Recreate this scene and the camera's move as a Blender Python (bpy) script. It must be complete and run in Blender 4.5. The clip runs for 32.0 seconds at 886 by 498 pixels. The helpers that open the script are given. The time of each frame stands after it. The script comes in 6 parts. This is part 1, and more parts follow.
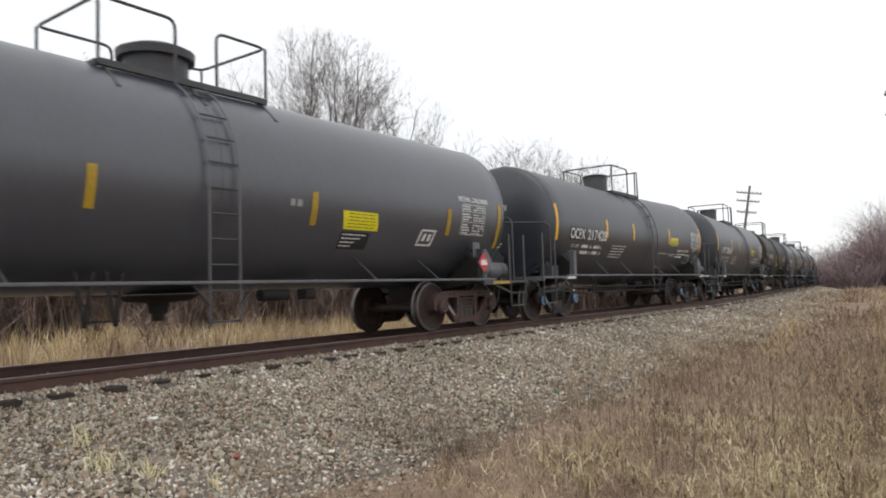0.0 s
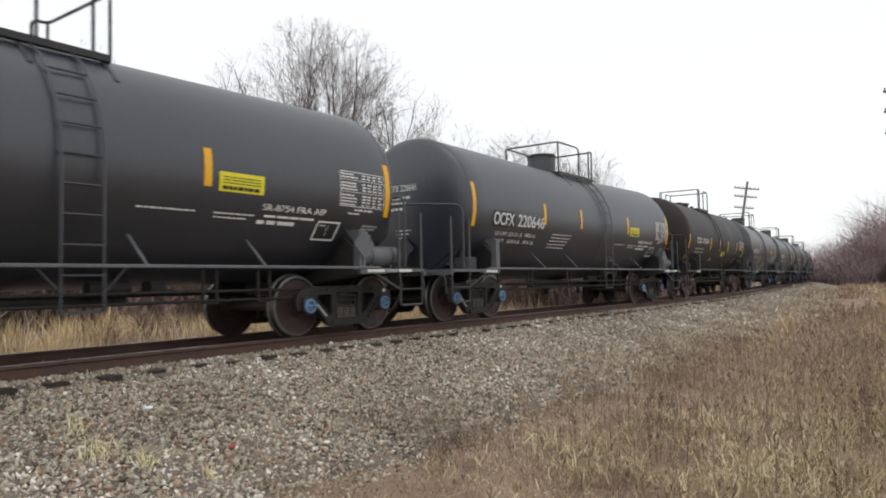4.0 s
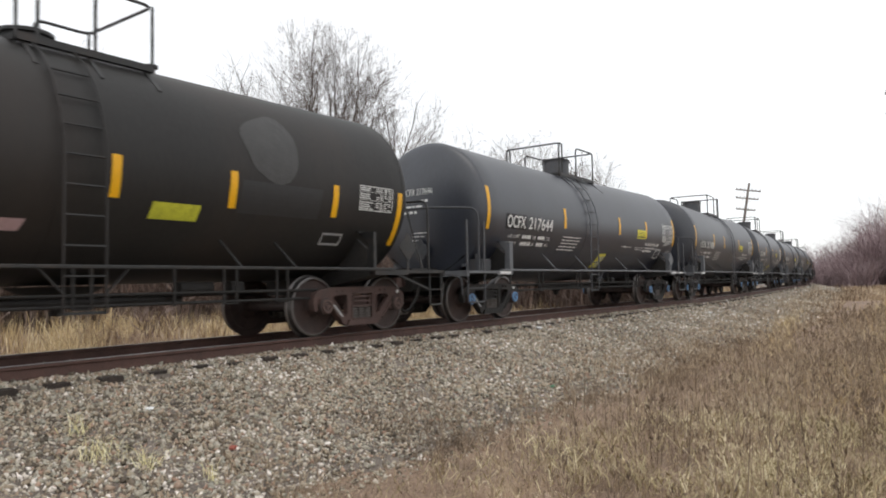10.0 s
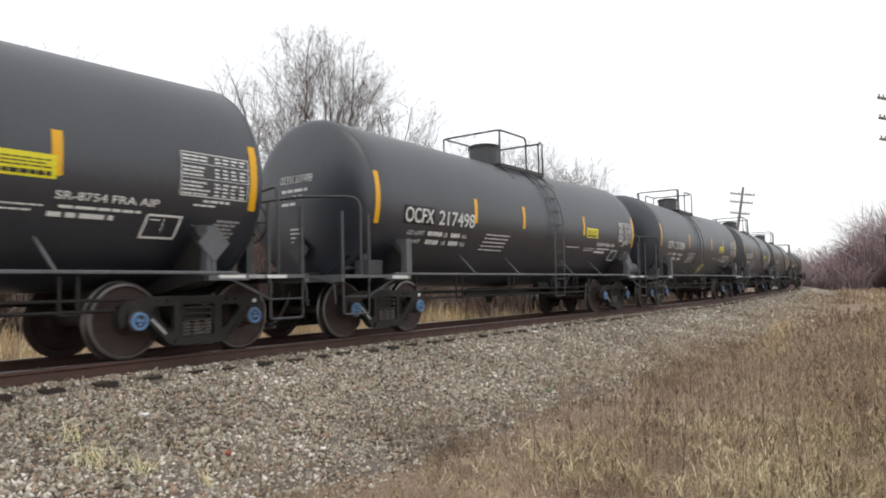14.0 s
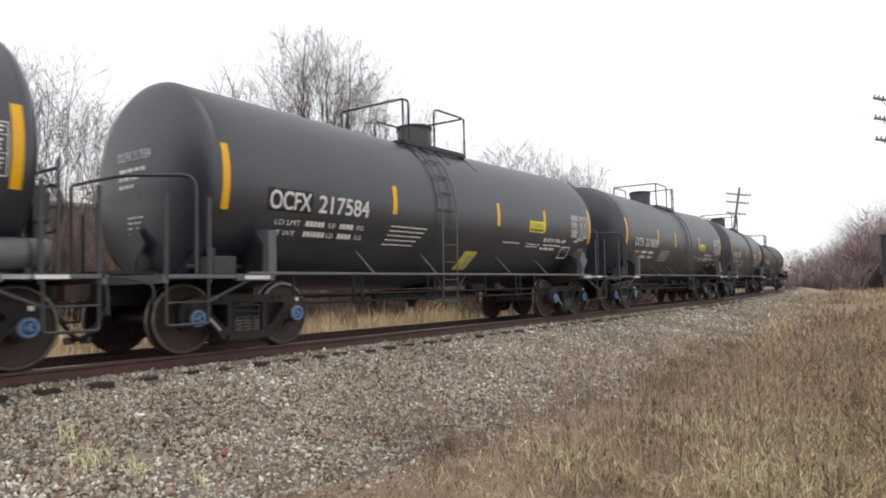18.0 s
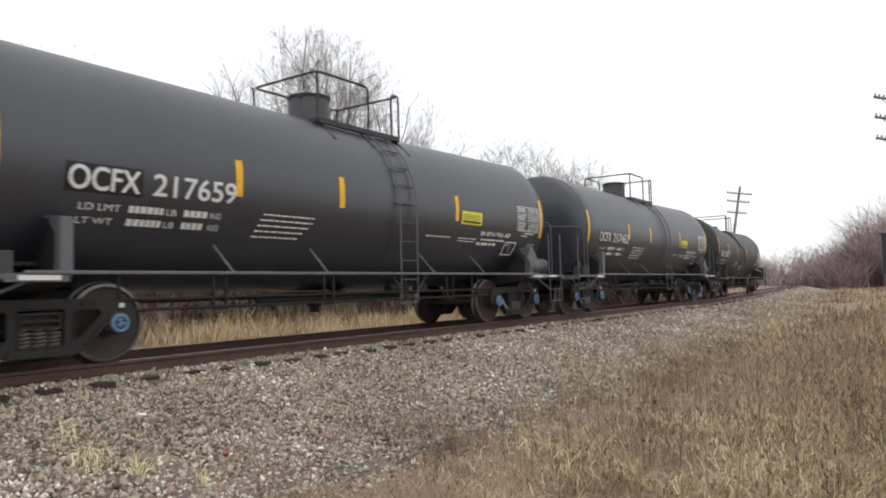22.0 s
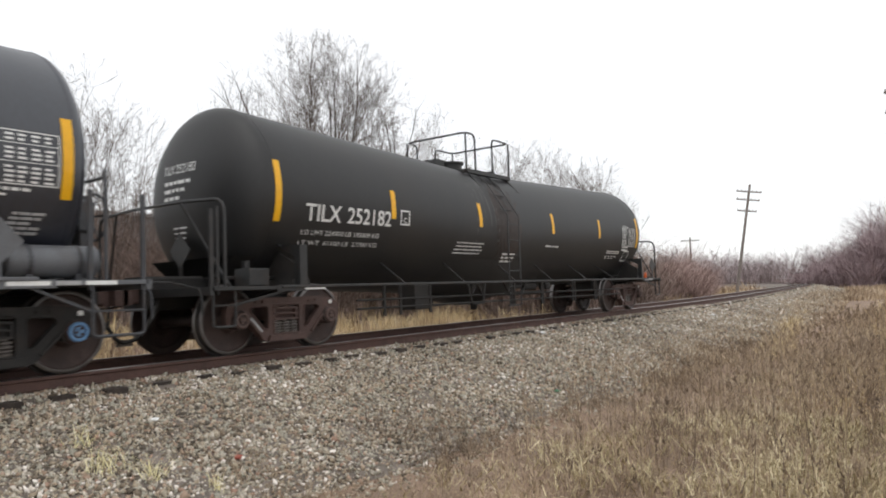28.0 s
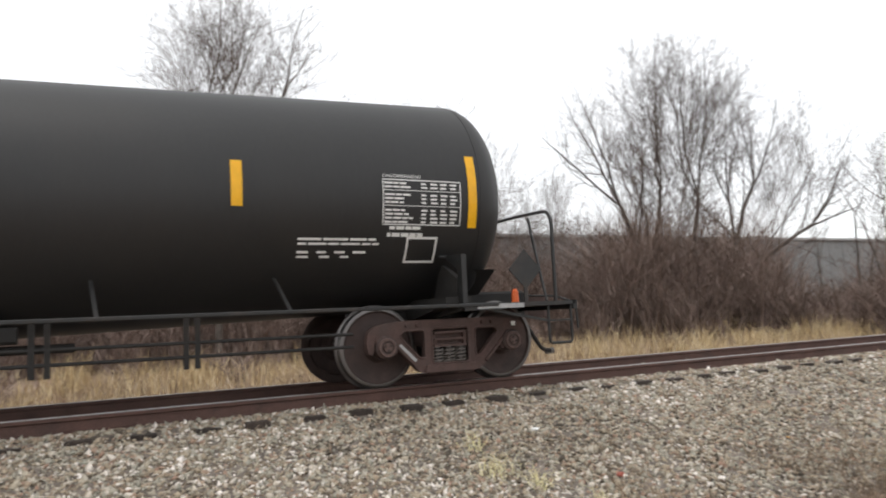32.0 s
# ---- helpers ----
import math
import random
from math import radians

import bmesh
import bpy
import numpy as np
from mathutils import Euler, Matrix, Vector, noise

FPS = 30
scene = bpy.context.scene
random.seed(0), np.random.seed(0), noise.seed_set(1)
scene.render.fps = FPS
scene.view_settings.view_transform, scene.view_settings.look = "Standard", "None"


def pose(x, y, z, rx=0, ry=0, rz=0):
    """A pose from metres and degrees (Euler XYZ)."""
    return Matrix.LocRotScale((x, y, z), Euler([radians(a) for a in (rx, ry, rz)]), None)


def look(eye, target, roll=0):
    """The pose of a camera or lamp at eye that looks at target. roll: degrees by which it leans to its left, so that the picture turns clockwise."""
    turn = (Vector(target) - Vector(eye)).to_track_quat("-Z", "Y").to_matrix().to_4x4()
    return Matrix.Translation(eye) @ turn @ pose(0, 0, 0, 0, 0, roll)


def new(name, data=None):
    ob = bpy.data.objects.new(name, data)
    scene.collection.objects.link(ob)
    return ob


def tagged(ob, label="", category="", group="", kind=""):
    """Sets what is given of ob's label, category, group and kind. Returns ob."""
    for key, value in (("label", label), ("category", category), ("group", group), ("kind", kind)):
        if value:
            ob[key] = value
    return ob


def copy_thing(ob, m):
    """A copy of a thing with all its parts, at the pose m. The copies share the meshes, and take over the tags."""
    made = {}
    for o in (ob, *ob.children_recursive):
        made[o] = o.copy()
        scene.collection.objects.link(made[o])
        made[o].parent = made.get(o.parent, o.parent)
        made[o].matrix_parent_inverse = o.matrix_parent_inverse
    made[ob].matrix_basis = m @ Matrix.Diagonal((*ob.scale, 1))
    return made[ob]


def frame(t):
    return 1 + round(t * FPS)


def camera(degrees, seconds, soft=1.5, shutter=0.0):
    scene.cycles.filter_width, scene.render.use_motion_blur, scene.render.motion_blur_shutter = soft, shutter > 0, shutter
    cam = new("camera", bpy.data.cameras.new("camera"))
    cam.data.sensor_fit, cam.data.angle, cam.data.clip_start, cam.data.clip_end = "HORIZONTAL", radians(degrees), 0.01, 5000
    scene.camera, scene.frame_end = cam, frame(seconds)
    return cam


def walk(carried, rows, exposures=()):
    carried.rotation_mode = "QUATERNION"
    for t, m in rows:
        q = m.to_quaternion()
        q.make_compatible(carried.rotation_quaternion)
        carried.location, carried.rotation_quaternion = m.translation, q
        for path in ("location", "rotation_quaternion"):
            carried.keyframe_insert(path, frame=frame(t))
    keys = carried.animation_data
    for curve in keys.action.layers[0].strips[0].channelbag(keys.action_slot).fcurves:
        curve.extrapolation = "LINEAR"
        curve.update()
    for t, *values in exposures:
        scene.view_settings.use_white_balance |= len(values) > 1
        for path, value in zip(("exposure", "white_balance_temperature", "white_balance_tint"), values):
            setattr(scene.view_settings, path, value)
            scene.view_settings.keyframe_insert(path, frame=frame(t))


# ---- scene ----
EYE = 0.735
cam = camera(64.2, 32.0, soft=1.9, shutter=0.3)
PATH = [
    (0.0, pose(0.010, 0.007, EYE, 93.40, 1.92, 35.93)),
    (0.5, pose(0.018, -0.000, EYE, 93.37, 2.17, 35.84)),
    (1.0, pose(0.036, -0.004, EYE, 93.31, 2.18, 35.86)),
    (1.5, pose(0.020, -0.001, EYE, 93.29, 1.91, 35.77)),
    (2.0, pose(0.023, 0.005, EYE, 93.20, 2.04, 35.74)),
    (2.5, pose(0.019, 0.006, EYE, 93.07, 1.89, 35.68)),
    (4.5, pose(0.010, 0.014, EYE, 92.73, 1.24, 35.63)),
    (5.0, pose(0.011, 0.013, EYE, 92.74, 1.15, 35.51)),
    (5.5, pose(0.005, 0.015, EYE, 92.69, 1.03, 35.45)),
    (6.0, pose(0.010, 0.017, EYE, 92.67, 1.18, 35.51)),
    (6.5, pose(0.024, 0.009, EYE, 92.64, 1.31, 35.60)),
    (7.0, pose(0.016, 0.015, EYE, 92.61, 1.35, 35.65)),
    (7.5, pose(0.025, 0.011, EYE, 92.65, 1.49, 35.77)),
    (8.0, pose(0.023, 0.013, EYE, 92.68, 1.42, 35.79)),
    (8.5, pose(0.013, 0.014, EYE, 92.78, 1.38, 35.85)),
    (9.0, pose(0.007, 0.015, EYE, 92.87, 1.34, 35.79)),
    (9.5, pose(0.013, 0.011, EYE, 92.91, 1.30, 35.79)),
    (10.0, pose(0.010, 0.017, EYE, 92.89, 1.25, 35.78)),
    (10.5, pose(-0.001, 0.016, EYE, 92.87, 1.21, 35.77)),
    (11.0, pose(0.018, 0.009, EYE, 92.93, 1.41, 35.75)),
    (11.5, pose(0.014, 0.007, EYE, 93.04, 1.40, 35.63)),
    (12.0, pose(0.019, 0.004, EYE, 93.12, 1.39, 35.56)),
    (12.5, pose(0.013, 0.005, EYE, 93.18, 1.29, 35.55)),
    (13.0, pose(0.011, 0.010, EYE, 93.17, 1.29, 35.49)),
    (13.5, pose(0.029, -0.001, EYE, 93.25, 1.62, 35.51)),
    (14.0, pose(0.021, 0.003, EYE, 93.24, 1.41, 35.41)),
    (14.5, pose(0.014, 0.011, EYE, 93.24, 1.37, 35.33)),
    (16.5, pose(0.021, 0.004, EYE, 93.19, 1.52, 35.19)),
    (17.0, pose(0.035, -0.005, EYE, 93.25, 1.54, 35.22)),
    (17.5, pose(0.014, 0.011, EYE, 93.26, 1.38, 35.21)),
    (18.0, pose(0.015, 0.011, EYE, 93.25, 1.44, 35.15)),
    (18.5, pose(0.015, 0.016, EYE, 93.27, 1.49, 35.16)),
    (19.0, pose(0.009, 0.014, EYE, 93.22, 1.50, 35.12)),
    (19.5, pose(0.003, 0.011, EYE, 93.21, 1.26, 35.15)),
    (20.0, pose(0.006, 0.008, EYE, 93.22, 1.17, 35.15)),
    (20.5, pose(0.011, 0.005, EYE, 93.24, 1.28, 35.19)),
    (21.0, pose(0.014, 0.004, EYE, 93.21, 1.34, 35.14)),
    (21.5, pose(0.009, 0.005, EYE, 93.17, 1.29, 35.15)),
    (22.0, pose(0.027, -0.001, EYE, 93.21, 1.53, 35.21)),
    (22.5, pose(0.033, -0.006, EYE, 93.19, 1.61, 35.30)),
    (23.0, pose(0.019, 0.002, EYE, 93.15, 1.37, 35.26)),
    (23.5, pose(0.028, -0.009, EYE, 93.17, 1.34, 35.31)),
    (24.0, pose(0.017, 0.000, EYE, 93.15, 1.44, 35.29)),
    (24.5, pose(0.009, -0.003, EYE, 93.20, 1.60, 35.32)),
    (25.0, pose(0.012, -0.002, EYE, 93.23, 1.71, 35.38)),
    (25.5, pose(0.015, -0.007, EYE, 93.27, 1.66, 35.44)),
    (27.5, pose(0.006, 0.003, EYE, 93.37, 1.82, 35.62)),
    (28.0, pose(0.016, 0.001, EYE, 93.40, 2.15, 35.96)),
    (28.5, pose(0.007, -0.011, EYE, 93.55, 2.20, 37.49)),
    (29.0, pose(-0.000, -0.025, EYE, 93.73, 2.20, 41.44)),
    (29.5, pose(-0.013, -0.028, EYE, 93.86, 2.41, 44.69)),
    (30.0, pose(-0.063, -0.021, EYE, 93.92, 2.82, 46.51)),
    (30.5, pose(-0.115, -0.061, EYE, 94.14, 3.34, 48.20)),
    (31.0, pose(-0.179, -0.064, EYE, 94.71, 3.85, 51.42)),
    (31.5, pose(-0.203, -0.040, EYE, 95.40, 3.78, 56.65)),
    (32.0, pose(-0.281, -0.028, EYE, 95.65, 2.68, 63.66)),
]
walk(cam, PATH, exposures=[(0.0, -0.10), (5.0, -0.12), (6.0, -0.12), (7.0, -0.12), (8.0, -0.01), (28.0, 0.0), (29.0, -0.02), (30.0, -0.18), (31.0, -0.06), (32.0, 0.12)])

# ---- sky, sun ----
world = bpy.data.worlds.new("overcast")
scene.world = world
world.use_nodes = True
wn, wl = world.node_tree.nodes, world.node_tree.links
sky = wn.new("ShaderNodeTexSky")
sky.sky_type = "NISHITA"
sky.sun_disc = False
sky.sun_elevation, sky.sun_rotation = radians(67), radians(150)
sky_mix = wn.new("ShaderNodeMix")
sky_mix.data_type = "RGBA"
sky_mix.inputs[0].default_value = 0.985
wl.new(sky.outputs[0], sky_mix.inputs[6])
sky_mix.inputs[7].default_value = (0.99, 0.995, 1.0, 1)
wl.new(sky_mix.outputs[2], wn["Background"].inputs[0])
wn["Background"].inputs[1].default_value = 1.08
sun_data = bpy.data.lights.new("sun", "SUN")
sun_data.energy, sun_data.angle, sun_data.color = 0.6, radians(40), (1.0, 0.97, 0.93)
sun = new("sun", sun_data)
sun.matrix_basis = look((5, -9, 24), (0, 0, 0))


# ---- materials ----
def material(name, colour, rough=0.6, metal=0.0, spread=0.12, scale=6.0, fine=60.0, bump=0.15, tint=None, tint_amount=0.5,
             spec=0.5, coat=0.0, random_amount=0.0, stretch=(1, 1, 1), coords="Object", island=0.0):
    """A surface whose colour wanders at two scales, with fine relief, and stains in the colour tint."""
    m = bpy.data.materials.new(name)
    m.use_nodes = True
    n, l = m.node_tree.nodes, m.node_tree.links
    b = n["Principled BSDF"]
    b.inputs["Roughness"].default_value, b.inputs["Metallic"].default_value = rough, metal
    b.inputs["Specular IOR Level"].default_value = spec
    b.inputs["Coat Weight"].default_value, b.inputs["Coat Roughness"].default_value = coat, 0.3
    co = n.new("ShaderNodeTexCoord")
    mp = n.new("ShaderNodeMapping")
    mp.inputs["Scale"].default_value = stretch
    l.new(co.outputs[coords], mp.inputs[0])
    big, small = n.new("ShaderNodeTexNoise"), n.new("ShaderNodeTexNoise")
    for tex, sc in ((big, scale), (small, fine)):
        tex.inputs["Scale"].default_value, tex.inputs["Detail"].default_value = sc, 5
        l.new(mp.outputs[0], tex.inputs["Vector"])
    col = n.new("ShaderNodeMix")
    col.data_type = "RGBA"
    lo = [max(0.0, c * (1 - 2 * spread)) for c in colour]
    hi = [min(1.0, c * (1 + 2 * spread)) for c in colour]
    col.inputs[6].default_value, col.inputs[7].default_value = (*lo, 1), (*hi, 1)
    add = n.new("ShaderNodeMath")
    add.operation = "MULTIPLY_ADD"
    l.new(small.outputs[0], add.inputs[0])
    add.inputs[1].default_value = 0.5
    half = n.new("ShaderNodeMath")
    half.operation = "MULTIPLY"
    half.inputs[1].default_value = 0.5
    l.new(big.outputs[0], half.inputs[0])
    l.new(half.outputs[0], add.inputs[2])
    wide = n.new("ShaderNodeMapRange")
    wide.inputs[1].default_value, wide.inputs[2].default_value = 0.3, 0.7
    l.new(add.outputs[0], wide.inputs[0])
    l.new(wide.outputs[0], col.inputs[0])
    last = col.outputs[2]
    if tint:
        stain = n.new("ShaderNodeTexNoise")
        stain.inputs["Scale"].default_value, stain.inputs["Detail"].default_value = scale * 0.6, 8
        l.new(mp.outputs[0], stain.inputs["Vector"])
        ramp = n.new("ShaderNodeMapRange")
        ramp.inputs[1].default_value, ramp.inputs[2].default_value, ramp.inputs[4].default_value = 0.5, 0.72, tint_amount
        l.new(stain.outputs[0], ramp.inputs[0])
        mix = n.new("ShaderNodeMix")
        mix.data_type = "RGBA"
        l.new(ramp.outputs[0], mix.inputs[0])
        l.new(last, mix.inputs[6])
        mix.inputs[7].default_value = (*tint, 1)
        last = mix.outputs[2]
    for amount, node, out in ((random_amount, "ShaderNodeObjectInfo", "Random"), (island, "ShaderNodeNewGeometry", "Random Per Island")):
        if amount:
            info = n.new(node)
            rng = n.new("ShaderNodeMapRange")
            rng.inputs[3].default_value, rng.inputs[4].default_value = 1 - amount, 1 + amount
            l.new(info.outputs[out], rng.inputs[0])
            hsv = n.new("ShaderNodeHueSaturation")
            l.new(rng.outputs[0], hsv.inputs["Value"])
            l.new(last, hsv.inputs["Color"])
            last = hsv.outputs[0]
    l.new(last, b.inputs["Base Color"])
    if bump:
        bp = n.new("ShaderNodeBump")
        bp.inputs["Strength"].default_value, bp.inputs["Distance"].default_value = bump, 0.01
        l.new(small.outputs[0], bp.inputs["Height"])
        l.new(bp.outputs[0], b.inputs["Normal"])
    return m


def island_ramp(name, stops, rough=0.8, bump=0.2, patches=0.9, drift=0.3):
    """A material whose pieces, one island each, take their colours from a ramp."""
    m = bpy.data.materials.new(name)
    m.use_nodes = True
    n, l = m.node_tree.nodes, m.node_tree.links
    b = n["Principled BSDF"]
    b.inputs["Roughness"].default_value = rough
    b.inputs["Specular IOR Level"].default_value = 0.25
    g, r = n.new("ShaderNodeNewGeometry"), n.new("ShaderNodeValToRGB")
    wide, add, where = n.new("ShaderNodeTexNoise"), n.new("ShaderNodeMath"), n.new("ShaderNodeTexCoord")
    wide.inputs["Scale"].default_value, wide.inputs["Detail"].default_value = patches, 3
    l.new(where.outputs["Object"], wide.inputs["Vector"])
    shift = n.new("ShaderNodeMapRange")
    shift.inputs[1].default_value, shift.inputs[2].default_value = 0.3, 0.7
    shift.inputs[3].default_value, shift.inputs[4].default_value = -drift, drift
    l.new(wide.outputs[0], shift.inputs[0])
    add.use_clamp = True
    l.new(g.outputs["Random Per Island"], add.inputs[0])
    l.new(shift.outputs[0], add.inputs[1])
    l.new(add.outputs[0], r.inputs[0])
    els = r.color_ramp.elements
    while len(els) < len(stops):
        els.new(0.5)
    for e, (p, c) in zip(els, stops):
        e.position, e.color = p, (*c, 1)
    co, tex = n.new("ShaderNodeTexCoord"), n.new("ShaderNodeTexNoise")
    tex.inputs["Scale"].default_value, tex.inputs["Detail"].default_value = 40, 4
    l.new(co.outputs["Object"], tex.inputs["Vector"])
    mr = n.new("ShaderNodeMapRange")
    mr.inputs[3].default_value, mr.inputs[4].default_value = 0.65, 1.35
    l.new(tex.outputs[0], mr.inputs[0])
    hsv = n.new("ShaderNodeHueSaturation")
    l.new(r.outputs[0], hsv.inputs["Color"])
    l.new(mr.outputs[0], hsv.inputs["Value"])
    l.new(hsv.outputs[0], b.inputs["Base Color"])
    if bump:
        bp = n.new("ShaderNodeBump")
        bp.inputs["Strength"].default_value, bp.inputs["Distance"].default_value = bump, 0.01
        l.new(tex.outputs[0], bp.inputs["Height"])
        l.new(bp.outputs[0], b.inputs["Normal"])
    return m


GREY_PAINT = material("blue_grey_tank_paint", (0.0175, 0.0205, 0.031), 0.40, spec=1.0, spread=0.2, scale=1.2, fine=25, bump=0.03, tint=(0.0105, 0.0125, 0.018), tint_amount=0.5, stretch=(1, 1, 0.35), random_amount=0.06)
LIGHT_GREY_PAINT = material("faded_grey_tank_paint", (0.042, 0.047, 0.062), 0.40, spec=1.0, coat=0.35, spread=0.15, scale=1.0, fine=25, bump=0.03, tint=(0.028, 0.031, 0.040), tint_amount=0.45, stretch=(1, 1, 0.35))
BLACK_PAINT = material("black_tank_paint", (0.0125, 0.0122, 0.0125), 0.52, spec=0.55, spread=0.12, scale=1.2, fine=25, bump=0.03, tint=(0.024, 0.02, 0.017), tint_amount=0.5, stretch=(1, 1, 0.3))
WORN_BLACK_PAINT = material("weathered_black_tank_paint", (0.0165, 0.0152, 0.0142), 0.56, spec=0.4, spread=0.18, scale=1.0, fine=25, bump=0.04, tint=(0.036, 0.026, 0.021), tint_amount=0.7, stretch=(1, 1, 0.3))
FITTING = material("dark_steel_fittings", (0.05, 0.052, 0.058), 0.5, spread=0.15, scale=8, fine=60, bump=0.1, tint=(0.07, 0.045, 0.03), tint_amount=0.4)
FITTING_GREY = material("grey_painted_steel", (0.12, 0.125, 0.135), 0.5, spread=0.12, scale=6, fine=60, bump=0.08, tint=(0.07, 0.06, 0.05), tint_amount=0.5)
FITTING_BLACK = material("black_painted_steel", (0.018, 0.018, 0.018), 0.5, spread=0.15, scale=8, fine=60, bump=0.1, tint=(0.06, 0.04, 0.03), tint_amount=0.4)
UNDER = material("grimy_underframe_steel", (0.017, 0.0155, 0.0145), 0.8, spread=0.2, scale=5, fine=50, bump=0.2, tint=(0.032, 0.024, 0.019), tint_amount=0.6)
CAST = material("grimy_cast_steel", (0.018, 0.0165, 0.0155), 0.75, spread=0.18, scale=6, fine=50, bump=0.3, tint=(0.042, 0.030, 0.025), tint_amount=0.6)
SPRING_STEEL = material("dusty_spring_steel", (0.12, 0.105, 0.095), 0.6, spread=0.2, scale=20, fine=80, bump=0.1)
CAST_RUST = material("rusty_cast_steel", (0.080, 0.047, 0.040), 0.75, spread=0.2, scale=6, fine=50, bump=0.3, tint=(0.06, 0.045, 0.04), tint_amount=0.6)
WHEEL = material("brown_wheel_steel", (0.050, 0.031, 0.027), 0.7, spread=0.2, scale=8, fine=60, bump=0.15, tint=(0.024, 0.019, 0.017), tint_amount=0.6)
TREAD = material("polished_wheel_tread", (0.17, 0.16, 0.155), 0.45, metal=1.0, spread=0.05, scale=20, fine=90, bump=0.02)
BLUE_CAP = material("blue_bearing_cap_paint", (0.13, 0.27, 0.48), 0.5, spread=0.15, scale=20, fine=90, bump=0.1, tint=(0.06, 0.07, 0.08), tint_amount=0.6)
DARK_CAP = material("rusty_bearing_cap", (0.11, 0.07, 0.06), 0.7, spread=0.2, scale=20, fine=90, bump=0.2)
STRIPE = material("amber_reflective_tape", (0.84, 0.44, 0.006), 0.35, spread=0.06, scale=10, fine=80, bump=0.0)
STRIPE_OLD = material("faded_reflective_tape", (0.42, 0.27, 0.02), 0.45, spread=0.15, scale=10, fine=80, bump=0.0)
YELLOW = material("yellow_warning_vinyl", (0.80, 0.72, 0.02), 0.4, spread=0.06, scale=12, fine=80, bump=0.0)
GREENISH = material("yellow_green_vinyl", (0.50, 0.50, 0.04), 0.45, spread=0.2, scale=8, fine=60, bump=0.0)
WHITE_LETTER = material("white_stencil_paint", (0.74, 0.74, 0.72), 0.55, spread=0.06, scale=12, fine=90, bump=0.0)
GREY_LETTER = material("dulled_stencil_paint", (0.36, 0.36, 0.36), 0.6, spread=0.15, scale=15, fine=90, bump=0.0)
REPAINT = material("dark_repaint_behind_letters", (0.008, 0.0085, 0.010), 0.5, spread=0.12, scale=8, fine=60, bump=0.0)
PATCH = material("black_repaint_patch", (0.02, 0.02, 0.021), 0.5, spread=0.1, scale=10, fine=60, bump=0.0)
GREY_PATCH = material("grey_repaint_patch", (0.048, 0.047, 0.046), 0.6, spread=0.15, scale=4, fine=60, bump=0.02)
STICKER_YELLOW = material("worn_yellow_sticker", (0.62, 0.56, 0.06), 0.45, spread=0.15, scale=6, fine=60, bump=0.0)
STICKER_GREY = material("greyed_sticker_face", (0.40, 0.40, 0.24), 0.5, spread=0.15, scale=6, fine=60, bump=0.0)
BROWN_STAIN = material("rust_stained_black_paint", (0.036, 0.025, 0.021), 0.6, spread=0.4, scale=2.5, fine=30, bump=0.03, stretch=(1, 1, 0.3))
PALE_RUN = material("chalky_run_on_black_paint", (0.075, 0.074, 0.072), 0.6, spread=0.35, scale=3, fine=30, bump=0.0)
RED = material("red_placard_vinyl", (0.55, 0.03, 0.05), 0.45, spread=0.1, scale=20, fine=90, bump=0.0)
PINK = material("faded_pink_label", (0.42, 0.28, 0.28), 0.5, spread=0.1, scale=20, fine=90, bump=0.0)
ORANGE = material("orange_marker_plastic", (0.75, 0.14, 0.03), 0.4, spread=0.06, scale=20, fine=90, bump=0.0)
CHALK = material("rusty_chalk_paint", (0.22, 0.12, 0.07), 0.7, spread=0.15, scale=20, fine=90, bump=0.0)
RAIL_SIDE = material("rusty_rail_steel", (0.095, 0.048, 0.037), 0.7, spread=0.2, scale=5, fine=60, bump=0.2, tint=(0.055, 0.035, 0.03), tint_amount=0.5)
RAIL_TOP = material("worn_rail_head", (0.34, 0.31, 0.30), 0.35, metal=0.9, spread=0.1, scale=5, fine=60, bump=0.05)
TIE = material("creosoted_timber", (0.045, 0.033, 0.026), 0.85, spread=0.3, scale=4, fine=40, bump=0.6, stretch=(0.3, 3, 3), random_amount=0.3)
# bed kept darker than its stones: shade of the gaps is in the colour
GRAVEL = material("crushed_stone_bed", (0.176, 0.146, 0.121), 0.9, spread=0.35, scale=3, fine=55, bump=1.0, coords="Object", tint=(0.075, 0.060, 0.053), tint_amount=0.5)
SOIL = material("dry_grass_litter", (0.265, 0.185, 0.131), 0.95, spread=0.3, scale=1.2, fine=45, bump=1.0, coords="Object", tint=(0.173, 0.122, 0.091), tint_amount=0.6)
STONE = island_ramp("limestone_ballast", [(0.0, (0.101, 0.085, 0.067)), (0.16, (0.235, 0.185, 0.135)), (0.32, (0.425, 0.355, 0.258)), (0.44, (0.362, 0.235, 0.172)), (0.50, (0.473, 0.406, 0.310)), (0.72, (0.335, 0.322, 0.264)), (0.9, (0.588, 0.518, 0.428)), (1.0, (0.871, 0.802, 0.739))], 0.85, 0.3, 0.6, 0.12)
DRY_GRASS = island_ramp("dry_grass_blades", [(0.0, (0.148, 0.101, 0.068)), (0.3, (0.288, 0.205, 0.137)), (0.55, (0.408, 0.303, 0.200)), (0.8, (0.551, 0.428, 0.293)), (1.0, (0.719, 0.610, 0.461))], 0.8, 0, 0.7, 0.45)
GOLD_GRASS = island_ramp("golden_grass_blades", [(0.0, (0.286, 0.200, 0.116)), (0.4, (0.510, 0.375, 0.202)), (0.75, (0.673, 0.526, 0.293)), (1.0, (0.775, 0.653, 0.434))], 0.8, 0)
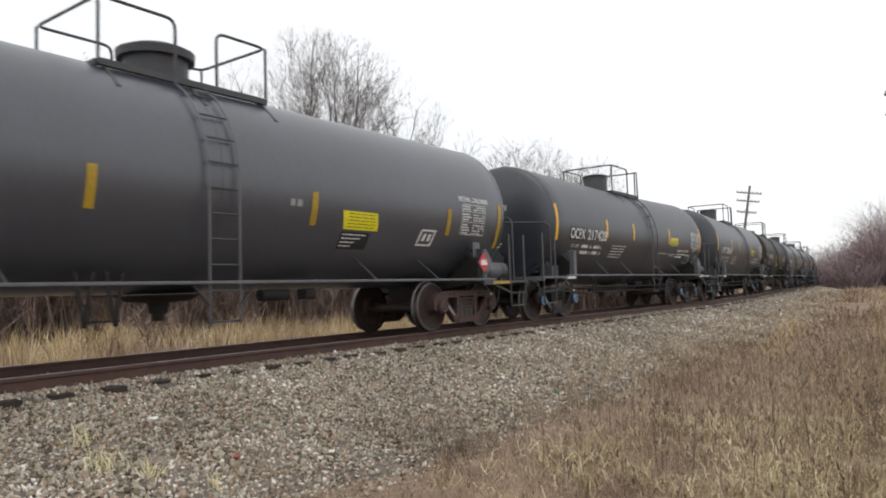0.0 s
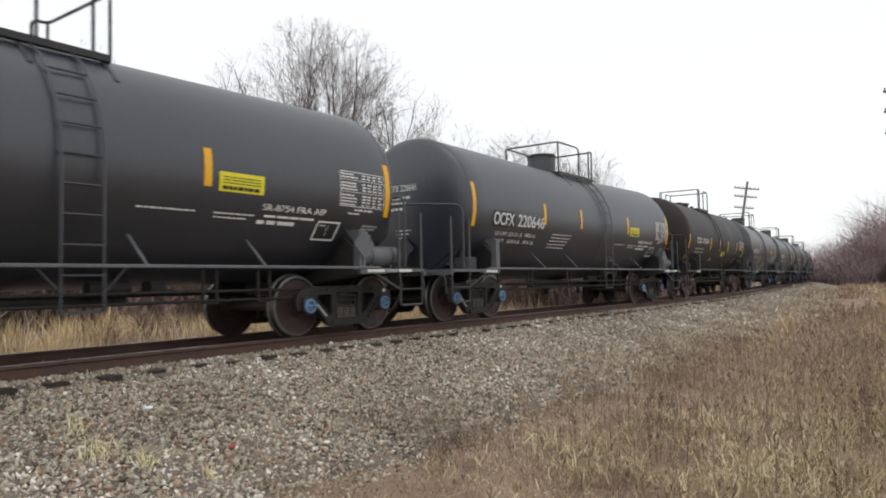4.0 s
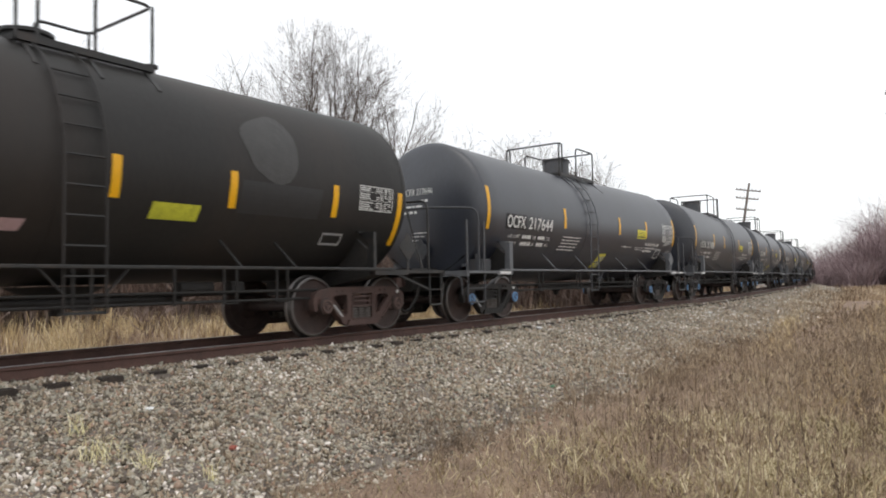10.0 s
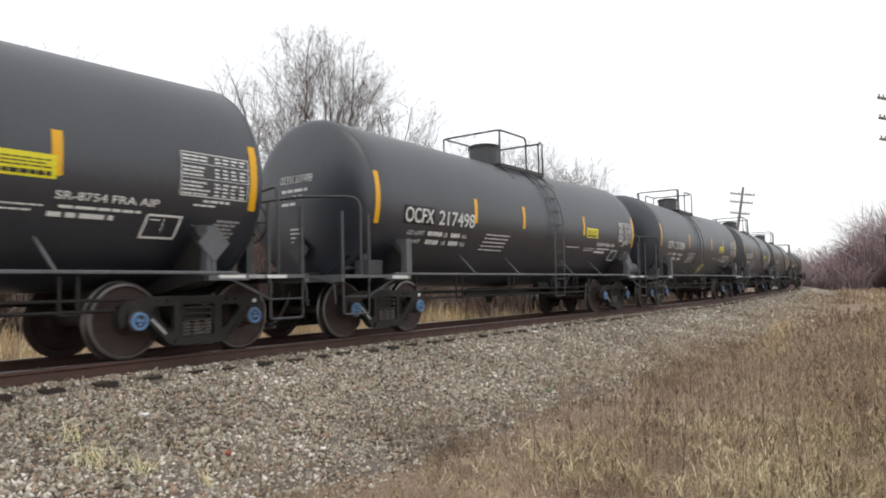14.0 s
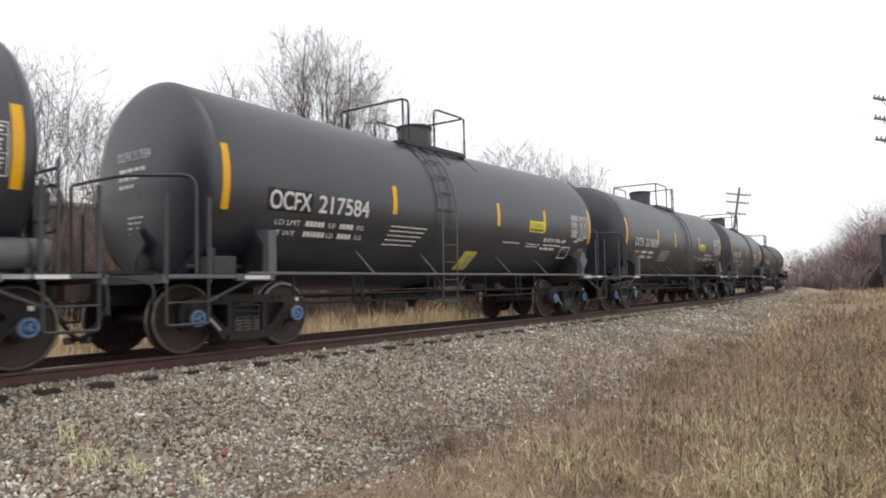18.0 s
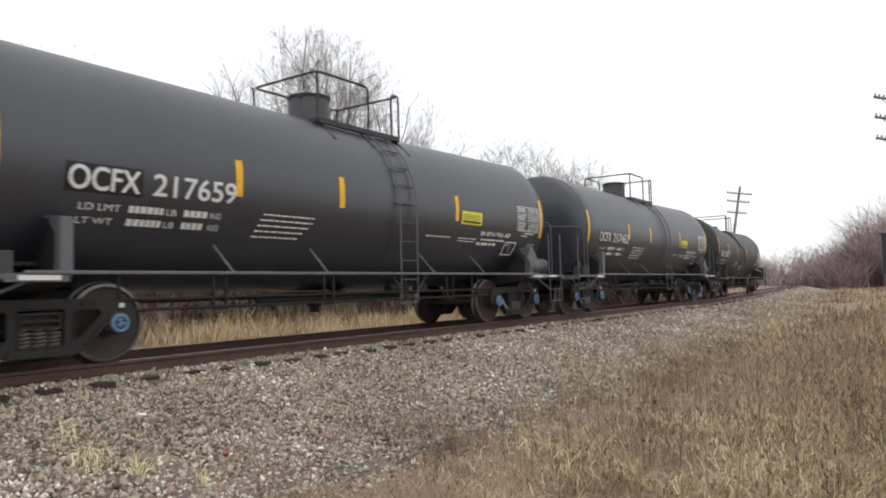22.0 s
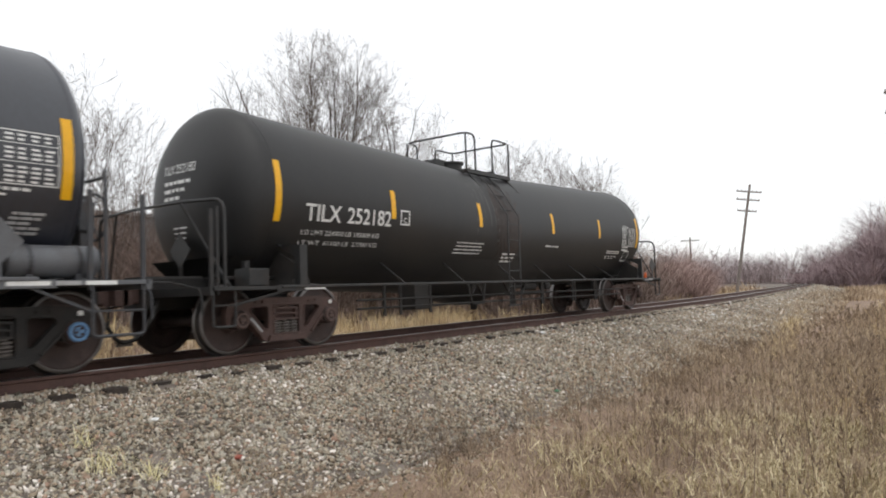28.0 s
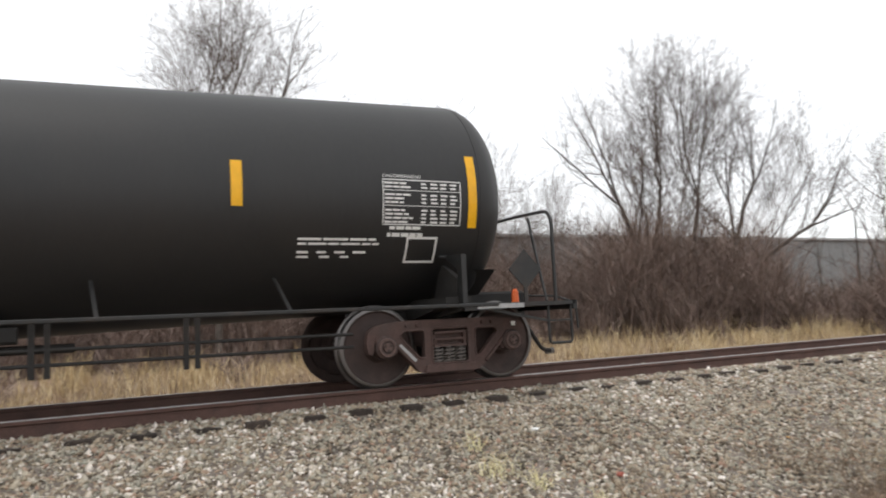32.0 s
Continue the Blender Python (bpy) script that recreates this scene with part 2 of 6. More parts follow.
WEED = island_ramp("brown_weed_stems", [(0.0, (0.146, 0.108, 0.081)), (0.5, (0.315, 0.237, 0.166)), (1.0, (0.500, 0.391, 0.275))], 0.85, 0, 0.7, 0.45)
BLEACHED_GRASS = island_ramp("bleached_grass_leaves", [(0.0, (0.291, 0.231, 0.125)), (0.5, (0.493, 0.407, 0.240)), (1.0, (0.784, 0.682, 0.460))], 0.8, 0)
PURPLE_TWIG = island_ramp("purple_brown_twigs", [(0.0, (0.205, 0.146, 0.153)), (0.5, (0.31, 0.232, 0.240)), (1.0, (0.44, 0.345, 0.35))], 0.9, 0)
PALE_GRASS = island_ramp("straw_coloured_tufts", [(0.0, (0.56, 0.49, 0.25)), (1.0, (0.84, 0.77, 0.50))], 0.8, 0)
BARK = material("grey_brown_bark", (0.10, 0.083, 0.071), 0.9, spread=0.25, scale=6, fine=50, bump=0.5)
TWIG = material("grey_brown_twigs", (0.135, 0.104, 0.088), 0.9, spread=0.2, scale=2, fine=20, bump=0.0)
RED_TWIG = island_ramp("reddish_brush_twigs", [(0.0, (0.21, 0.14, 0.125)), (0.5, (0.34, 0.24, 0.215)), (1.0, (0.46, 0.345, 0.31))], 0.9, 0)
BRUSH_TWIG = island_ramp("brown_brush_twigs", [(0.0, (0.110, 0.078, 0.064)), (0.5, (0.215, 0.158, 0.132)), (1.0, (0.36, 0.275, 0.235))], 0.9, 0)
# distance haze is mixed into this colour: paler, greyer twigs
FAR_TWIG = island_ramp("haze_tinted_far_twigs", [(0.0, (0.216, 0.178, 0.181)), (0.5, (0.325, 0.268, 0.268)), (1.0, (0.446, 0.382, 0.389))], 0.9, 0)
POLE_WOOD = material("weathered_pole_timber", (0.22, 0.19, 0.17), 0.9, spread=0.2, scale=4, fine=40, bump=0.4, stretch=(4, 4, 0.3))
GLASS_CAP = material("grey_porcelain_insulator", (0.35, 0.33, 0.32), 0.3, spread=0.05)
PALE_WALL = material("pale_sheet_metal_wall", (0.23, 0.235, 0.235), 0.5, spread=0.06, scale=0.5, fine=10, bump=0.05)
DARK_WALL = material("dark_brick_wall", (0.14, 0.10, 0.09), 0.85, spread=0.2, scale=1, fine=10, bump=0.2)
ROOFING = material("grey_sheet_roof", (0.38, 0.38, 0.38), 0.6, spread=0.1, scale=0.5, fine=10, bump=0.05)
POST_TAN = material("tan_painted_post", (0.45, 0.33, 0.17), 0.6, spread=0.15, scale=6, fine=50, bump=0.1)
CASE_DARK = material("dark_painted_steel_case", (0.028, 0.024, 0.036), 0.5, spread=0.15, scale=4, fine=50, bump=0.05)
LITTER_WHITE = material("white_plastic_scrap", (0.75, 0.75, 0.74), 0.5, spread=0.05)
LITTER_GREEN = material("green_bottle_glass", (0.12, 0.28, 0.16), 0.25, spread=0.1)
LITTER_RED = material("red_brick_shard", (0.34, 0.10, 0.07), 0.8, spread=0.15)
LEAF_ORANGE = material("fallen_orange_leaf", (0.62, 0.30, 0.03), 0.7, spread=0.15)


# ---- shape building ----
class Geo:
    """Vertices, faces and a material slot for each face, gathered piece by piece."""

    def __init__(self):
        self.v, self.f, self.s = [], [], []

    def add(self, verts, faces, slot=0):
        o = len(self.v)
        self.v += [tuple(p) for p in verts]
        self.f += [tuple(o + i for i in f) for f in faces]
        self.s += [slot] * len(faces)
        return self

    def box(self, x0, x1, y0, y1, z0, z1, slot=0, c=0.0):
        """A box; c bevels its edges along y and z by a chamfer of the x-z outline."""
        if c:
            out = [(x0 + c, z0), (x1 - c, z0), (x1, z0 + c), (x1, z1 - c), (x1 - c, z1), (x0 + c, z1), (x0, z1 - c), (x0, z0 + c)]
            return self.prism([(x, z) for x, z in out], "y", y0, y1, slot)
        vs = [(x, y, z) for x in (x0, x1) for y in (y0, y1) for z in (z0, z1)]
        return self.add(vs, [(0, 1, 3, 2), (4, 6, 7, 5), (0, 4, 5, 1), (2, 3, 7, 6), (0, 2, 6, 4), (1, 5, 7, 3)], slot)

    def prism(self, outline, axis, a, b, slot=0):
        """An outline pulled along an axis: (x, z) along y, (y, z) along x, (x, y) along z."""
        put = {"y": lambda p, d: (p[0], d, p[1]), "x": lambda p, d: (d, p[0], p[1]), "z": lambda p, d: (p[0], p[1], d)}[axis]
        n = len(outline)
        vs = [put(p, d) for d in (a, b) for p in outline]
        fs = [(i, (i + 1) % n, n + (i + 1) % n, n + i) for i in range(n)] + [tuple(range(n))[::-1], tuple(range(n, 2 * n))]
        return self.add(vs, fs, slot)

    def tube(self, pts, r, n=6, slot=0, cap=True):
        pts = [Vector(p) for p in pts]
        rs = r if isinstance(r, (list, tuple)) else [r] * len(pts)
        vs, up = [], None
        for i, p in enumerate(pts):
            d = (pts[min(i + 1, len(pts) - 1)] - pts[max(i - 1, 0)]).normalized()
            if up is None:
                up = d.orthogonal().normalized()
            up = (up - d * up.dot(d)).normalized()
            side = d.cross(up)
            vs += [p + (up * math.cos(a) + side * math.sin(a)) * rs[i] for a in (2 * math.pi * k / n for k in range(n))]
        fs = [(i * n + k, i * n + (k + 1) % n, (i + 1) * n + (k + 1) % n, (i + 1) * n + k) for i in range(len(pts) - 1) for k in range(n)]
        if cap:
            fs += [tuple(range(n))[::-1], tuple(range((len(pts) - 1) * n, len(pts) * n))]
        return self.add(vs, fs, slot)

    def bar(self, a, b, w, h, slot=0):
        """A straight bar of w by h between two points."""
        a, b = Vector(a), Vector(b)
        d = (b - a).normalized()
        up = Vector((0, 0, 1)) if abs(d.z) < 0.9 else Vector((1, 0, 0))
        s = d.cross(up).normalized()
        u = s.cross(d)
        vs = [p + s * i * w / 2 + u * j * h / 2 for p in (a, b) for i, j in ((-1, -1), (1, -1), (1, 1), (-1, 1))]
        return self.add(vs, [(0, 1, 5, 4), (1, 2, 6, 5), (2, 3, 7, 6), (3, 0, 4, 7), (3, 2, 1, 0), (4, 5, 6, 7)], slot)

    def lathe(self, prof, axis="x", n=32, slots=None, at=(0, 0, 0)):
        """A profile of (along, radius) turned about an axis through at."""
        k = len(prof)
        vs = []
        for i in range(n):
            c, s = math.cos(2 * math.pi * i / n), math.sin(2 * math.pi * i / n)
            for a, r in prof:
                p = {"x": (a, r * c, r * s), "y": (r * s, a, r * c), "z": (r * c, r * s, a)}[axis]
                vs.append((p[0] + at[0], p[1] + at[1], p[2] + at[2]))
        for j in range(k - 1):
            fs = [(i * k + j, i * k + j + 1, ((i + 1) % n) * k + j + 1, ((i + 1) % n) * k + j) for i in range(n)]
            if j == 0:
                self.add(vs, fs, slots[j] if slots else 0)
                base = len(self.v) - len(vs)
            else:
                self.f += [tuple(base + q for q in f) for f in fs]
                self.s += [slots[j] if slots else 0] * n
        return self

    def mesh(self, name, mats, smooth=False):
        me = bpy.data.meshes.new(name)
        me.from_pydata(self.v, [], self.f)
        for m in mats if isinstance(mats, (list, tuple)) else [mats]:
            me.materials.append(m)
        me.polygons.foreach_set("material_index", self.s)
        if smooth:
            me.polygons.foreach_set("use_smooth", [True] * len(self.f))
            me.set_sharp_from_angle(angle=radians(40))
        me.validate()
        me.update()
        return me


def part(name, geo, mats, parent=None, label="", smooth=False, at=None):
    ob = new(name, geo if isinstance(geo, bpy.types.Mesh) else geo.mesh(name, mats, smooth))
    ob.parent = parent
    if at is not None:
        ob.matrix_basis = at
    if label:
        tagged(ob, label)
    return ob


def array_mesh(name, verts, faces, mats, slots=None):
    """A mesh from arrays of equal faces."""
    me = bpy.data.meshes.new(name)
    k = faces.shape[1]
    me.vertices.add(len(verts))
    me.vertices.foreach_set("co", np.asarray(verts, np.float32).ravel())
    me.loops.add(faces.size)
    me.loops.foreach_set("vertex_index", np.asarray(faces, np.int32).ravel())
    me.polygons.add(len(faces))
    me.polygons.foreach_set("loop_start", np.arange(0, faces.size, k, dtype=np.int32))
    me.polygons.foreach_set("loop_total", np.full(len(faces), k, np.int32))
    for m in mats:
        me.materials.append(m)
    me.update(calc_edges=True)
    me.validate()
    return me


# ---- the line of the track ----
TRACK_X = -8.575      # centre of the straight
STEP = 0.5


def line():
    """Points along the centre of the track: straight, a slight bend, and a curve far off."""
    x, y, a, out = TRACK_X, -40.0, 0.0, []
    for i in range(800):
        s = -40.0 + i * STEP
        out.append((x, y, a))
        k = 1 / 170 if 22 < s and a < 0.085 else 1 / 200 if 78 < s < 330 else 0.0
        a += k * STEP
        x -= math.sin(a) * STEP
        y += math.cos(a) * STEP
    return np.array(out)


LINE = line()


def on_track(s):
    """x, y and heading (radians to the left of +y) at the length s; s equals y on the straight."""
    i = (s + 40.0) / STEP
    return [float(np.interp(i, np.arange(len(LINE)), LINE[:, k])) for k in range(3)]


def beside(s, u, z=0.0):
    """The point u metres to the right of the track's centre at s."""
    x, y, a = on_track(s)
    return (x + u * math.cos(a), y + u * math.sin(a), z)


GROUND_Z = -0.86


def swell(x, y):
    return 0.07 * noise.noise((x * 0.35, y * 0.35, 3.1)) + 0.16 * noise.noise((x * 0.06, y * 0.06, 7.7))


def bed(u):
    """Height of the stone bed u metres from the track's centre."""
    return float(np.interp(u, [-4.2, -3.4, -1.9, -1.25, 0.85, 0.95, 1.17, 1.25, 1.36, 1.9, 4.3, 5.2], [-1.25, -0.86, -0.30, -0.175, -0.175, -0.155, -0.158, -0.195, -0.225, -0.315, -0.85, -1.25]))


def bed_z(s, u):
    x, y, _ = beside(s, u)
    return bed(u) + 0.035 * noise.noise((x * 2.2, y * 2.2, 0.4)) * min(1.0, max(0.0, (abs(u) - 1.0) / 0.6)) + 0.05 * noise.noise((x * 0.5, y * 0.5, 9.0)) * min(1.0, max(0.0, (abs(u) - 2.0)))


def ground_z(x, y):
    return GROUND_Z + swell(x, y)


def setting(name, mesh, label, category="ground"):
    return tagged(new(name, mesh), label, category, kind="structure")


def build_ground():
    xs = sorted(set([-900, -500, -300, -200, -140, -100, -75] + list(np.arange(-60, 20.1, 1.0)) + [25, 35, 50, 80, 140, 250, 500, 900]))
    ys = sorted(set([-400, -200, -100, -60, -40, -25] + list(np.arange(-15, 80.1, 1.0)) + [90, 100, 120, 150, 200, 300, 450, 700, 1200]))
    vs = [(x, y, ground_z(x, y)) for y in ys for x in xs]
    n = len(xs)
    fs = [(j * n + i, j * n + i + 1, (j + 1) * n + i + 1, (j + 1) * n + i) for j in range(len(ys) - 1) for i in range(n - 1)]
    g = Geo().add(vs, fs)
    setting("ground", g.mesh("ground", SOIL, True), "flat ground covered in dry brown grass litter")


def build_bed():
    us = [-4.2, -3.8, -3.4, -2.6, -1.9, -1.5, -1.25, -0.6, 0, 0.6, 0.85, 0.95, 1.17, 1.25] + [1.16 + 0.2 * k for k in range(1, 21)]
    ss = list(np.arange(-30, 50, 0.4)) + list(np.arange(50, 330, 2.5))
    vs = [(*beside(s, u)[:2], bed_z(s, u)) for s in ss for u in us]
    n = len(us)
    fs = [(j * n + i, j * n + i + 1, (j + 1) * n + i + 1, (j + 1) * n + i) for j in range(len(ss) - 1) for i in range(n - 1)]
    setting("ballast_bed", Geo().add(vs, fs).mesh("ballast_bed", GRAVEL, True), "sloping bed of crushed grey limestone under the track", "gravel")


TIES = []


def build_track():
    track = tagged(new("railway_track"), "rusty steel rails on dark timber sleepers in grey ballast", "railway track", kind="structure")
    prof = [(-0.07, -0.165), (0.07, -0.165), (0.07, -0.153), (0.012, -0.135), (0.009, -0.05), (0.036, -0.038), (0.036, -0.008), (0.028, 0.0), (-0.028, 0.0), (-0.036, -0.008), (-0.036, -0.038), (-0.009, -0.05), (-0.012, -0.135), (-0.07, -0.153)]
    slot = [0, 0, 0, 0, 0, 0, 1, 1, 1, 0, 0, 0, 0, 0]
    for side in (1, -1):
        ss = list(np.arange(-30, 20, 5.0)) + list(np.arange(20, 330, 2.0))
        vs = [beside(s, side * 0.7535 + p, z) for s in ss for p, z in prof]
        n = len(prof)
        g = Geo()
        for k in range(n):
            o = [(j * n + k, j * n + (k + 1) % n, (j + 1) * n + (k + 1) % n, (j + 1) * n + k) for j in range(len(ss) - 1)]
            if k == 0:
                g.add(vs, o, slot[k])
            else:
                g.f += o
                g.s += [slot[k]] * len(o)
        part("rail", g, [RAIL_SIDE, RAIL_TOP], track)
    rnd = random.Random(5)
    ties = []
    for q in range(4):
        g = Geo()
        L, w, h = 1.3, 0.115, 0.18
        c = 0.012
        g.prism([(-w, -h), (w, -h), (w, -c), (w - c, 0), (-w + c, 0), (-w, -c)], "x", -L - 0.02 * q, L + 0.03 * rnd.random())
        ties.append(g.mesh("sleeper", TIE))
    s, i = -6.0, 0
    while s < 110:
        x, y, a = on_track(s)
        part("sleeper", ties[i % 4], None, track, at=pose(x + rnd.uniform(-0.04, 0.04), y, -0.168 + rnd.uniform(-0.012, 0.008), 0, 0, math.degrees(a) + rnd.uniform(-1.2, 1.2)))
        TIES.append(s)
        s += 0.53 + rnd.uniform(-0.03, 0.03)
        i += 1
    plate = Geo().prism([(-0.18, 0), (0.18, 0), (0.15, 0.012), (-0.15, 0.012)], "y", -0.09, 0.09).mesh("tie_plate", RAIL_SIDE)
    s = -1.0
    while s < 18:
        x, y, a = on_track(s)
        for side in (1, -1):
            part("tie_plate", plate, None, track, at=pose(x + side * 0.7535, y, -0.176))
        s += 0.53
    return track


build_ground()
build_bed()
build_track()


# ---- tank cars ----
class Spec:
    """Sizes of one kind of tank car: y along the car, x across it, z up from the railhead."""

    def __init__(self, seam=5.70, R=1.40, zc=2.225, dip=0.07, head=0.36, front=(5.56, 0.27), tape=(5.50, 5.61), trucks=4.92, half=6.8, board=1.0, deck=0.98, plat=(-0.6, 1.42), ladder=0.74, dome=-0.05, dome_r=0.35, lid=False, tank=GREY_PAINT, fit=FITTING, cast=CAST, cap=BLUE_CAP, stripes=(-2.65, -0.77, 2.28), stripe_z=2.2, stripe_mat=STRIPE, reservoir=True, web=4.86, braces=(-2.95, -1.3, 1.3, 2.95), rail_in=0.45, posts=True, gap=(0.6, 1.22), kink=0.5, rails=FITTING_BLACK, axle=0.82, shift=(0.04, 0.12), rail_h=0.0, end_drop=0.0):
        self.seam, self.R, self.zc, self.dip, self.head = seam, R, zc, dip, head
        self.trucks, self.half, self.board, self.deck, self.plat = trucks, half, board, deck, plat
        self.ladder, self.dome, self.dome_r, self.lid, self.tank = ladder, dome, dome_r, lid, tank
        self.fit, self.cast, self.cap, self.stripes, self.stripe_z = fit, cast, cap, stripes, stripe_z
        self.stripe_mat, self.reservoir, self.web, self.braces = stripe_mat, reservoir, web, braces
        self.rail_in, self.posts, self.gap, self.kink, self.rails = rail_in, posts, gap, kink, rails
        self.axle, self.shift, self.rail_h, self.end_drop = axle, shift, rail_h, end_drop
        self.front, self.tape = front, tape

    def end(self, e):
        """The seam and the depth of the head at the rear (e = 1) or the front (e = -1)."""
        return (self.seam, self.head) if e > 0 else self.front

    def centre(self, y):
        span = self.seam - self.kink if y > self.kink else self.front[0] + self.kink
        return self.zc - self.dip * max(0.0, 1 - abs(y - self.kink) / span)

    def skin(self, y, z, off=0.007, side=1):
        """A point on the tank's side at the height z."""
        c = self.centre(y)
        a = math.asin(max(-1.0, min(1.0, (z - c) / self.R)))
        r = self.R + off
        return (side * r * math.cos(a), y, c + r * math.sin(a))

    def wrap(self, y, z0, v, off=0.01):
        """A point v metres of arc above the height z0."""
        c = self.centre(y)
        a = math.asin((z0 - c) / self.R) + v / self.R
        r = self.R + off
        return (r * math.cos(a), y, c + r * math.sin(a))


def tank_geo(sp):
    n = 64
    bow = [(math.cos(math.pi / 2 * k / 12), math.sin(math.pi / 2 * k / 12)) for k in range(13)]
    ys = [(-sp.front[0] - sp.front[1] * c, sp.R * q) for c, q in bow]
    ys += [(y, sp.R) for y in sorted(list(np.linspace(-sp.front[0], sp.seam, 25)[1:-1]) + [sp.kink])]
    ys += [(sp.seam + sp.head * c, sp.R * q) for c, q in reversed(bow)]
    g = Geo()
    vs = []
    for y, r in ys:
        c = sp.centre(y) if -sp.front[0] <= y <= sp.seam else sp.zc
        vs += [(max(r, 0.002) * math.cos(2 * math.pi * k / n), y, c + max(r, 0.002) * math.sin(2 * math.pi * k / n)) for k in range(n)]
    m = len(ys)
    fs = [(j * n + k, (j + 1) * n + k, (j + 1) * n + (k + 1) % n, j * n + (k + 1) % n) for j in range(m - 1) for k in range(n)]
    fs += [tuple(range(n)), tuple(range((m - 1) * n, m * n))[::-1]]
    return g.add(vs, fs)


def patch_geo(sp, y0, y1, z0, z1, lean=0.0, off=0.006):
    """A sheet stuck to the tank's side; lean shifts its top along the car."""
    g = Geo()
    rows = 6
    vs = []
    for i in range(rows + 1):
        f = i / rows
        z = z0 + (z1 - z0) * f
        vs += [sp.skin(y0 + lean * f, z, off), sp.skin(y1 + lean * f, z, off)]
    return g.add(vs, [(2 * i, 2 * i + 1, 2 * i + 3, 2 * i + 2) for i in range(rows)])


def blob_geo(sp, cy, cz, ry, rz, seed, off=0.005):
    """A patch of paint with an uneven rounded outline."""
    g, n, rings = Geo(), 28, 5
    vs = [sp.skin(cy, cz, off)]
    for j in range(1, rings + 1):
        for i in range(n):
            a = 2 * math.pi * i / n
            k = (1 + 0.28 * noise.noise((math.cos(a) * 1.3 + seed, math.sin(a) * 1.3, seed))) * j / rings
            vs.append(sp.skin(cy + ry * k * math.cos(a), cz + rz * k * math.sin(a), off))
    fs = [(0, 1 + i, 1 + (i + 1) % n) for i in range(n)]
    g.add(vs, fs)
    for j in range(rings - 1):
        o = 1 + j * n
        g.f += [(o + i, o + n + i, o + n + (i + 1) % n, o + (i + 1) % n) for i in range(n)]
        g.s += [0] * n
    return g


def bars_geo(sp, y0, y1, z, h, rnd, gap=0.04, off=0.008, word=(0.08, 0.3)):
    """A row of stencilled words too small to read, as bars."""
    g = Geo()
    y = y0
    while y < y1 - 0.05:
        w = min(rnd.uniform(*word), y1 - y)
        a = [sp.skin(y, z, off), sp.skin(y + w, z, off), sp.skin(y + w, z + h, off), sp.skin(y, z + h, off)]
        g.add(a, [(0, 1, 2, 3)])
        y += w + gap
    return g


def join(geos):
    out = Geo()
    for g in geos:
        out.add(g.v, g.f)
    return out


LETTERS = {}


def letters(text):
    """Flat outline of a word as vertices and faces, one unit high in capitals."""
    if text not in LETTERS:
        cu = bpy.data.curves.new("lettering", "FONT")
        cu.body = text
        ob = new("lettering", cu)
        bpy.context.view_layer.update()
        me = bpy.data.meshes.new_from_object(ob.evaluated_get(bpy.context.evaluated_depsgraph_get()))
        vs = np.array([v.co[:2] for v in me.vertices])
        fs = [tuple(p.vertices) for p in me.polygons]
        bpy.data.objects.remove(ob)
        bpy.data.curves.remove(cu)
        bpy.data.meshes.remove(me)
        vs[:, 0] -= vs[:, 0].min()
        vs[:, 1] -= vs[:, 1].min()
        LETTERS[text] = (vs / vs[:, 1].max(), fs)
    return LETTERS[text]


def text_geo(sp, text, y0, y1, z0, h, bold=0.0):
    """A word on the tank's side from y0 to y1, its foot at z0 and h high."""
    vs, fs = letters(text)
    kx = (y1 - y0) / vs[:, 0].max()
    g = Geo()
    shifts = [(0, 0)] if not bold else [(0, 0), (bold, 0), (0, bold), (bold, bold)]
    for i, (a, b) in enumerate(shifts):
        g.add([sp.wrap(y0 + kx * x + a, z0, h * v + b, 0.009 + 0.0012 * i) for x, v in vs], fs)
    return g


def head_text_geo(sp, text, x0, x1, z0, h, end=-1):
    vs, fs = letters(text)
    kx = (x1 - x0) / vs[:, 0].max()
    out = []
    for a, v in vs:
        x, z = x0 + kx * a, z0 + h * v
        q = max(0.0, 1 - (x * x + (z - sp.zc) ** 2) / sp.R ** 2)
        out.append((x * -end, end * (sp.end(end)[0] + sp.end(end)[1] * math.sqrt(q) + 0.012), z))
    return Geo().add(out, fs)


def head_bars_geo(sp, x0, x1, z, h, rnd, end=-1):
    g, x = Geo(), x0
    while x < x1 - 0.03:
        w = min(rnd.uniform(0.06, 0.2), x1 - x)
        vs = []
        for a, b in ((x, z), (x + w, z), (x + w, z + h), (x, z + h)):
            q = max(0.0, 1 - (a * a + (b - sp.zc) ** 2) / sp.R ** 2)
            vs.append((a * -end, end * (sp.end(end)[0] + sp.end(end)[1] * math.sqrt(q) + 0.012), b))
        g.add(vs, [(0, 1, 2, 3)])
        x += w + 0.03
    return g


# one truck, built once for each finish
WHEEL_R, LIFT = 0.45, 0.02


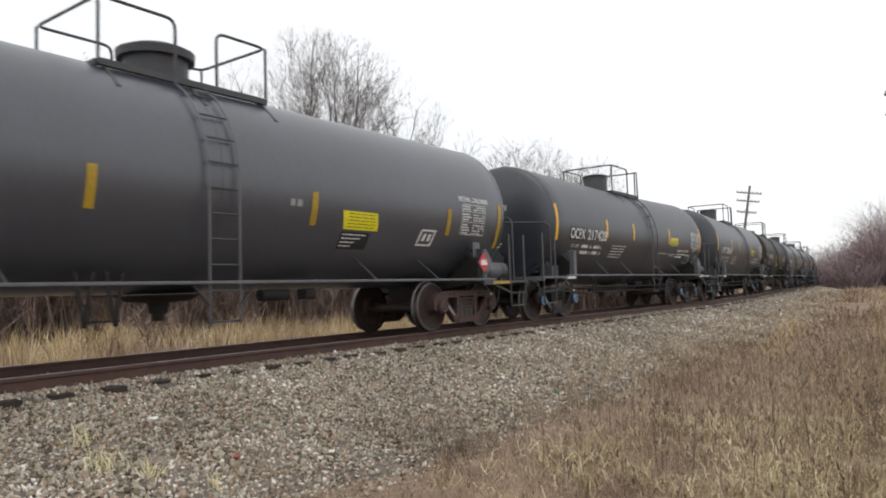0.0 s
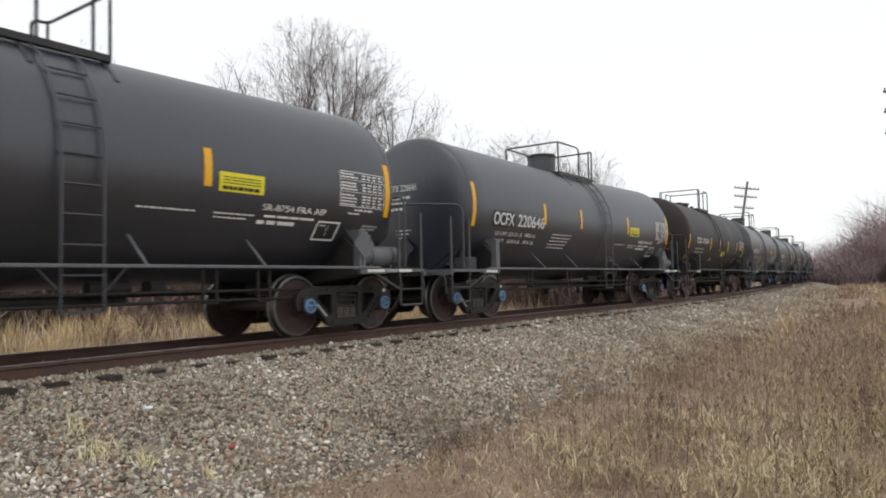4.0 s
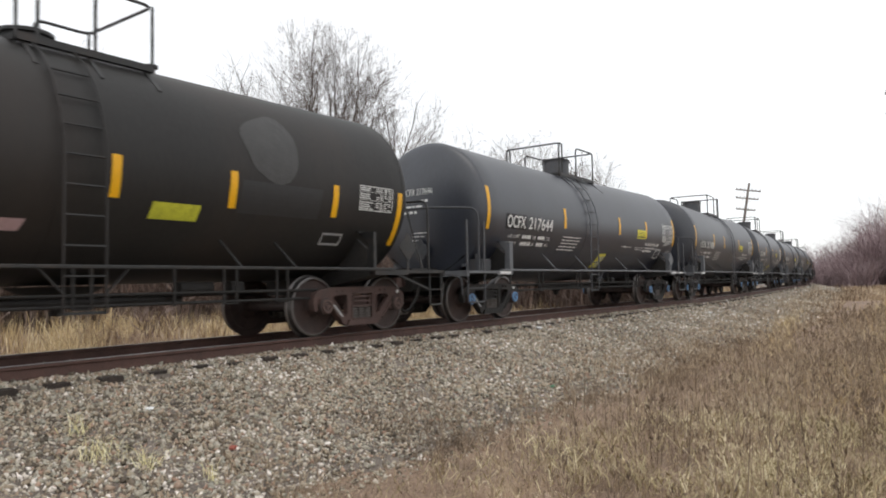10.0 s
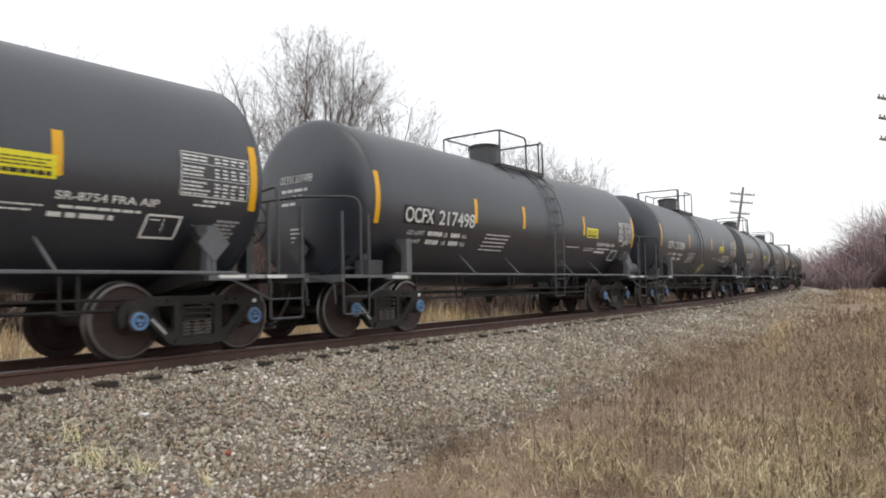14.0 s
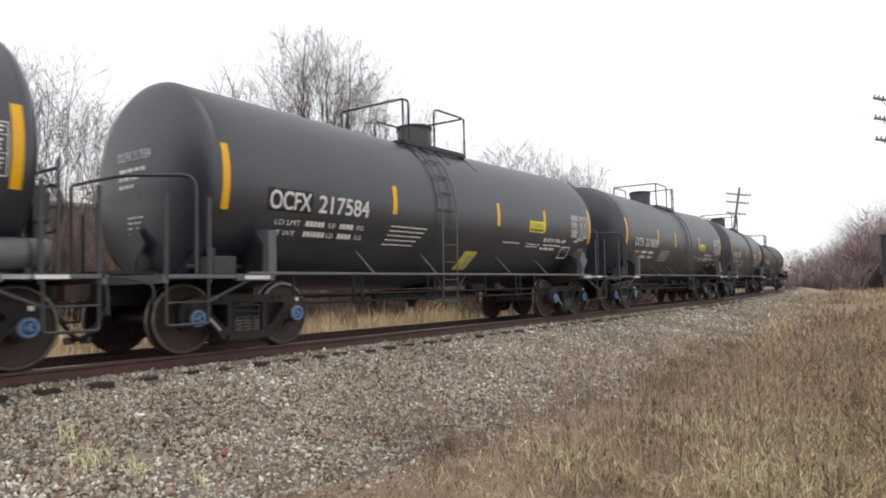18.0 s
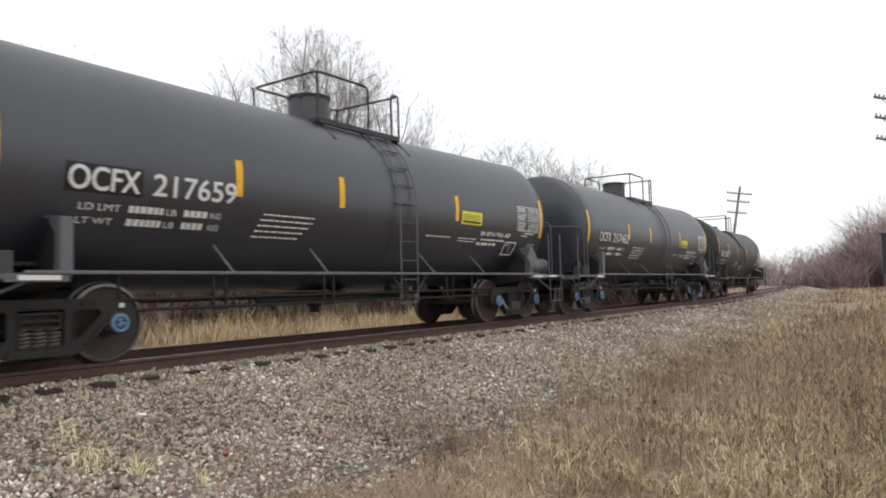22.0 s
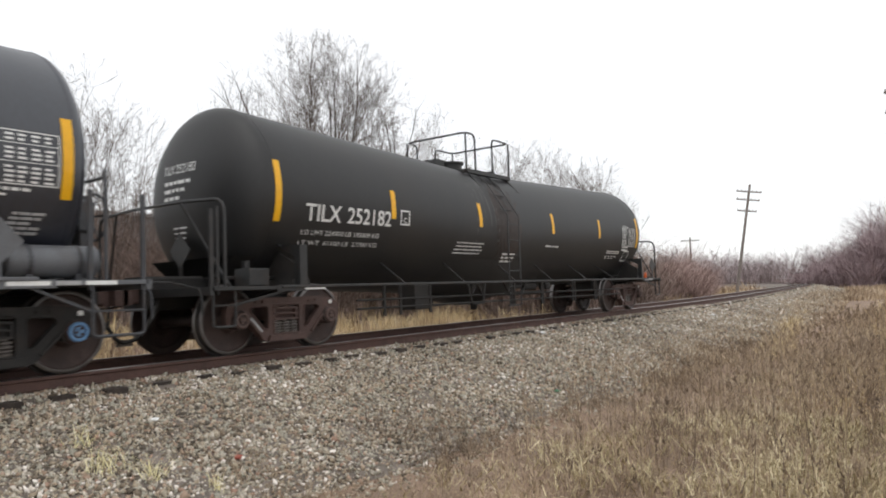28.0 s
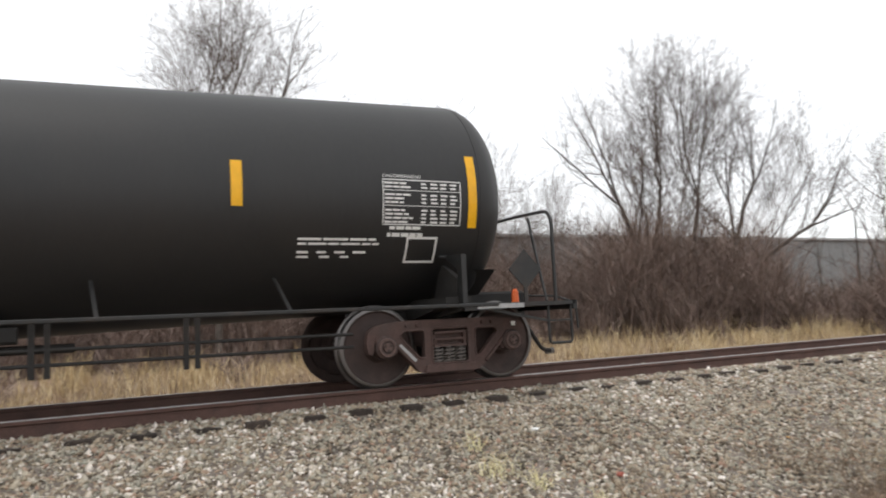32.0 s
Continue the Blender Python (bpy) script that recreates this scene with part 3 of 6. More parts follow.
def wheelset_mesh(cap):
    g = Geo()
    prof = [(0.60, 0.085), (0.66, 0.095), (0.66, 0.14), (0.715, 0.20), (0.70, 0.335), (0.672, 0.36), (0.672, 0.43), (0.682, 0.452), (0.70, 0.45), (0.718, 0.428), (0.785, 0.424), (0.800, 0.420), (0.806, 0.410), (0.806, 0.384), (0.782, 0.366), (0.770, 0.30), (0.80, 0.17), (0.86, 0.135), (0.86, 0.09)]
    slots = [0] * (len(prof) - 1)
    for k in (8, 9, 10, 11, 12):
        slots[k] = 1
    grow = WHEEL_R / 0.424
    prof = [(a, r * grow if r > 0.25 else r) for a, r in prof]
    for s in (1, -1):
        g.lathe([(s * a, r) for a, r in prof], "x", 40, slots)
        g.lathe([(s * a, r) for a, r in ((0.90, 0.0), (0.90, 0.125), (1.07, 0.125), (1.08, 0.11), (1.08, 0.102))], "x", 20)
        g.lathe([(s * a, r) for a, r in ((1.078, 0.106), (1.100, 0.104), (1.108, 0.098), (1.108, 0.074), (1.094, 0.070), (1.094, 0.052), (1.112, 0.048), (1.114, 0.0))], "x", 24, [2, 2, 2, 2, 0, 2, 2])
        for k in range(3):
            a = 2 * math.pi * k / 3
            g.lathe([(s * 1.09, 0.016), (s * 1.122, 0.015), (s * 1.122, 0.0)], "x", 6, [0, 0], (0, 0.034 * math.cos(a), 0.034 * math.sin(a)))
    g.lathe([(-0.62, 0.085), (-0.3, 0.075), (0.3, 0.075), (0.62, 0.085)], "x", 16)
    g.lathe([(-0.95, 0.075), (-0.80, 0.08), (-0.6, 0.08)], "x", 12)
    g.lathe([(0.6, 0.08), (0.80, 0.08), (0.95, 0.075)], "x", 12)
    return g.mesh("wheelset", [WHEEL, TREAD, cap], True)


def rounded(points, r=0.03, n=3):
    """A closed outline with rounded corners."""
    pts = [Vector((*p, 0)) for p in points]
    out = []
    for a, b, c in zip(pts[-1:] + pts[:-1], pts, pts[1:] + pts[:1]):
        d, e = a - b, c - b
        k = min(r, d.length / 2.2, e.length / 2.2)
        p, q = b + d.normalized() * k, b + e.normalized() * k
        for i in range(n + 1):
            f = i / n
            v = p.lerp(b, f).lerp(b.lerp(q, f), f)
            out.append((v.x, v.y))
    return out


def plate(loops, x0, x1, slot=0):
    """A thick plate across x: the first loop (y, z) is its outline, the others are holes."""
    bm = bmesh.new()
    edges = []
    for lp in loops:
        vs = [bm.verts.new((x1, *p)) for p in lp]
        edges += [bm.edges.new((vs[i], vs[(i + 1) % len(vs)])) for i in range(len(vs))]
    bmesh.ops.triangle_fill(bm, edges=edges, use_beauty=True)
    bm.verts.index_update()
    g = Geo()
    front = [tuple(v.co) for v in bm.verts]
    faces = [tuple(v.index for v in f.verts) for f in bm.faces]
    bm.free()
    m = len(front)
    walls, o = [], 0
    for lp in loops:
        k = len(lp)
        walls += [(o + i, o + (i + 1) % k, m + o + (i + 1) % k, m + o + i) for i in range(k)]
        o += k
    return g.add(front + [(x0, y, z) for _, y, z in front], faces + [tuple(m + i for i in f[::-1]) for f in faces] + walls, slot)


def side_frame_mesh(mat, k=1.0):
    half = [(0.34, 0.115), (0.43, 0.15), (0.69, 0.395), (0.705, 0.335), (0.742, 0.335), (0.755, 0.49), (0.79, 0.545), (0.935, 0.545), (0.975, 0.49), (0.985, 0.36), (1.045, 0.36), (1.07, 0.48), (1.05, 0.60), (0.98, 0.655), (0.86, 0.69), (0.62, 0.712)]
    out = rounded(half + [(-y, z) for y, z in reversed(half)], 0.03, 2)
    hole = [(0.335, 0.605), (0.62, 0.60), (0.665, 0.545), (0.56, 0.44), (0.41, 0.285), (0.335, 0.285)]
    mid = [(-0.245, 0.215), (0.245, 0.215), (0.245, 0.615), (-0.245, 0.615)]
    holes = [rounded(hole, 0.06), rounded([(-y, z) for y, z in hole][::-1], 0.06), rounded(mid, 0.035)]
    sc = lambda lp: [(y * k, z) for y, z in lp]
    g = plate([sc(out)] + [sc(h) for h in holes], 0.93, 1.03)
    # raised rims round the openings, the spring seat and the bearing adapters
    for h in holes:
        g.tube([(1.03, y, z) for y, z in sc(h) + sc(h[:1])], 0.014, 5, cap=False)
    g.prism([(-0.36 * k, 0.125), (0.36 * k, 0.125), (0.33 * k, 0.205), (-0.33 * k, 0.205)], "x", 0.90, 1.065)
    for s in (1, -1):
        g.prism([(s * a * k, b) for a, b in ((0.765, 0.44), (0.965, 0.44), (0.955, 0.552), (0.775, 0.552))][::s], "x", 0.95, 1.05)
        g.bar((1.035, s * 0.47 * k, 0.215), (1.035, s * 0.72 * k, 0.455), 0.045, 0.03)
        for q in range(2):
            g.lathe([(1.03, 0.022), (1.055, 0.02), (1.055, 0.0)], "x", 6, None, (0, s * (0.44 + 0.13 * q) * k, 0.66))
    return g.mesh("side_frame", mat)


def spring_mesh():
    g = Geo()
    pts = [(0.066 * math.cos(2 * math.pi * k / 9), 0.066 * math.sin(2 * math.pi * k / 9), 0.195 * k / 45) for k in range(46)]
    g.tube(pts, 0.0145, 5)
    g.lathe([(0.0, 0.03), (0.195, 0.03)], "z", 8)
    return g.mesh("spring", SPRING_STEEL, True)


def build_truck(cast, cap, parent, y, axle, meshes):
    """A two-axle truck; its wheelsets are listed so that they can turn."""
    key = (cast.name, cap.name, axle)
    k = axle / 0.84
    if key not in meshes:
        b = Geo()
        b.prism([(-0.22, 0.46), (-0.2, 0.405), (0.2, 0.405), (0.22, 0.46), (0.22, 0.58), (-0.22, 0.58)], "x", -0.97, 0.97)
        b.prism([(-0.16, 0.58), (0.16, 0.58), (0.2, 0.70), (-0.2, 0.70)], "x", -0.6, 0.6)
        b.prism([(-0.18, 0.60), (0.18, 0.60), (0.15, 0.66), (-0.15, 0.66)], "x", 0.60, 1.02)
        b.prism([(-0.18, 0.60), (0.18, 0.60), (0.15, 0.66), (-0.15, 0.66)], "x", -1.02, -0.60)
        for sgn in (1, -1):
            for zz in (0.402, 0.475, 0.55):
                b.box(sgn * 1.0 - 0.035, sgn * 1.0 + 0.035, -0.215 * k, 0.215 * k, zz, zz + 0.026)
            for yy in (-0.2, 0.2):
                b.box(sgn * 0.99 - 0.03, sgn * 0.99 + 0.03, yy * k - 0.018, yy * k + 0.018, 0.428, 0.55)
        beam = Geo()
        for s in (1, -1):
            beam.tube([(-0.78, s * 0.40, 0.36), (0, s * 0.32, 0.36), (0.78, s * 0.40, 0.36)], 0.035, 6)
            for e in (1, -1):
                beam.box(e * 0.70 - 0.05, e * 0.70 + 0.05, s * 0.40 - 0.03, s * 0.40 + 0.03, 0.26, 0.46)
        streak = Geo().prism([(-0.69 * k, 0.43), (-0.655 * k, 0.46), (-0.46 * k, 0.275), (-0.50 * k, 0.24)], "x", 1.0515, 1.055)
        tag = Geo().box(1.031, 1.035, 0.86 * k, 0.92 * k, 0.60, 0.65)
        meshes[key] = dict(streak=streak.mesh("paint_streak", GREY_LETTER), tag=tag.mesh("paint_tag", WHITE_LETTER), bolster=b.mesh("bolster", cast), frame=side_frame_mesh(cast, k), spring=spring_mesh(), wheel=wheelset_mesh(cap), beam=beam.mesh("brake_beam", UNDER))
    m = meshes[key]
    truck = part("truck", m["bolster"], None, parent, at=pose(0, y, LIFT))
    part("side_frame", m["frame"], None, truck)
    part("side_frame", m["frame"], None, truck, at=pose(0, 0, 0, 0, 0, 180))
    for s in (1, -1):
        for q in (-1, 0, 1):
            part("spring", m["spring"], None, truck, at=pose(s * 0.965, 0.155 * q * k, 0.207))
    part("brake_beam", m["beam"], None, truck)
    for s in (1, -1):
        side = pose(0, 0, 0, 0, 0, 0 if s > 0 else 180)
        part("paint_streak", m["streak"], None, truck, at=side)
        part("paint_tag", m["tag"], None, truck, at=side)
    for s in (1, -1):
        w = part("wheelset", m["wheel"], None, truck, at=pose(0, s * axle, WHEEL_R - LIFT))
        w["axle"] = s * axle
    return truck


def bent(points, r=0.12, n=4):
    """A polyline with rounded corners."""
    pts = [Vector(p) for p in points]
    out = [pts[0]]
    for a, b, c in zip(pts, pts[1:], pts[2:]):
        d, e = (a - b), (c - b)
        k = min(r, d.length / 2.2, e.length / 2.2)
        p, q = b + d.normalized() * k, b + e.normalized() * k
        for i in range(n + 1):
            f = i / n
            out.append(p.lerp(b, f).lerp(b.lerp(q, f), f))
    return out + [pts[-1]]


TRUCKS = {}


def build_car(sp):
    """A tank car with its parts, standing at the origin, its near side towards +x."""
    car = new("tank_car")
    fm = sp.fit
    part("tank", tank_geo(sp), sp.tank, car, smooth=True)
    top = sp.centre(0) + sp.R
    # seams round the tank
    for y in (-sp.front[0] + 0.02, sp.kink, sp.seam - 0.02):
        g = Geo()
        c = sp.centre(y)
        g.tube([((sp.R + 0.001) * math.cos(a), y, c + (sp.R + 0.001) * math.sin(a)) for a in np.linspace(0, 2 * math.pi, 65)], 0.0032, 4, cap=False)
        part("weld_seam", g, sp.tank, car)
    # platform on top with its rails
    p0, p1 = sp.plat
    deck = top - 0.12
    g = Geo()
    for x in (-0.75, 0.75):
        g.box(x - 0.03, x + 0.03, p0, p1, deck - 0.05, deck + 0.03)
    for y in (p0, p1):
        g.box(-0.72, 0.72, y - 0.025, y + 0.025, deck - 0.05, deck + 0.028)
    platform = part("platform", g, sp.rails, car)
    slat = Geo().box(-0.02, 0.02, p0 + 0.03, p1 - 0.03, -0.02, 0.02).mesh("slat", sp.rails)
    for k in range(13):
        x = -0.66 + 0.11 * k
        if abs(x) > 0.30:
            part("slat", slat, None, platform, at=pose(x, 0, deck + 0.004))
    for y in (p0 + 0.08, (p0 + p1) / 2, p1 - 0.08):
        for x in (-0.72, 0.72):
            g = Geo().bar((x, y, deck - 0.04), sp.skin(y, deck - 0.35, 0.0, 1 if x > 0 else -1), 0.05, 0.02)
            part("platform_bracket", g, sp.rails, car)
    hi = deck + 0.77
    mid = (p0 + p1) / 2
    for y, q in ((p0, sp.gap[0]), (p1, sp.gap[1])):
        g = Geo().tube(bent([(0.75, q, deck), (0.75, q, hi), (0.75, y, hi), (-0.75, y, hi), (-0.75, q, hi), (-0.75, q, deck)], 0.13), 0.021, 7)
        part("handrail", g, sp.rails, car, smooth=True)
        for x in (-0.75, 0.75):
            part("rail_post", Geo().tube([(x, y, deck - 0.03), (x, y, hi)], 0.02, 7), sp.rails, car, smooth=True)
    if sp.dome is not None:
        r, z0, z1 = sp.dome_r, top - 0.14, top + 0.47
        prof = [(z0, r), (z1 - 0.03, r), (z1, r - 0.02), (z1 + 0.02, r * 0.7), (z1 + 0.025, 0.0)]
        if sp.lid:
            prof = [(z0, r), (z1 - 0.16, r), (z1 - 0.16, r + 0.08), (z1 - 0.05, r + 0.09), (z1 + 0.02, r * 0.85), (z1 + 0.03, 0.0)]
        dome = part("manway_housing", Geo().lathe(prof, "z", 36, None, (0, sp.dome, 0)), fm, car, smooth=True)
        part("lid_rim", Geo().lathe([(z1 - 0.05, r + 0.004), (z1 - 0.05, r + 0.018), (z1 - 0.015, r + 0.018), (z1 - 0.012, r - 0.01)], "z", 36, None, (0, sp.dome, 0)), FITTING_BLACK, dome, smooth=True)
        for k in range(8):
            a = math.pi / 8 + math.pi / 4 * k
            c, q = math.cos(a), math.sin(a)
            part("lid_bolt", Geo().bar((c * (r - 0.01), sp.dome + q * (r - 0.01), z1 - 0.075), (c * (r + 0.03), sp.dome + q * (r + 0.03), z1 - 0.075), 0.03, 0.05), fm, dome)
    else:
        g = Geo().lathe([(top - 0.03, 0.26), (top + 0.12, 0.26), (top + 0.13, 0.30), (top + 0.17, 0.30), (top + 0.19, 0.12), (top + 0.19, 0.0)], "z", 24, None, (0, mid - 0.35, 0))
        part("hatch", g, fm, car, smooth=True)
        g = Geo().box(-0.16, 0.16, mid - 1.08, mid - 0.78, top - 0.05, top + 0.16)
        part("valve_box", g, fm, car)
        g = Geo().lathe([(top - 0.02, 0.05), (top + 0.14, 0.05), (top + 0.14, 0.09), (top + 0.18, 0.09), (top + 0.18, 0.0)], "z", 12, None, (0, p1 + 0.45, 0))
        part("vent_cap", g, fm, car)
    # ladders, one a side
    for s in (1, -1):
        ly = sp.ladder * s if s > 0 else -sp.ladder
        lad = new("ladder", Geo().box(s * 1.42 - 0.012, s * 1.42 + 0.012, ly - 0.24, ly + 0.24, sp.board - 0.49, sp.board - 0.46).mesh("ladder_foot", sp.fit))
        lad.parent = car
        for e in (-0.22, 0.22):
            pts = [(s * 1.45, ly + e, sp.board - 0.47), (s * 1.47, ly + e, sp.zc)]
            pts += [sp.skin(ly + e, sp.zc + sp.R * math.sin(a), 0.06, s) for a in (0.25, 0.5, 0.75, 1.0)]
            part("ladder_rail", Geo().tube(pts, 0.015, 5), sp.tank, lad, smooth=True)
        for k in range(9):
            z = sp.board - 0.1 + 0.31 * k
            x = 1.455 if z < sp.zc else sp.skin(ly, min(z, sp.zc + sp.R * 0.82), 0.058)[0]
            if z < sp.zc + sp.R * 0.82:
                part("rung", Geo().tube([(s * x, ly - 0.22, z), (s * x, ly + 0.22, z)], 0.013, 5), fm, lad)
        for e in (-0.42, 0.42):
            part("ladder_brace", Geo().bar((s * 1.46, ly + e * 1.15, sp.board), (s * 1.45, ly + e * 0.52, sp.board - 0.28), 0.04, 0.015), fm, lad)
    # running rails along both sides, their braces and the body bolsters
    for s in (1, -1):
        g = Geo()
        w = sp.web
        g.box(s * 1.50 - 0.03, s * 1.50 + 0.03, -w - 0.4, w + 0.4, sp.board - 0.025, sp.board + 0.015, c=0.008)
        part("side_rail", g, FITTING_GREY if sp.fit is not FITTING_BLACK else fm, car)
        for y in sp.braces:
            g = Geo().bar((s * 1.47, y + 0.15, sp.board - 0.01), sp.skin(y + 0.10, sp.board + 0.36, 0.0, s), 0.036, 0.018)
            part("rail_brace", g, sp.fit if sp.tank is not GREY_PAINT else FITTING_GREY, car)
        for y in (-w, w):
            g = Geo()
            x0 = sp.skin(y, sp.board + 0.55, -0.05)[0]
            g.prism([(s * x0, sp.board + 0.58), (s * 1.495, sp.board + 0.56), (s * 1.495, sp.board - 0.04), (s * 1.37, sp.board - 0.05), (s * 1.39, sp.board + 0.40)][::s], "y", y - (0.065 if y < 0 else 0.03), y + (0.065 if y < 0 else 0.03))
            part("inner_web", Geo().prism([(s * (x0 - 0.06), sp.board + 0.50), (s * 1.36, sp.board + 0.30), (s * 1.36, sp.board - 0.06), (s * 0.75, sp.board - 0.12), (s * 0.75, sp.board + 0.05)][::s], "y", y - 0.03, y + 0.03), UNDER, car)
            part("bolster_web", g, FITTING_GREY if sp.tank is GREY_PAINT else fm, car)
            g = Geo().box(s * x0 - 0.1, s * x0 + 0.12, y - 0.12, y + 0.12, sp.board + 0.555, sp.board + 0.575)
            part("bolster_pad", g, fm, car)
    for y in (-sp.trucks, sp.trucks):
        g = Geo().prism([(-1.40, 0.90), (-0.5, 0.74), (0.5, 0.74), (1.40, 0.90), (1.40, 0.97), (-1.40, 0.97)], "y", y - 0.16, y + 0.16)
        part("body_bolster", g, UNDER, car)
    # ends: sill, platform, rails, steps, coupler
    e_out = sp.half - 0.38
    for e in (-1, 1):
        g = Geo()
        a, b = sorted((e * (sp.trucks - 0.75), e * (sp.half - 0.3)))
        g.box(-0.28, 0.28, a, b, 0.62, 1.06, c=0.03)
        part("stub_sill", g, UNDER, car)
        g = Geo()
        a, b = sorted((e * (e_out - 1.0), e * e_out))
        g.box(-1.5, 1.5, a, b, sp.deck - 0.045, sp.deck)
        g.box(-1.5, 1.5, e * e_out - 0.03, e * e_out + 0.03, sp.deck - 0.10, sp.deck + 0.004)
        for s in (1, -1):
            a, b = sorted((e * (sp.web - 0.02), e * (e_out - 0.98)))
            g.box(s * 1.47 - 0.04, s * 1.47 + 0.04, a, b, sp.deck - 0.075, sp.deck + 0.008)
        part("end_platform", g, FITTING_GREY if sp.tank is GREY_PAINT else fm, car)
        rail_y = e * (e_out - sp.rail_in)
        bar_y = e * (e_out - (0.02 if sp.posts else 0.2))
        g = Geo().tube(bent([(1.44, rail_y, sp.deck), (1.44, rail_y, 2.16 + sp.rail_h), (0.6, bar_y, 2.2 + sp.rail_h), (-0.6, bar_y, 2.2 + sp.rail_h), (-1.44, rail_y, 2.16 + sp.rail_h), (-1.44, rail_y, sp.deck)], 0.18), 0.022, 7)
        part("end_handrail", g, fm, car, smooth=True)
        for s in (1, -1):
            for y in (e * (e_out - 0.04), e * (e_out - 0.62)) if sp.posts else ():
                g = Geo().bar((s * 1.45, y, sp.deck - 0.1), (s * 1.45, y, sp.deck + 0.93), 0.05, 0.03)
                part("grab_post", g, fm, car)
            if not sp.posts:
                if e < 0:
                    part("grab_post", Geo().bar((s * 1.45, e * (e_out - 0.03), sp.deck - 0.1), (s * 1.45, e * (e_out - 0.03), 2.02 + sp.rail_h), 0.05, 0.03), fm, car)
                    part("grab_post", Geo().tube([(s * 1.45, e * (e_out - 0.12), sp.deck - 0.1), (s * 1.45, e * (e_out - 0.12), 2.06 + sp.rail_h)], 0.018, 6), fm, car)
                part("rail_diagonal", Geo().tube([(s * 1.40, rail_y - e * 0.1, sp.deck), (s * 0.75, e * (e_out - 0.1), 2.16 + sp.rail_h)], 0.018, 5), fm, car)
            a, b = e * (e_out - 0.04), e * (e_out - (0.60 if sp.posts else 0.36))
            g = Geo().tube(bent([(s * 1.46, a, sp.deck - 0.05), (s * 1.46, a, 0.40), (s * 1.46, b, 0.40), (s * 1.46, b, sp.deck - 0.05)], 0.05), 0.018, 5)
            g.bar((s * 1.46, a, 0.66), (s * 1.46, b, 0.66), 0.03, 0.02)
            part("stirrup_step", g, fm, car)
            g = Geo().bar((s * 1.45, b, 0.66), (s * 1.45, e * (e_out - 1.25), sp.deck - 0.05), 0.03, 0.03)
            part("step_brace", g, fm, car)
        g = Geo()
        a, b = sorted((e * (sp.half - 0.32), e * (sp.half - 0.12)))
        g.box(-0.09, 0.09, a, b, 0.72, 0.96, c=0.02)
        a, b = sorted((e * (sp.half - 0.14), e * (sp.half + 0.13)))
        g.prism([(-0.20, a), (0.06, a), (0.20, b - 0.06) if e > 0 else (0.20, a + 0.05), (0.20, b), (-0.05, b), (-0.20, b - 0.1)], "z", 0.70, 0.98)
        part("coupler", g, CAST_RUST, car)
        g = Geo().tube(bent([(0.34, e * (sp.half - 0.42), 0.74), (0.38, e * (sp.half - 0.28), 0.50), (0.34, e * (sp.half - 0.1), 0.27), (0.30, e * (sp.half + 0.06), 0.25)], 0.12), 0.028, 6)
        hose = part("air_hose", g, UNDER, car, smooth=True)
        part("hose_coupling", Geo().box(0.25, 0.31, e * (sp.half + 0.06) - 0.06, e * (sp.half + 0.06) + 0.06, 0.20, 0.28, c=0.02), SPRING_STEEL, hose)
        # uncoupling lever
        g = Geo().tube(bent([(0.15, e * (sp.half - 0.2), 1.0), (0.9, e * (sp.half - 0.24), 0.96), (1.4, e * (sp.half - 0.3), 0.86), (1.42, e * (sp.half - 0.3), 0.55)], 0.08), 0.014, 5)
        part("uncoupling_lever", g, fm, car)
        # saddle that carries the tank
        a, b = sorted((e * (sp.trucks - 0.75), e * (sp.trucks + 0.75)))
        g = Geo().prism([(-0.95, 1.30), (-0.5, 1.02), (0.5, 1.02), (0.95, 1.30), (0.6, 1.08), (0, 0.99), (-0.6, 1.08)], "y", a, b)
        part("tank_saddle", g, UNDER, car)
        build_truck(sp.cast, sp.cap, car, e * sp.trucks + sp.shift[(e + 1) // 2], sp.axle, TRUCKS)
    # underneath: sump, outlet, brake gear
    low = sp.centre(0) - sp.R
    g = Geo().lathe([(low - 0.02, 0.55), (low - 0.10, 0.40), (low - 0.12, 0.14), (low - 0.26, 0.12), (low - 0.26, 0.0)], "z", 20)
    part("bottom_outlet", g, UNDER, car, smooth=True)
    part("outlet_cap", Geo().lathe([(low - 0.25, 0.08), (low - 0.36, 0.07), (low - 0.36, 0.0)], "z", 10), UNDER, car)
    run = sp.trucks - 1.2
    for x, z in ((0.95, 0.70), (0.95, 0.58), (-0.6, 0.66)) if 0.03 < sp.dip < 0.1 else ():
        part("brake_pipe", Geo().tube([(x, -run - 0.4, z), (x, run + 0.4, z)], 0.02, 6), UNDER, car)
    many = 6 if 0.03 < sp.dip < 0.1 else 0
    for k in range(many):
        y = -run + 2 * run * (k + 0.35 * math.sin(5 * k + sp.seam)) / (many - 1)
        for d in (0.0, 0.2) if k % 3 else (0.0,):
            part("pipe_hanger", Geo().bar((0.96, y + d, low + 0.2), (0.96, y + d, 0.54), 0.036, 0.022), UNDER, car)
        if k % 3:
            part("hanger_foot", Geo().bar((0.96, y, 0.55), (0.96, y + 0.2, 0.55), 0.036, 0.02), UNDER, car)
    if sp.dip < 0.03:
        g = Geo()
        for y in (-1.55, -1.2):
            g.bar((0.9, y, low + 0.25), (0.9, y + 0.1, 0.46), 0.04, 0.025)
            g.bar((0.9, y + 0.2, low + 0.25), (0.9, y + 0.1, 0.46), 0.04, 0.025)
        part("pipe_hanger", g, UNDER, car)
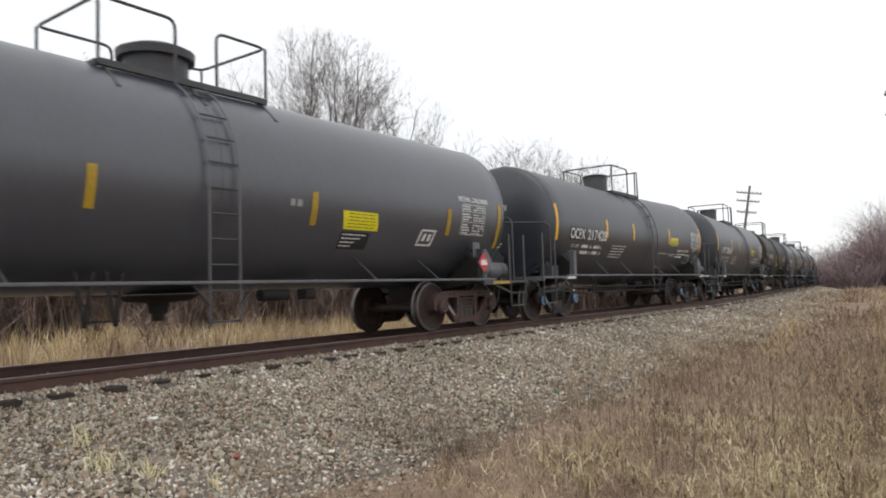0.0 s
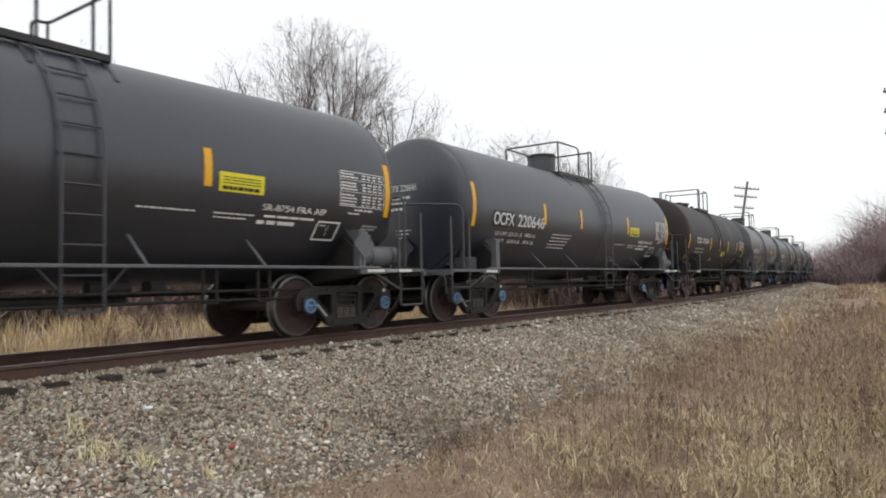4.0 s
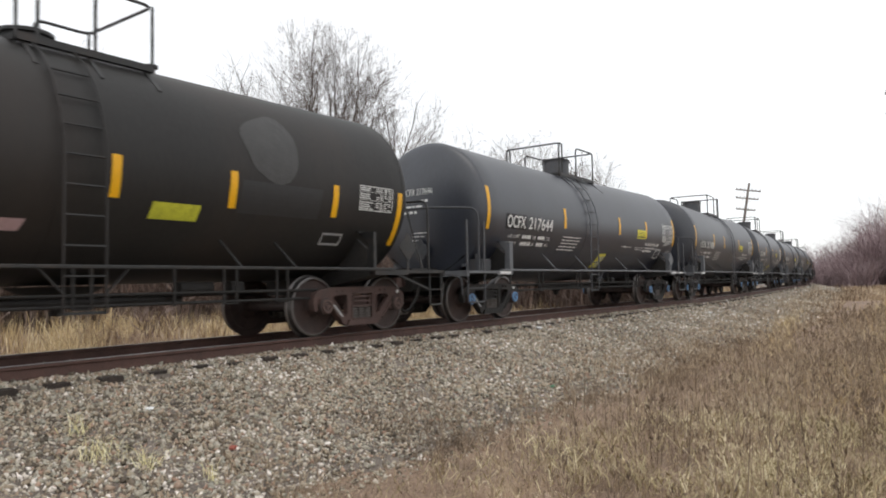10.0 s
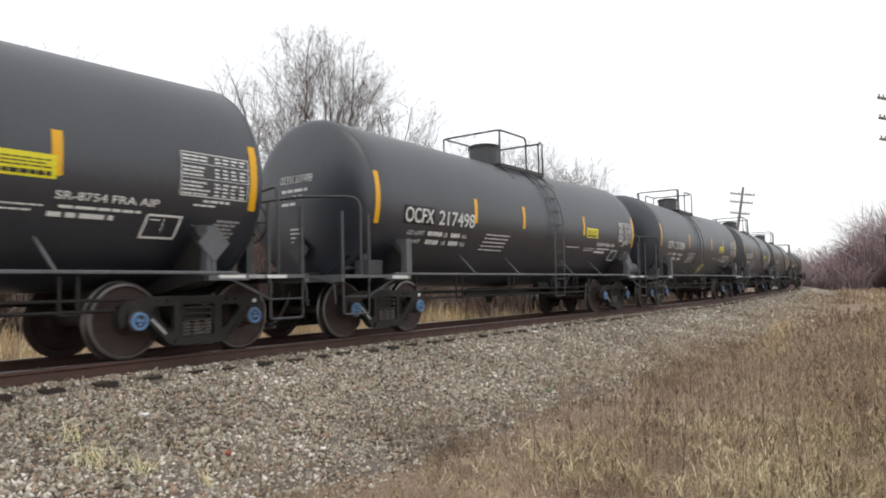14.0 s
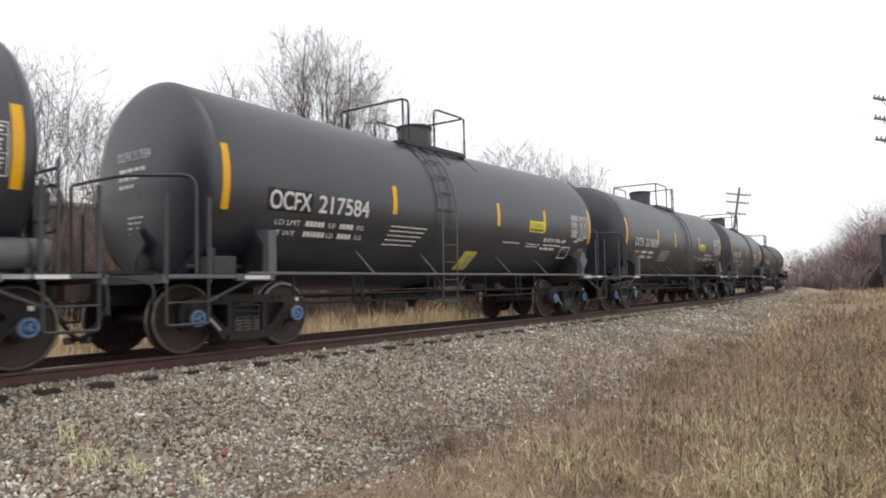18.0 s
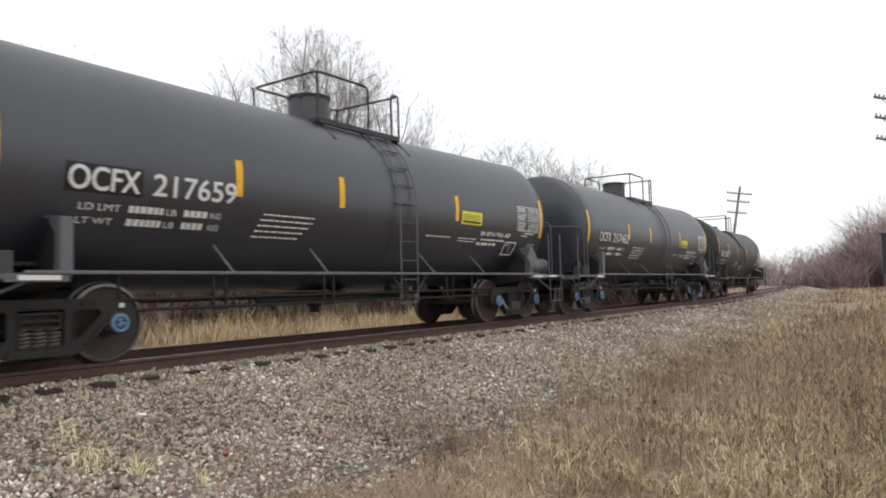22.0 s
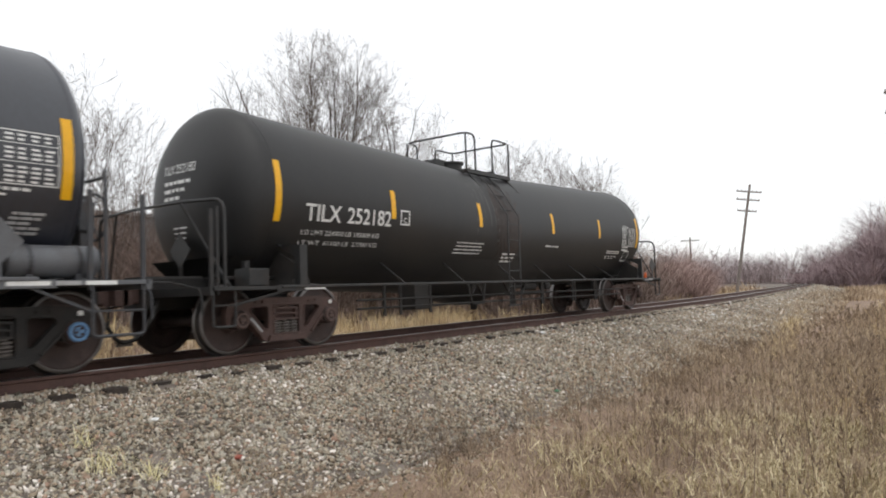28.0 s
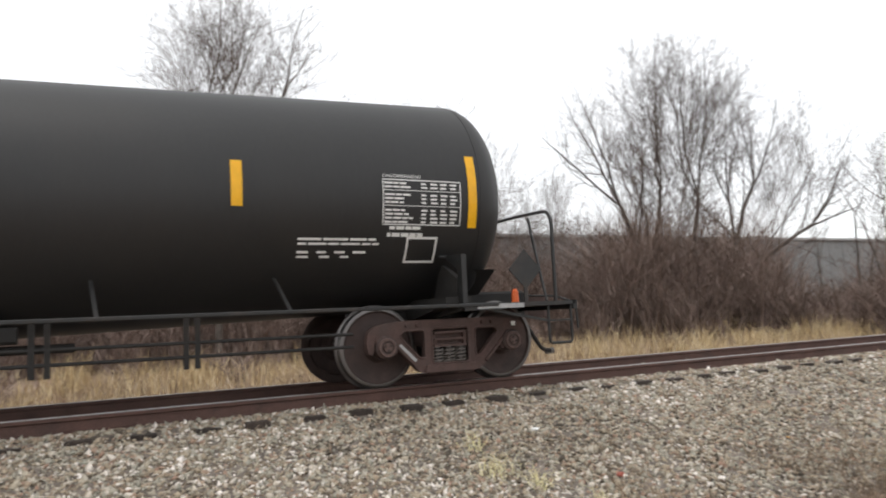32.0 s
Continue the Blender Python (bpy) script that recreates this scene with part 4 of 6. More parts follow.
    if sp.dip > 0.1:
        # a hanging box, a trapezoid bracket and long rods on the near side
        part("hanging_box", Geo().box(1.02, 1.3, -3.72, -3.32, 0.44, 0.86, c=0.02), UNDER, car)
        for y in (-4.5, -4.1, -3.3, -0.55, -0.45, 0.72, 0.78, 2.25, 2.37, 3.5, 3.6):
            part("pipe_hanger", Geo().bar((1.3, y, 0.86), (1.3, y, 0.38), 0.05, 0.03), UNDER, car)
        g = Geo()
        for a, b in (((-2.12, 0.84), (-2.02, 0.48)), ((-2.02, 0.48), (-1.65, 0.48)), ((-1.65, 0.48), (-1.55, 0.84)), ((-1.9, 0.84), (-2.02, 0.62)), ((-1.78, 0.84), (-1.65, 0.62))):
            g.bar((1.3, *a), (1.3, *b), 0.045, 0.03)
        part("trapezoid_bracket", g, UNDER, car)
        for z in (0.62, 0.49):
            part("brake_rod", Geo().tube([(1.3, -run, z + 0.02), (1.3, run, z)], 0.017, 6), UNDER, car)
        # the deepened belly at the middle
        g, n = Geo(), 22
        ys = np.linspace(sp.kink - 2.2, sp.kink + 2.0, 17)
        vs = []
        for y in ys:
            d = 0.25 * max(0.0, 1 - abs(y - sp.kink) / 2.1)
            for a in np.linspace(math.pi * 1.16, math.pi * 1.84, n):
                r = sp.R + d * math.cos((a - 1.5 * math.pi) / 0.34 / math.pi * math.pi / 2) - 0.006
                vs.append((r * math.cos(a), y, sp.centre(y) + r * math.sin(a)))
        fs = [(j * n + k, j * n + k + 1, (j + 1) * n + k + 1, (j + 1) * n + k) for j in range(len(ys) - 1) for k in range(n - 1)]
        part("belly", g.add(vs, fs), sp.tank, car, smooth=True)
    g = Geo().lathe([(1.25, 0.0), (1.25, 0.085), (1.75, 0.085), (1.75, 0.0)], "y", 16, None, (0.55, 0, 0.76))
    part("brake_cylinder", g, UNDER, car, smooth=True)
    part("brake_valve", Geo().box(0.6, 0.8, 1.9, 2.1, 0.68, 0.84, c=0.03), UNDER, car)
    if sp.dip > 0.03:
        part("slack_adjuster", Geo().tube([(0.3, -run * 0.4, 0.62), (0.3, run * 0.5, 0.62)], 0.045, 8), UNDER, car)
    # hand brake at the rear end
    if sp.posts:
        yb = sp.half - 0.52
        stand = part("hand_brake", Geo().box(0.42, 0.62, yb - 0.16, yb - 0.04, sp.deck, 1.98, c=0.02).box(0.36, 0.68, yb - 0.2, yb - 0.03, 1.55, 1.92, c=0.03), fm, car)
        ring = [(0.52 + 0.27 * math.cos(2 * math.pi * k / 24), yb + 0.06, 1.74 + 0.27 * math.sin(2 * math.pi * k / 24)) for k in range(25)]
        part("brake_wheel", Geo().tube(ring, 0.016, 6, cap=False), fm, stand, smooth=True)
        for k in range(5):
            w = 2 * math.pi * k / 5
            part("spoke", Geo().tube([(0.52, yb + 0.0, 1.74), (0.52 + 0.26 * math.cos(w), yb + 0.06, 1.74 + 0.26 * math.sin(w))], 0.011, 5), fm, stand)
    # fittings on the decks at the ends
    g = Geo()
    y = -(sp.web + 0.55)
    g.box(0.95, 1.25, y - 0.16, y + 0.16, sp.deck, sp.deck + 0.24, c=0.02)
    g.tube([(1.1, y - 0.1, sp.deck + 0.24), (1.1, y - 0.1, sp.deck + 0.34)], 0.05, 8)
    g.tube([(0.9, y - 0.3, sp.deck + 0.12), (0.9, y + 0.55, sp.deck + 0.12)], 0.03, 6)
    part("brake_valve_body", g, fm, car)
    if sp.reservoir:
        g = Geo()
        a, b = sp.web + 0.2, sp.web + 1.08
        g.lathe([(a - 0.06, 0.0), (a - 0.05, 0.08), (a, 0.165), (b, 0.165), (b + 0.05, 0.08), (b + 0.06, 0.0)], "y", 24, None, (1.22, 0, sp.deck + 0.20))
        tank = part("air_reservoir", g, FITTING_GREY, car, smooth=True)
        for y in (a + 0.2, b - 0.2):
            part("strap", Geo().lathe([(y - 0.02, 0.172), (y + 0.02, 0.172)], "y", 24, None, (1.22, 0, sp.deck + 0.20)), fm, tank)
            part("cradle", Geo().box(1.1, 1.34, y - 0.03, y + 0.03, sp.deck - 0.01, sp.deck + 0.07), fm, tank)
    y = sp.web + (0.06 if sp.posts else 0.78)
    g = Geo().prism([(y - 0.22, sp.deck + 0.37), (y, sp.deck + 0.14), (y + 0.22, sp.deck + 0.37), (y, sp.deck + 0.60)], "x", 1.50, 1.515)
    g.bar((1.50, y, sp.deck), (1.50, y, sp.deck + 0.3), 0.05, 0.015)
    part("placard_holder", g, FITTING_GREY if fm is not FITTING_BLACK else fm, car)
    y = -sp.front[0] - sp.front[1] - 0.03
    part("placard_holder", Geo().prism([(-0.26, 1.42), (-0.02, 1.17), (0.22, 1.42), (-0.02, 1.67)], "y", y - 0.01, y).bar((-0.02, y + 0.01, 0.95), (-0.02, y + 0.01, 1.3), 0.05, 0.02), fm, car)
    # reflective tape
    for y in sp.stripes:
        part("reflective_stripe", patch_geo(sp, y - 0.055, y + 0.055, sp.stripe_z - 0.23, sp.stripe_z + 0.23), sp.stripe_mat, car)
    for y in (-sp.tape[0], sp.tape[1]):
        part("reflective_stripe", patch_geo(sp, y - 0.055, y + 0.055, sp.stripe_z - 0.40 - sp.end_drop, sp.stripe_z + 0.43 - sp.end_drop), sp.stripe_mat, car)
    return car


def small_print(sp, car, rnd, panel, wide=1.0, mat=None):
    """Stencils too small to read: the data panel at the far end and rows of words."""
    mat = mat or WHITE_LETTER
    y0, y1, z0, z1 = panel
    rows = []
    k = 11
    w, pitch = y1 - y0, (z1 - z0) / 11
    for i in range(k):
        z = z0 + pitch * i
        if i in (4, 8):
            rows.append(patch_geo(sp, y0, y1, z + pitch * 0.3, z + pitch * 0.48, 0, 0.009))
            continue
        rows.append(bars_geo(sp, y0 + 0.02, y0 + w * rnd.uniform(0.28, 0.42), z, pitch * 0.5, rnd, 0.012, 0.009, (0.05, 0.12)))
        for c in (0.48, 0.60, 0.73, 0.86):
            rows.append(bars_geo(sp, y0 + w * c, y0 + w * (c + rnd.uniform(0.06, 0.1)), z, pitch * 0.5, rnd, 0.01, 0.009, (0.2, 0.3)))
    for c in (0.0, 1.0):
        rows.append(patch_geo(sp, y0 + w * c - 0.006, y0 + w * c + 0.006, z0 - 0.01, z1, 0, 0.009))
    rows.append(patch_geo(sp, y0, y1, z1, z1 + 0.012, 0, 0.009))
    rows.append(patch_geo(sp, y0, y1, z0 - 0.022, z0 - 0.01, 0, 0.009))
    tagged(part("data_panel", join(rows), mat, car), kind="stuff")


def marks(sp, car, word, number, y0, y1, z0, h, patched=True, split=0.395, ld=True, figures=()):
    """The reporting mark and number, and the load figures below."""
    rnd = random.Random(number)
    if patched:
        part("repaint_patch", patch_geo(sp, y0 - 0.035, y0 + (y1 - y0) * split, z0 - 0.03, z0 + h + 0.03), PATCH if sp is SPEC_3 else REPAINT, car)
    tagged(part("reporting_mark", text_geo(sp, word, y0, y0 + (y1 - y0) * (split - 0.02), z0, h, 0.008), WHITE_LETTER, car), kind="stuff")
    tagged(part("car_number", text_geo(sp, number, y0 + (y1 - y0) * (split + 0.06), y1, z0, h, 0.008), WHITE_LETTER, car), kind="stuff")
    for i, row in enumerate(figures):
        for text, a, b in row:
            tagged(part("load_stencil", text_geo(sp, text, y0 + a, y0 + b, z0 - 0.20 - 0.14 * i, 0.078), WHITE_LETTER, car), kind="stuff")
    if ld and not figures:
        for i, lead in enumerate(("LD LMT", "LT WT")):
            z = z0 - 0.20 - 0.14 * i
            yy = y0 + 0.14
            g = join([text_geo(sp, lead, yy, yy + (0.46 if i == 0 else 0.40), z, 0.075), bars_geo(sp, yy + 0.56, yy + 0.98, z, 0.075, rnd, 0.015, 0.009, (0.05, 0.07)), text_geo(sp, "LB", yy + 1.02, yy + 1.15, z, 0.075), bars_geo(sp, yy + 1.25, yy + 1.58, z, 0.075, rnd, 0.015, 0.009, (0.05, 0.07)), text_geo(sp, "KG", yy + 1.62, yy + 1.77, z, 0.075)])
            tagged(part("load_stencil", g, WHITE_LETTER, car), kind="stuff")
    g = join([head_text_geo(sp, word + " " + number.replace(" ", ""), -0.5, 0.28, sp.zc + 0.32, 0.13)] + [head_bars_geo(sp, -0.45, 0.18 - 0.12 * k, sp.zc + 0.17 - 0.11 * k, 0.05, rnd) for k in range(3)] + [head_bars_geo(sp, -0.25, 0.12 - 0.06 * k, sp.zc - 0.46 - 0.07 * k, 0.025, rnd) for k in range(4)])
    tagged(part("end_stencil", g, WHITE_LETTER, car), kind="stuff")


SPEC_A = Spec()
SPEC_B = Spec(plat=(-1.1, 0.92), gap=(-0.93, -0.13), kink=-1.0, ladder=-0.72, dome=0.22, stripes=(-2.18, 1.12, 3.14), reservoir=False)
SPEC_0 = Spec(seam=6.60, R=1.41, zc=2.255, dip=0.02, head=0.5, front=(6.6, 0.5), tape=(6.5, 6.48), shift=(0.0, 0.0), trucks=5.80, half=7.72, plat=(-1.2, 1.25), gap=(-0.2, 0.42), kink=0.0, rails=FITTING, ladder=-0.02, dome=0.0, dome_r=0.42, lid=True, tank=LIGHT_GREY_PAINT, fit=FITTING, cast=CAST_RUST, cap=DARK_CAP,
              stripes=(-4.9, -1.62, 1.55, 4.8), stripe_z=1.95, stripe_mat=STRIPE_OLD, web=5.7, braces=(-4.2, -2.6, 2.6, 4.2), board=0.93, deck=0.90)
SPEC_3 = Spec(end_drop=0.18, seam=4.86, R=1.375, zc=2.235, dip=0.04, head=0.45, front=(4.76, 0.25), tape=(4.74, 4.77), shift=(0.06, 0.06), trucks=4.14, half=6.15, plat=(-0.78, 0.78), gap=(-0.56, 0.07), kink=-0.6, ladder=-0.40, dome=None, tank=WORN_BLACK_PAINT, fit=FITTING_BLACK, cast=CAST_RUST, cap=DARK_CAP,
              stripes=(-1.57, -0.02, 1.51, 3.31), stripe_z=1.98, web=4.0, braces=(-2.3, -1.4, 1.4, 2.3), reservoir=False, rail_in=0.36, posts=False)
SPEC_9 = Spec(seam=6.75, R=1.305, zc=2.19, dip=0.235, head=0.62, front=(6.67, 0.52), tape=(6.60, 6.62), axle=0.80, shift=(0.06, 0.06), rail_h=-0.2, trucks=6.33, half=8.2, plat=(-1.2, 0.48), gap=(-0.86, -0.2), kink=-0.5, ladder=-0.66, dome=None, tank=BLACK_PAINT, fit=FITTING_BLACK, cast=CAST_RUST, cap=DARK_CAP,
              stripes=(-4.2, -1.6, 1.41, 3.98), stripe_z=2.16, web=6.36, braces=(-4.3, -2.6, -0.8, 0.8, 2.6, 4.3), board=0.875, deck=0.885, reservoir=False, rail_in=0.23, posts=False)

# length along the track of each car's middle when the clip begins, front to rear
PLAN = [("plain", 5.4), ("217428", 19.9), ("220646", 33.54), ("TCIX", 46.37), ("217644", 59.32), ("217498", 72.88), ("217584", 86.42), ("217659", 100.11), ("217462", 113.82), ("TILX", 128.86)]
CARS = []
FIGURES = {"220646": ((("LD LMT", 0.14, 0.60), ("220100", 0.66, 1.02), ("LB", 1.08, 1.20), ("99800 KG", 1.32, 1.80)), (("LT  WT", 0.12, 0.56), ("65900", 0.70, 1.02), ("LB", 1.07, 1.19), ("29900 KG", 1.31, 1.79)))}


def decals_a(sp, car, seed):
    rnd = random.Random(seed)
    small_print(sp, car, rnd, (4.55, 5.52, 1.93, 2.42))
    tagged(part("small_stencilling", join([bars_geo(sp, 5.13 - 0.02 * k, 5.47 - 0.05 * (k % 3), 1.63 - 0.046 * k, 0.028, rnd, 0.012, 0.008, (0.05, 0.13)) for k in range(5)]), GREY_LETTER, car), kind="stuff")
    tagged(part("small_stencilling", join([bars_geo(sp, 4.75, 5.05, 1.80, 0.022, rnd, 0.012, 0.008, (0.05, 0.13)), bars_geo(sp, 4.88, 5.3, 1.85, 0.03, rnd, 0.02, 0.008, (0.05, 0.13))]), WHITE_LETTER, car), kind="stuff")
    part("warning_sign", patch_geo(sp, 2.44, 3.14, 1.93, 2.17), YELLOW, car, "yellow vinyl warning sign")
    tagged(part("sign_print", join([bars_geo(sp, 2.49, 3.09, 1.955, 0.045, rnd, 0.012, 0.009, (0.05, 0.09))] + [bars_geo(sp, 2.50, 3.08, 2.03 + 0.036 * k, 0.013, rnd, 0.015, 0.009, (0.05, 0.14)) for k in range(3)]), PATCH, car), kind="stuff")
    tagged(part("small_stencilling", join([bars_geo(sp, -2.34 + 0.03 * k, -1.5 + 0.06 * k, 1.48 + 0.072 * k, 0.019, rnd, 0.018, 0.008, (0.04, 0.14)) for k in range(5)]), WHITE_LETTER, car), kind="stuff")
    tagged(part("small_stencilling", join([bars_geo(sp, 1.4, 2.15, 1.66, 0.02, rnd, 0.02, 0.008, (0.04, 0.12)), bars_geo(sp, 2.42, 3.05, 1.66, 0.018, rnd, 0.015, 0.008, (0.04, 0.12)), bars_geo(sp, 2.42, 2.95, 1.61, 0.018, rnd, 0.015, 0.008, (0.04, 0.12)), bars_geo(sp, 3.2, 4.1, 1.66, 0.03, rnd, 0.02), bars_geo(sp, 3.1, 3.8, 1.57, 0.05, rnd, 0.04)]), WHITE_LETTER, car), kind="stuff")
    tagged(part("stencilled_code", text_geo(sp, "SR-8754 FRA AIP", 3.15, 4.3, 1.745, 0.085, 0.004), WHITE_LETTER, car), kind="stuff")
    g = join([patch_geo(sp, 4.15, 4.60, 1.40, 1.425, 0.01), patch_geo(sp, 4.19, 4.64, 1.645, 1.67, 0.01), patch_geo(sp, 4.15, 4.18, 1.425, 1.645, 0.03), patch_geo(sp, 4.58, 4.61, 1.425, 1.645, 0.03), patch_geo(sp, 4.39, 4.40, 1.47, 1.63, 0.02), patch_geo(sp, 4.24, 4.36, 1.60, 1.615, 0.0)])
    part("stencil_box", g, WHITE_LETTER, car)
    part("edge_lettering", Geo().box(1.511, 1.515, -5.32, -4.92, sp.deck - 0.06, sp.deck - 0.01), WHITE_LETTER, car)
    for a, b in ((4.98, 5.38), (5.43, 5.68), (5.72, 6.05)):
        part("edge_lettering", Geo().box(1.511, 1.515, a, b, sp.deck - 0.05, sp.deck - 0.008), WHITE_LETTER if a != 5.43 else GREY_LETTER, car)


def make_train():
    base_a, base_b = build_car(SPEC_A), build_car(SPEC_B)
    first = {"A": True, "B": True}
    for name, y in PLAN:
        if name == "plain":
            car, sp = build_car(SPEC_0), SPEC_0
            rnd = random.Random(1)
            small_print(sp, car, rnd, (5.2, 5.95, 1.78, 2.30))
            part("product_name", text_geo(sp, "METHYL CHLORIDE", 5.08, 6.04, 2.35, 0.085, 0.006), WHITE_LETTER, car)
            part("warning_sign", patch_geo(sp, 2.18, 2.95, 1.70, 1.97, -0.06), YELLOW, car, "yellow vinyl warning sign")
            tagged(part("sign_print", join([bars_geo(sp, 2.25, 2.86, 1.735 + 0.048 * k, 0.010, rnd, 0.018, 0.009, (0.05, 0.16)) for k in range(5)]), PATCH, car), kind="stuff")
            part("repaint_patch", patch_geo(sp, 2.17, 2.80, 1.42, 1.665, 0, 0.0035), PATCH, car)
            tagged(part("small_stencilling", join([bars_geo(sp, 2.2, 2.75 - 0.1 * k, 1.62 - 0.055 * k, 0.018, rnd, 0.018, 0.008, (0.04, 0.14)) for k in range(4)]), WHITE_LETTER, car), kind="stuff")
            part("stencil_box", join([patch_geo(sp, 4.0, 4.42, 1.52, 1.55, 0.02), patch_geo(sp, 4.06, 4.48, 1.76, 1.79, 0.02), patch_geo(sp, 4.0, 4.04, 1.55, 1.77, 0.05), patch_geo(sp, 4.38, 4.42, 1.55, 1.77, 0.05), patch_geo(sp, 4.12, 4.2, 1.6, 1.72, 0.03), patch_geo(sp, 4.26, 4.34, 1.6, 1.72, 0.03)]), WHITE_LETTER, car)
            part("chalk_mark", bars_geo(sp, 1.1, 1.35, 1.96, 0.09, rnd, 0.04, 0.008, (0.06, 0.12)), GREY_LETTER, car)
            part("grey_panel", Geo().box(1.36, 1.375, 5.55, 5.78, 1.34, 1.62), FITTING_GREY, car)
            yy = 5.68
            part("hazard_placard", Geo().prism([(yy - 0.18, 1.24), (yy, 1.05), (yy + 0.18, 1.24), (yy, 1.43)], "x", 1.517, 1.522), RED, car, "red and white diamond placard")
            part("placard_mark", Geo().prism([(yy - 0.11, 1.19), (yy + 0.11, 1.19), (yy + 0.08, 1.29), (yy - 0.08, 1.29)], "x", 1.523, 1.526), WHITE_LETTER, car)
            part("edge_lettering", Geo().box(1.511, 1.515, 6.0, 6.6, sp.deck - 0.06, sp.deck - 0.01), STRIPE_OLD, car)
            tagged(car, "grey tank car with yellow sign and faded reflective tape", "tank car")
        elif name == "TCIX":
            car, sp = build_car(SPEC_3), SPEC_3
            rnd = random.Random(3)
            marks(sp, car, "TCIX", "2 0 0 3 8 4", -3.75, -2.01, 1.96, 0.20, True, 0.37, False)
            tagged(part("load_stencil", join([bars_geo(sp, -3.82, -2.55, 1.75 - 0.12 * k, 0.045, rnd, 0.05, 0.008, (0.08, 0.24)) for k in range(2)] + [bars_geo(sp, -3.9, -3.5, 1.52, 0.035, rnd, 0.03, 0.008, (0.05, 0.12))]), GREY_LETTER, car), kind="stuff")
            small_print(sp, car, rnd, (3.82, 4.58, 1.92, 2.26))
            part("warning_sign", patch_geo(sp, 0.42, 1.05, 1.56, 1.75, 0.03), GREENISH, car, "faded yellow-green vinyl sign")
            part("faded_label", patch_geo(sp, -1.14, -0.90, 1.36, 1.48, 0.05), PINK, car)
            part("repaint_patch", blob_geo(sp, 2.18, 2.60, 0.50, 0.44, 4.0, 0.0042), GREY_PATCH, car, "lighter grey patch of paint with a rounded outline")
            part("repaint_patch", patch_geo(sp, 1.6, 3.0, 1.70, 2.12, 0.05, 0.0028), PATCH, car)
            part("letter_patch", patch_geo(sp, -3.82, -3.08, 1.93, 2.20, 0, 0.0075), GREY_PATCH, car)
            part("chalk_letter", head_text_geo(sp, "G", 0.55, 0.78, 1.72, 0.24), CHALK, car)
            part("stencil_box", join([patch_geo(sp, 3.2, 3.62, 1.36, 1.39), patch_geo(sp, 3.2, 3.62, 1.50, 1.53), patch_geo(sp, 3.2, 3.23, 1.39, 1.50), patch_geo(sp, 3.59, 3.62, 1.39, 1.50)]), GREY_LETTER, car)
            part("chalk_letter", text_geo(sp, "G", -4.62, -4.38, 1.45, 0.24), CHALK, car)
            part("edge_lettering", Geo().box(1.511, 1.515, -4.55, -4.1, sp.deck - 0.06, sp.deck - 0.01), WHITE_LETTER, car)
            tagged(car, "weathered black tank car with bold white lettering and a grey patch", "tank car")
        elif name == "TILX":
            car, sp = build_car(SPEC_9), SPEC_9
            rnd = random.Random(9)
            marks(sp, car, "TILX", "252182", -6.10, -4.27, 1.80, 0.235, False, 0.40, False)
            for i, row in enumerate(("LD LMT 224900 LB 102000 KG", "LT WT  61100 LB  27700 KG")):
                tagged(part("load_stencil", text_geo(sp, row, -6.12, -4.50, 1.61 - 0.14 * i, 0.07), WHITE_LETTER, car), kind="stuff")
            small_print(sp, car, rnd, (5.52, 6.46, 1.80, 2.26))
            part("panel_heading", text_geo(sp, "CAR DIMENSIONS", 5.52, 5.97, 2.29, 0.035), WHITE_LETTER, car)
            tagged(part("small_stencilling", join([bars_geo(sp, -2.4 + 0.02 * k, -1.5 + 0.02 * k, 1.42 + 0.062 * k, 0.019, rnd, 0.018, 0.008, (0.04, 0.14)) for k in range(4)] + [bars_geo(sp, 1.08, 1.72, 1.63, 0.035, rnd), bars_geo(sp, 4.6, 5.46, 1.61, 0.024, rnd, 0.02), bars_geo(sp, 4.6, 5.50, 1.565, 0.022, rnd, 0.02), bars_geo(sp, 4.6, 5.40, 1.48, 0.024, rnd, 0.09, 0.008, (0.1, 0.2)), bars_geo(sp, 4.6, 5.25, 1.435, 0.022, rnd, 0.12, 0.008, (0.08, 0.16)), bars_geo(sp, 5.6, 6.02, 1.73, 0.035, rnd, 0.012, 0.008, (0.04, 0.1)), bars_geo(sp, 5.58, 6.05, 1.655, 0.04, rnd, 0.012, 0.008, (0.04, 0.1)), bars_geo(sp, -0.70, -0.2, 1.42, 0.035, rnd), bars_geo(sp, -0.70, -0.2, 1.35, 0.035, rnd), bars_geo(sp, -0.70, -0.2, 1.28, 0.035, rnd)]), WHITE_LETTER, car), kind="stuff")
            for a in (5.82, -4.02):
                zz = 1.38 if a > 0 else 1.84
                w, h = (0.38, 0.25) if a > 0 else (0.24, 0.22)
                part("stencil_box", join([patch_geo(sp, a, a + w, zz, zz + 0.025), patch_geo(sp, a, a + w, zz + h, zz + h + 0.025), patch_geo(sp, a, a + 0.025, zz, zz + h), patch_geo(sp, a + w - 0.025, a + w, zz, zz + h)]), WHITE_LETTER, car)
            part("rust_stain", blob_geo(sp, -0.55, 2.0, 0.52, 1.12, 7.0, 0.004), BROWN_STAIN, car, "rusty brown stain on the black paint")
            for k in range(7):
                yy = -1.75 + 0.17 * k + rnd.uniform(-0.05, 0.05)
                z = rnd.uniform(1.55, 2.2)
                part("pale_run", patch_geo(sp, yy, yy + rnd.uniform(0.015, 0.04), z, 3.0, rnd.uniform(-0.05, 0.15), 0.0028), PALE_RUN, car)
            part("plate_letter", text_geo(sp, "C", -3.95, -3.85, 1.88, 0.08), WHITE_LETTER, car)
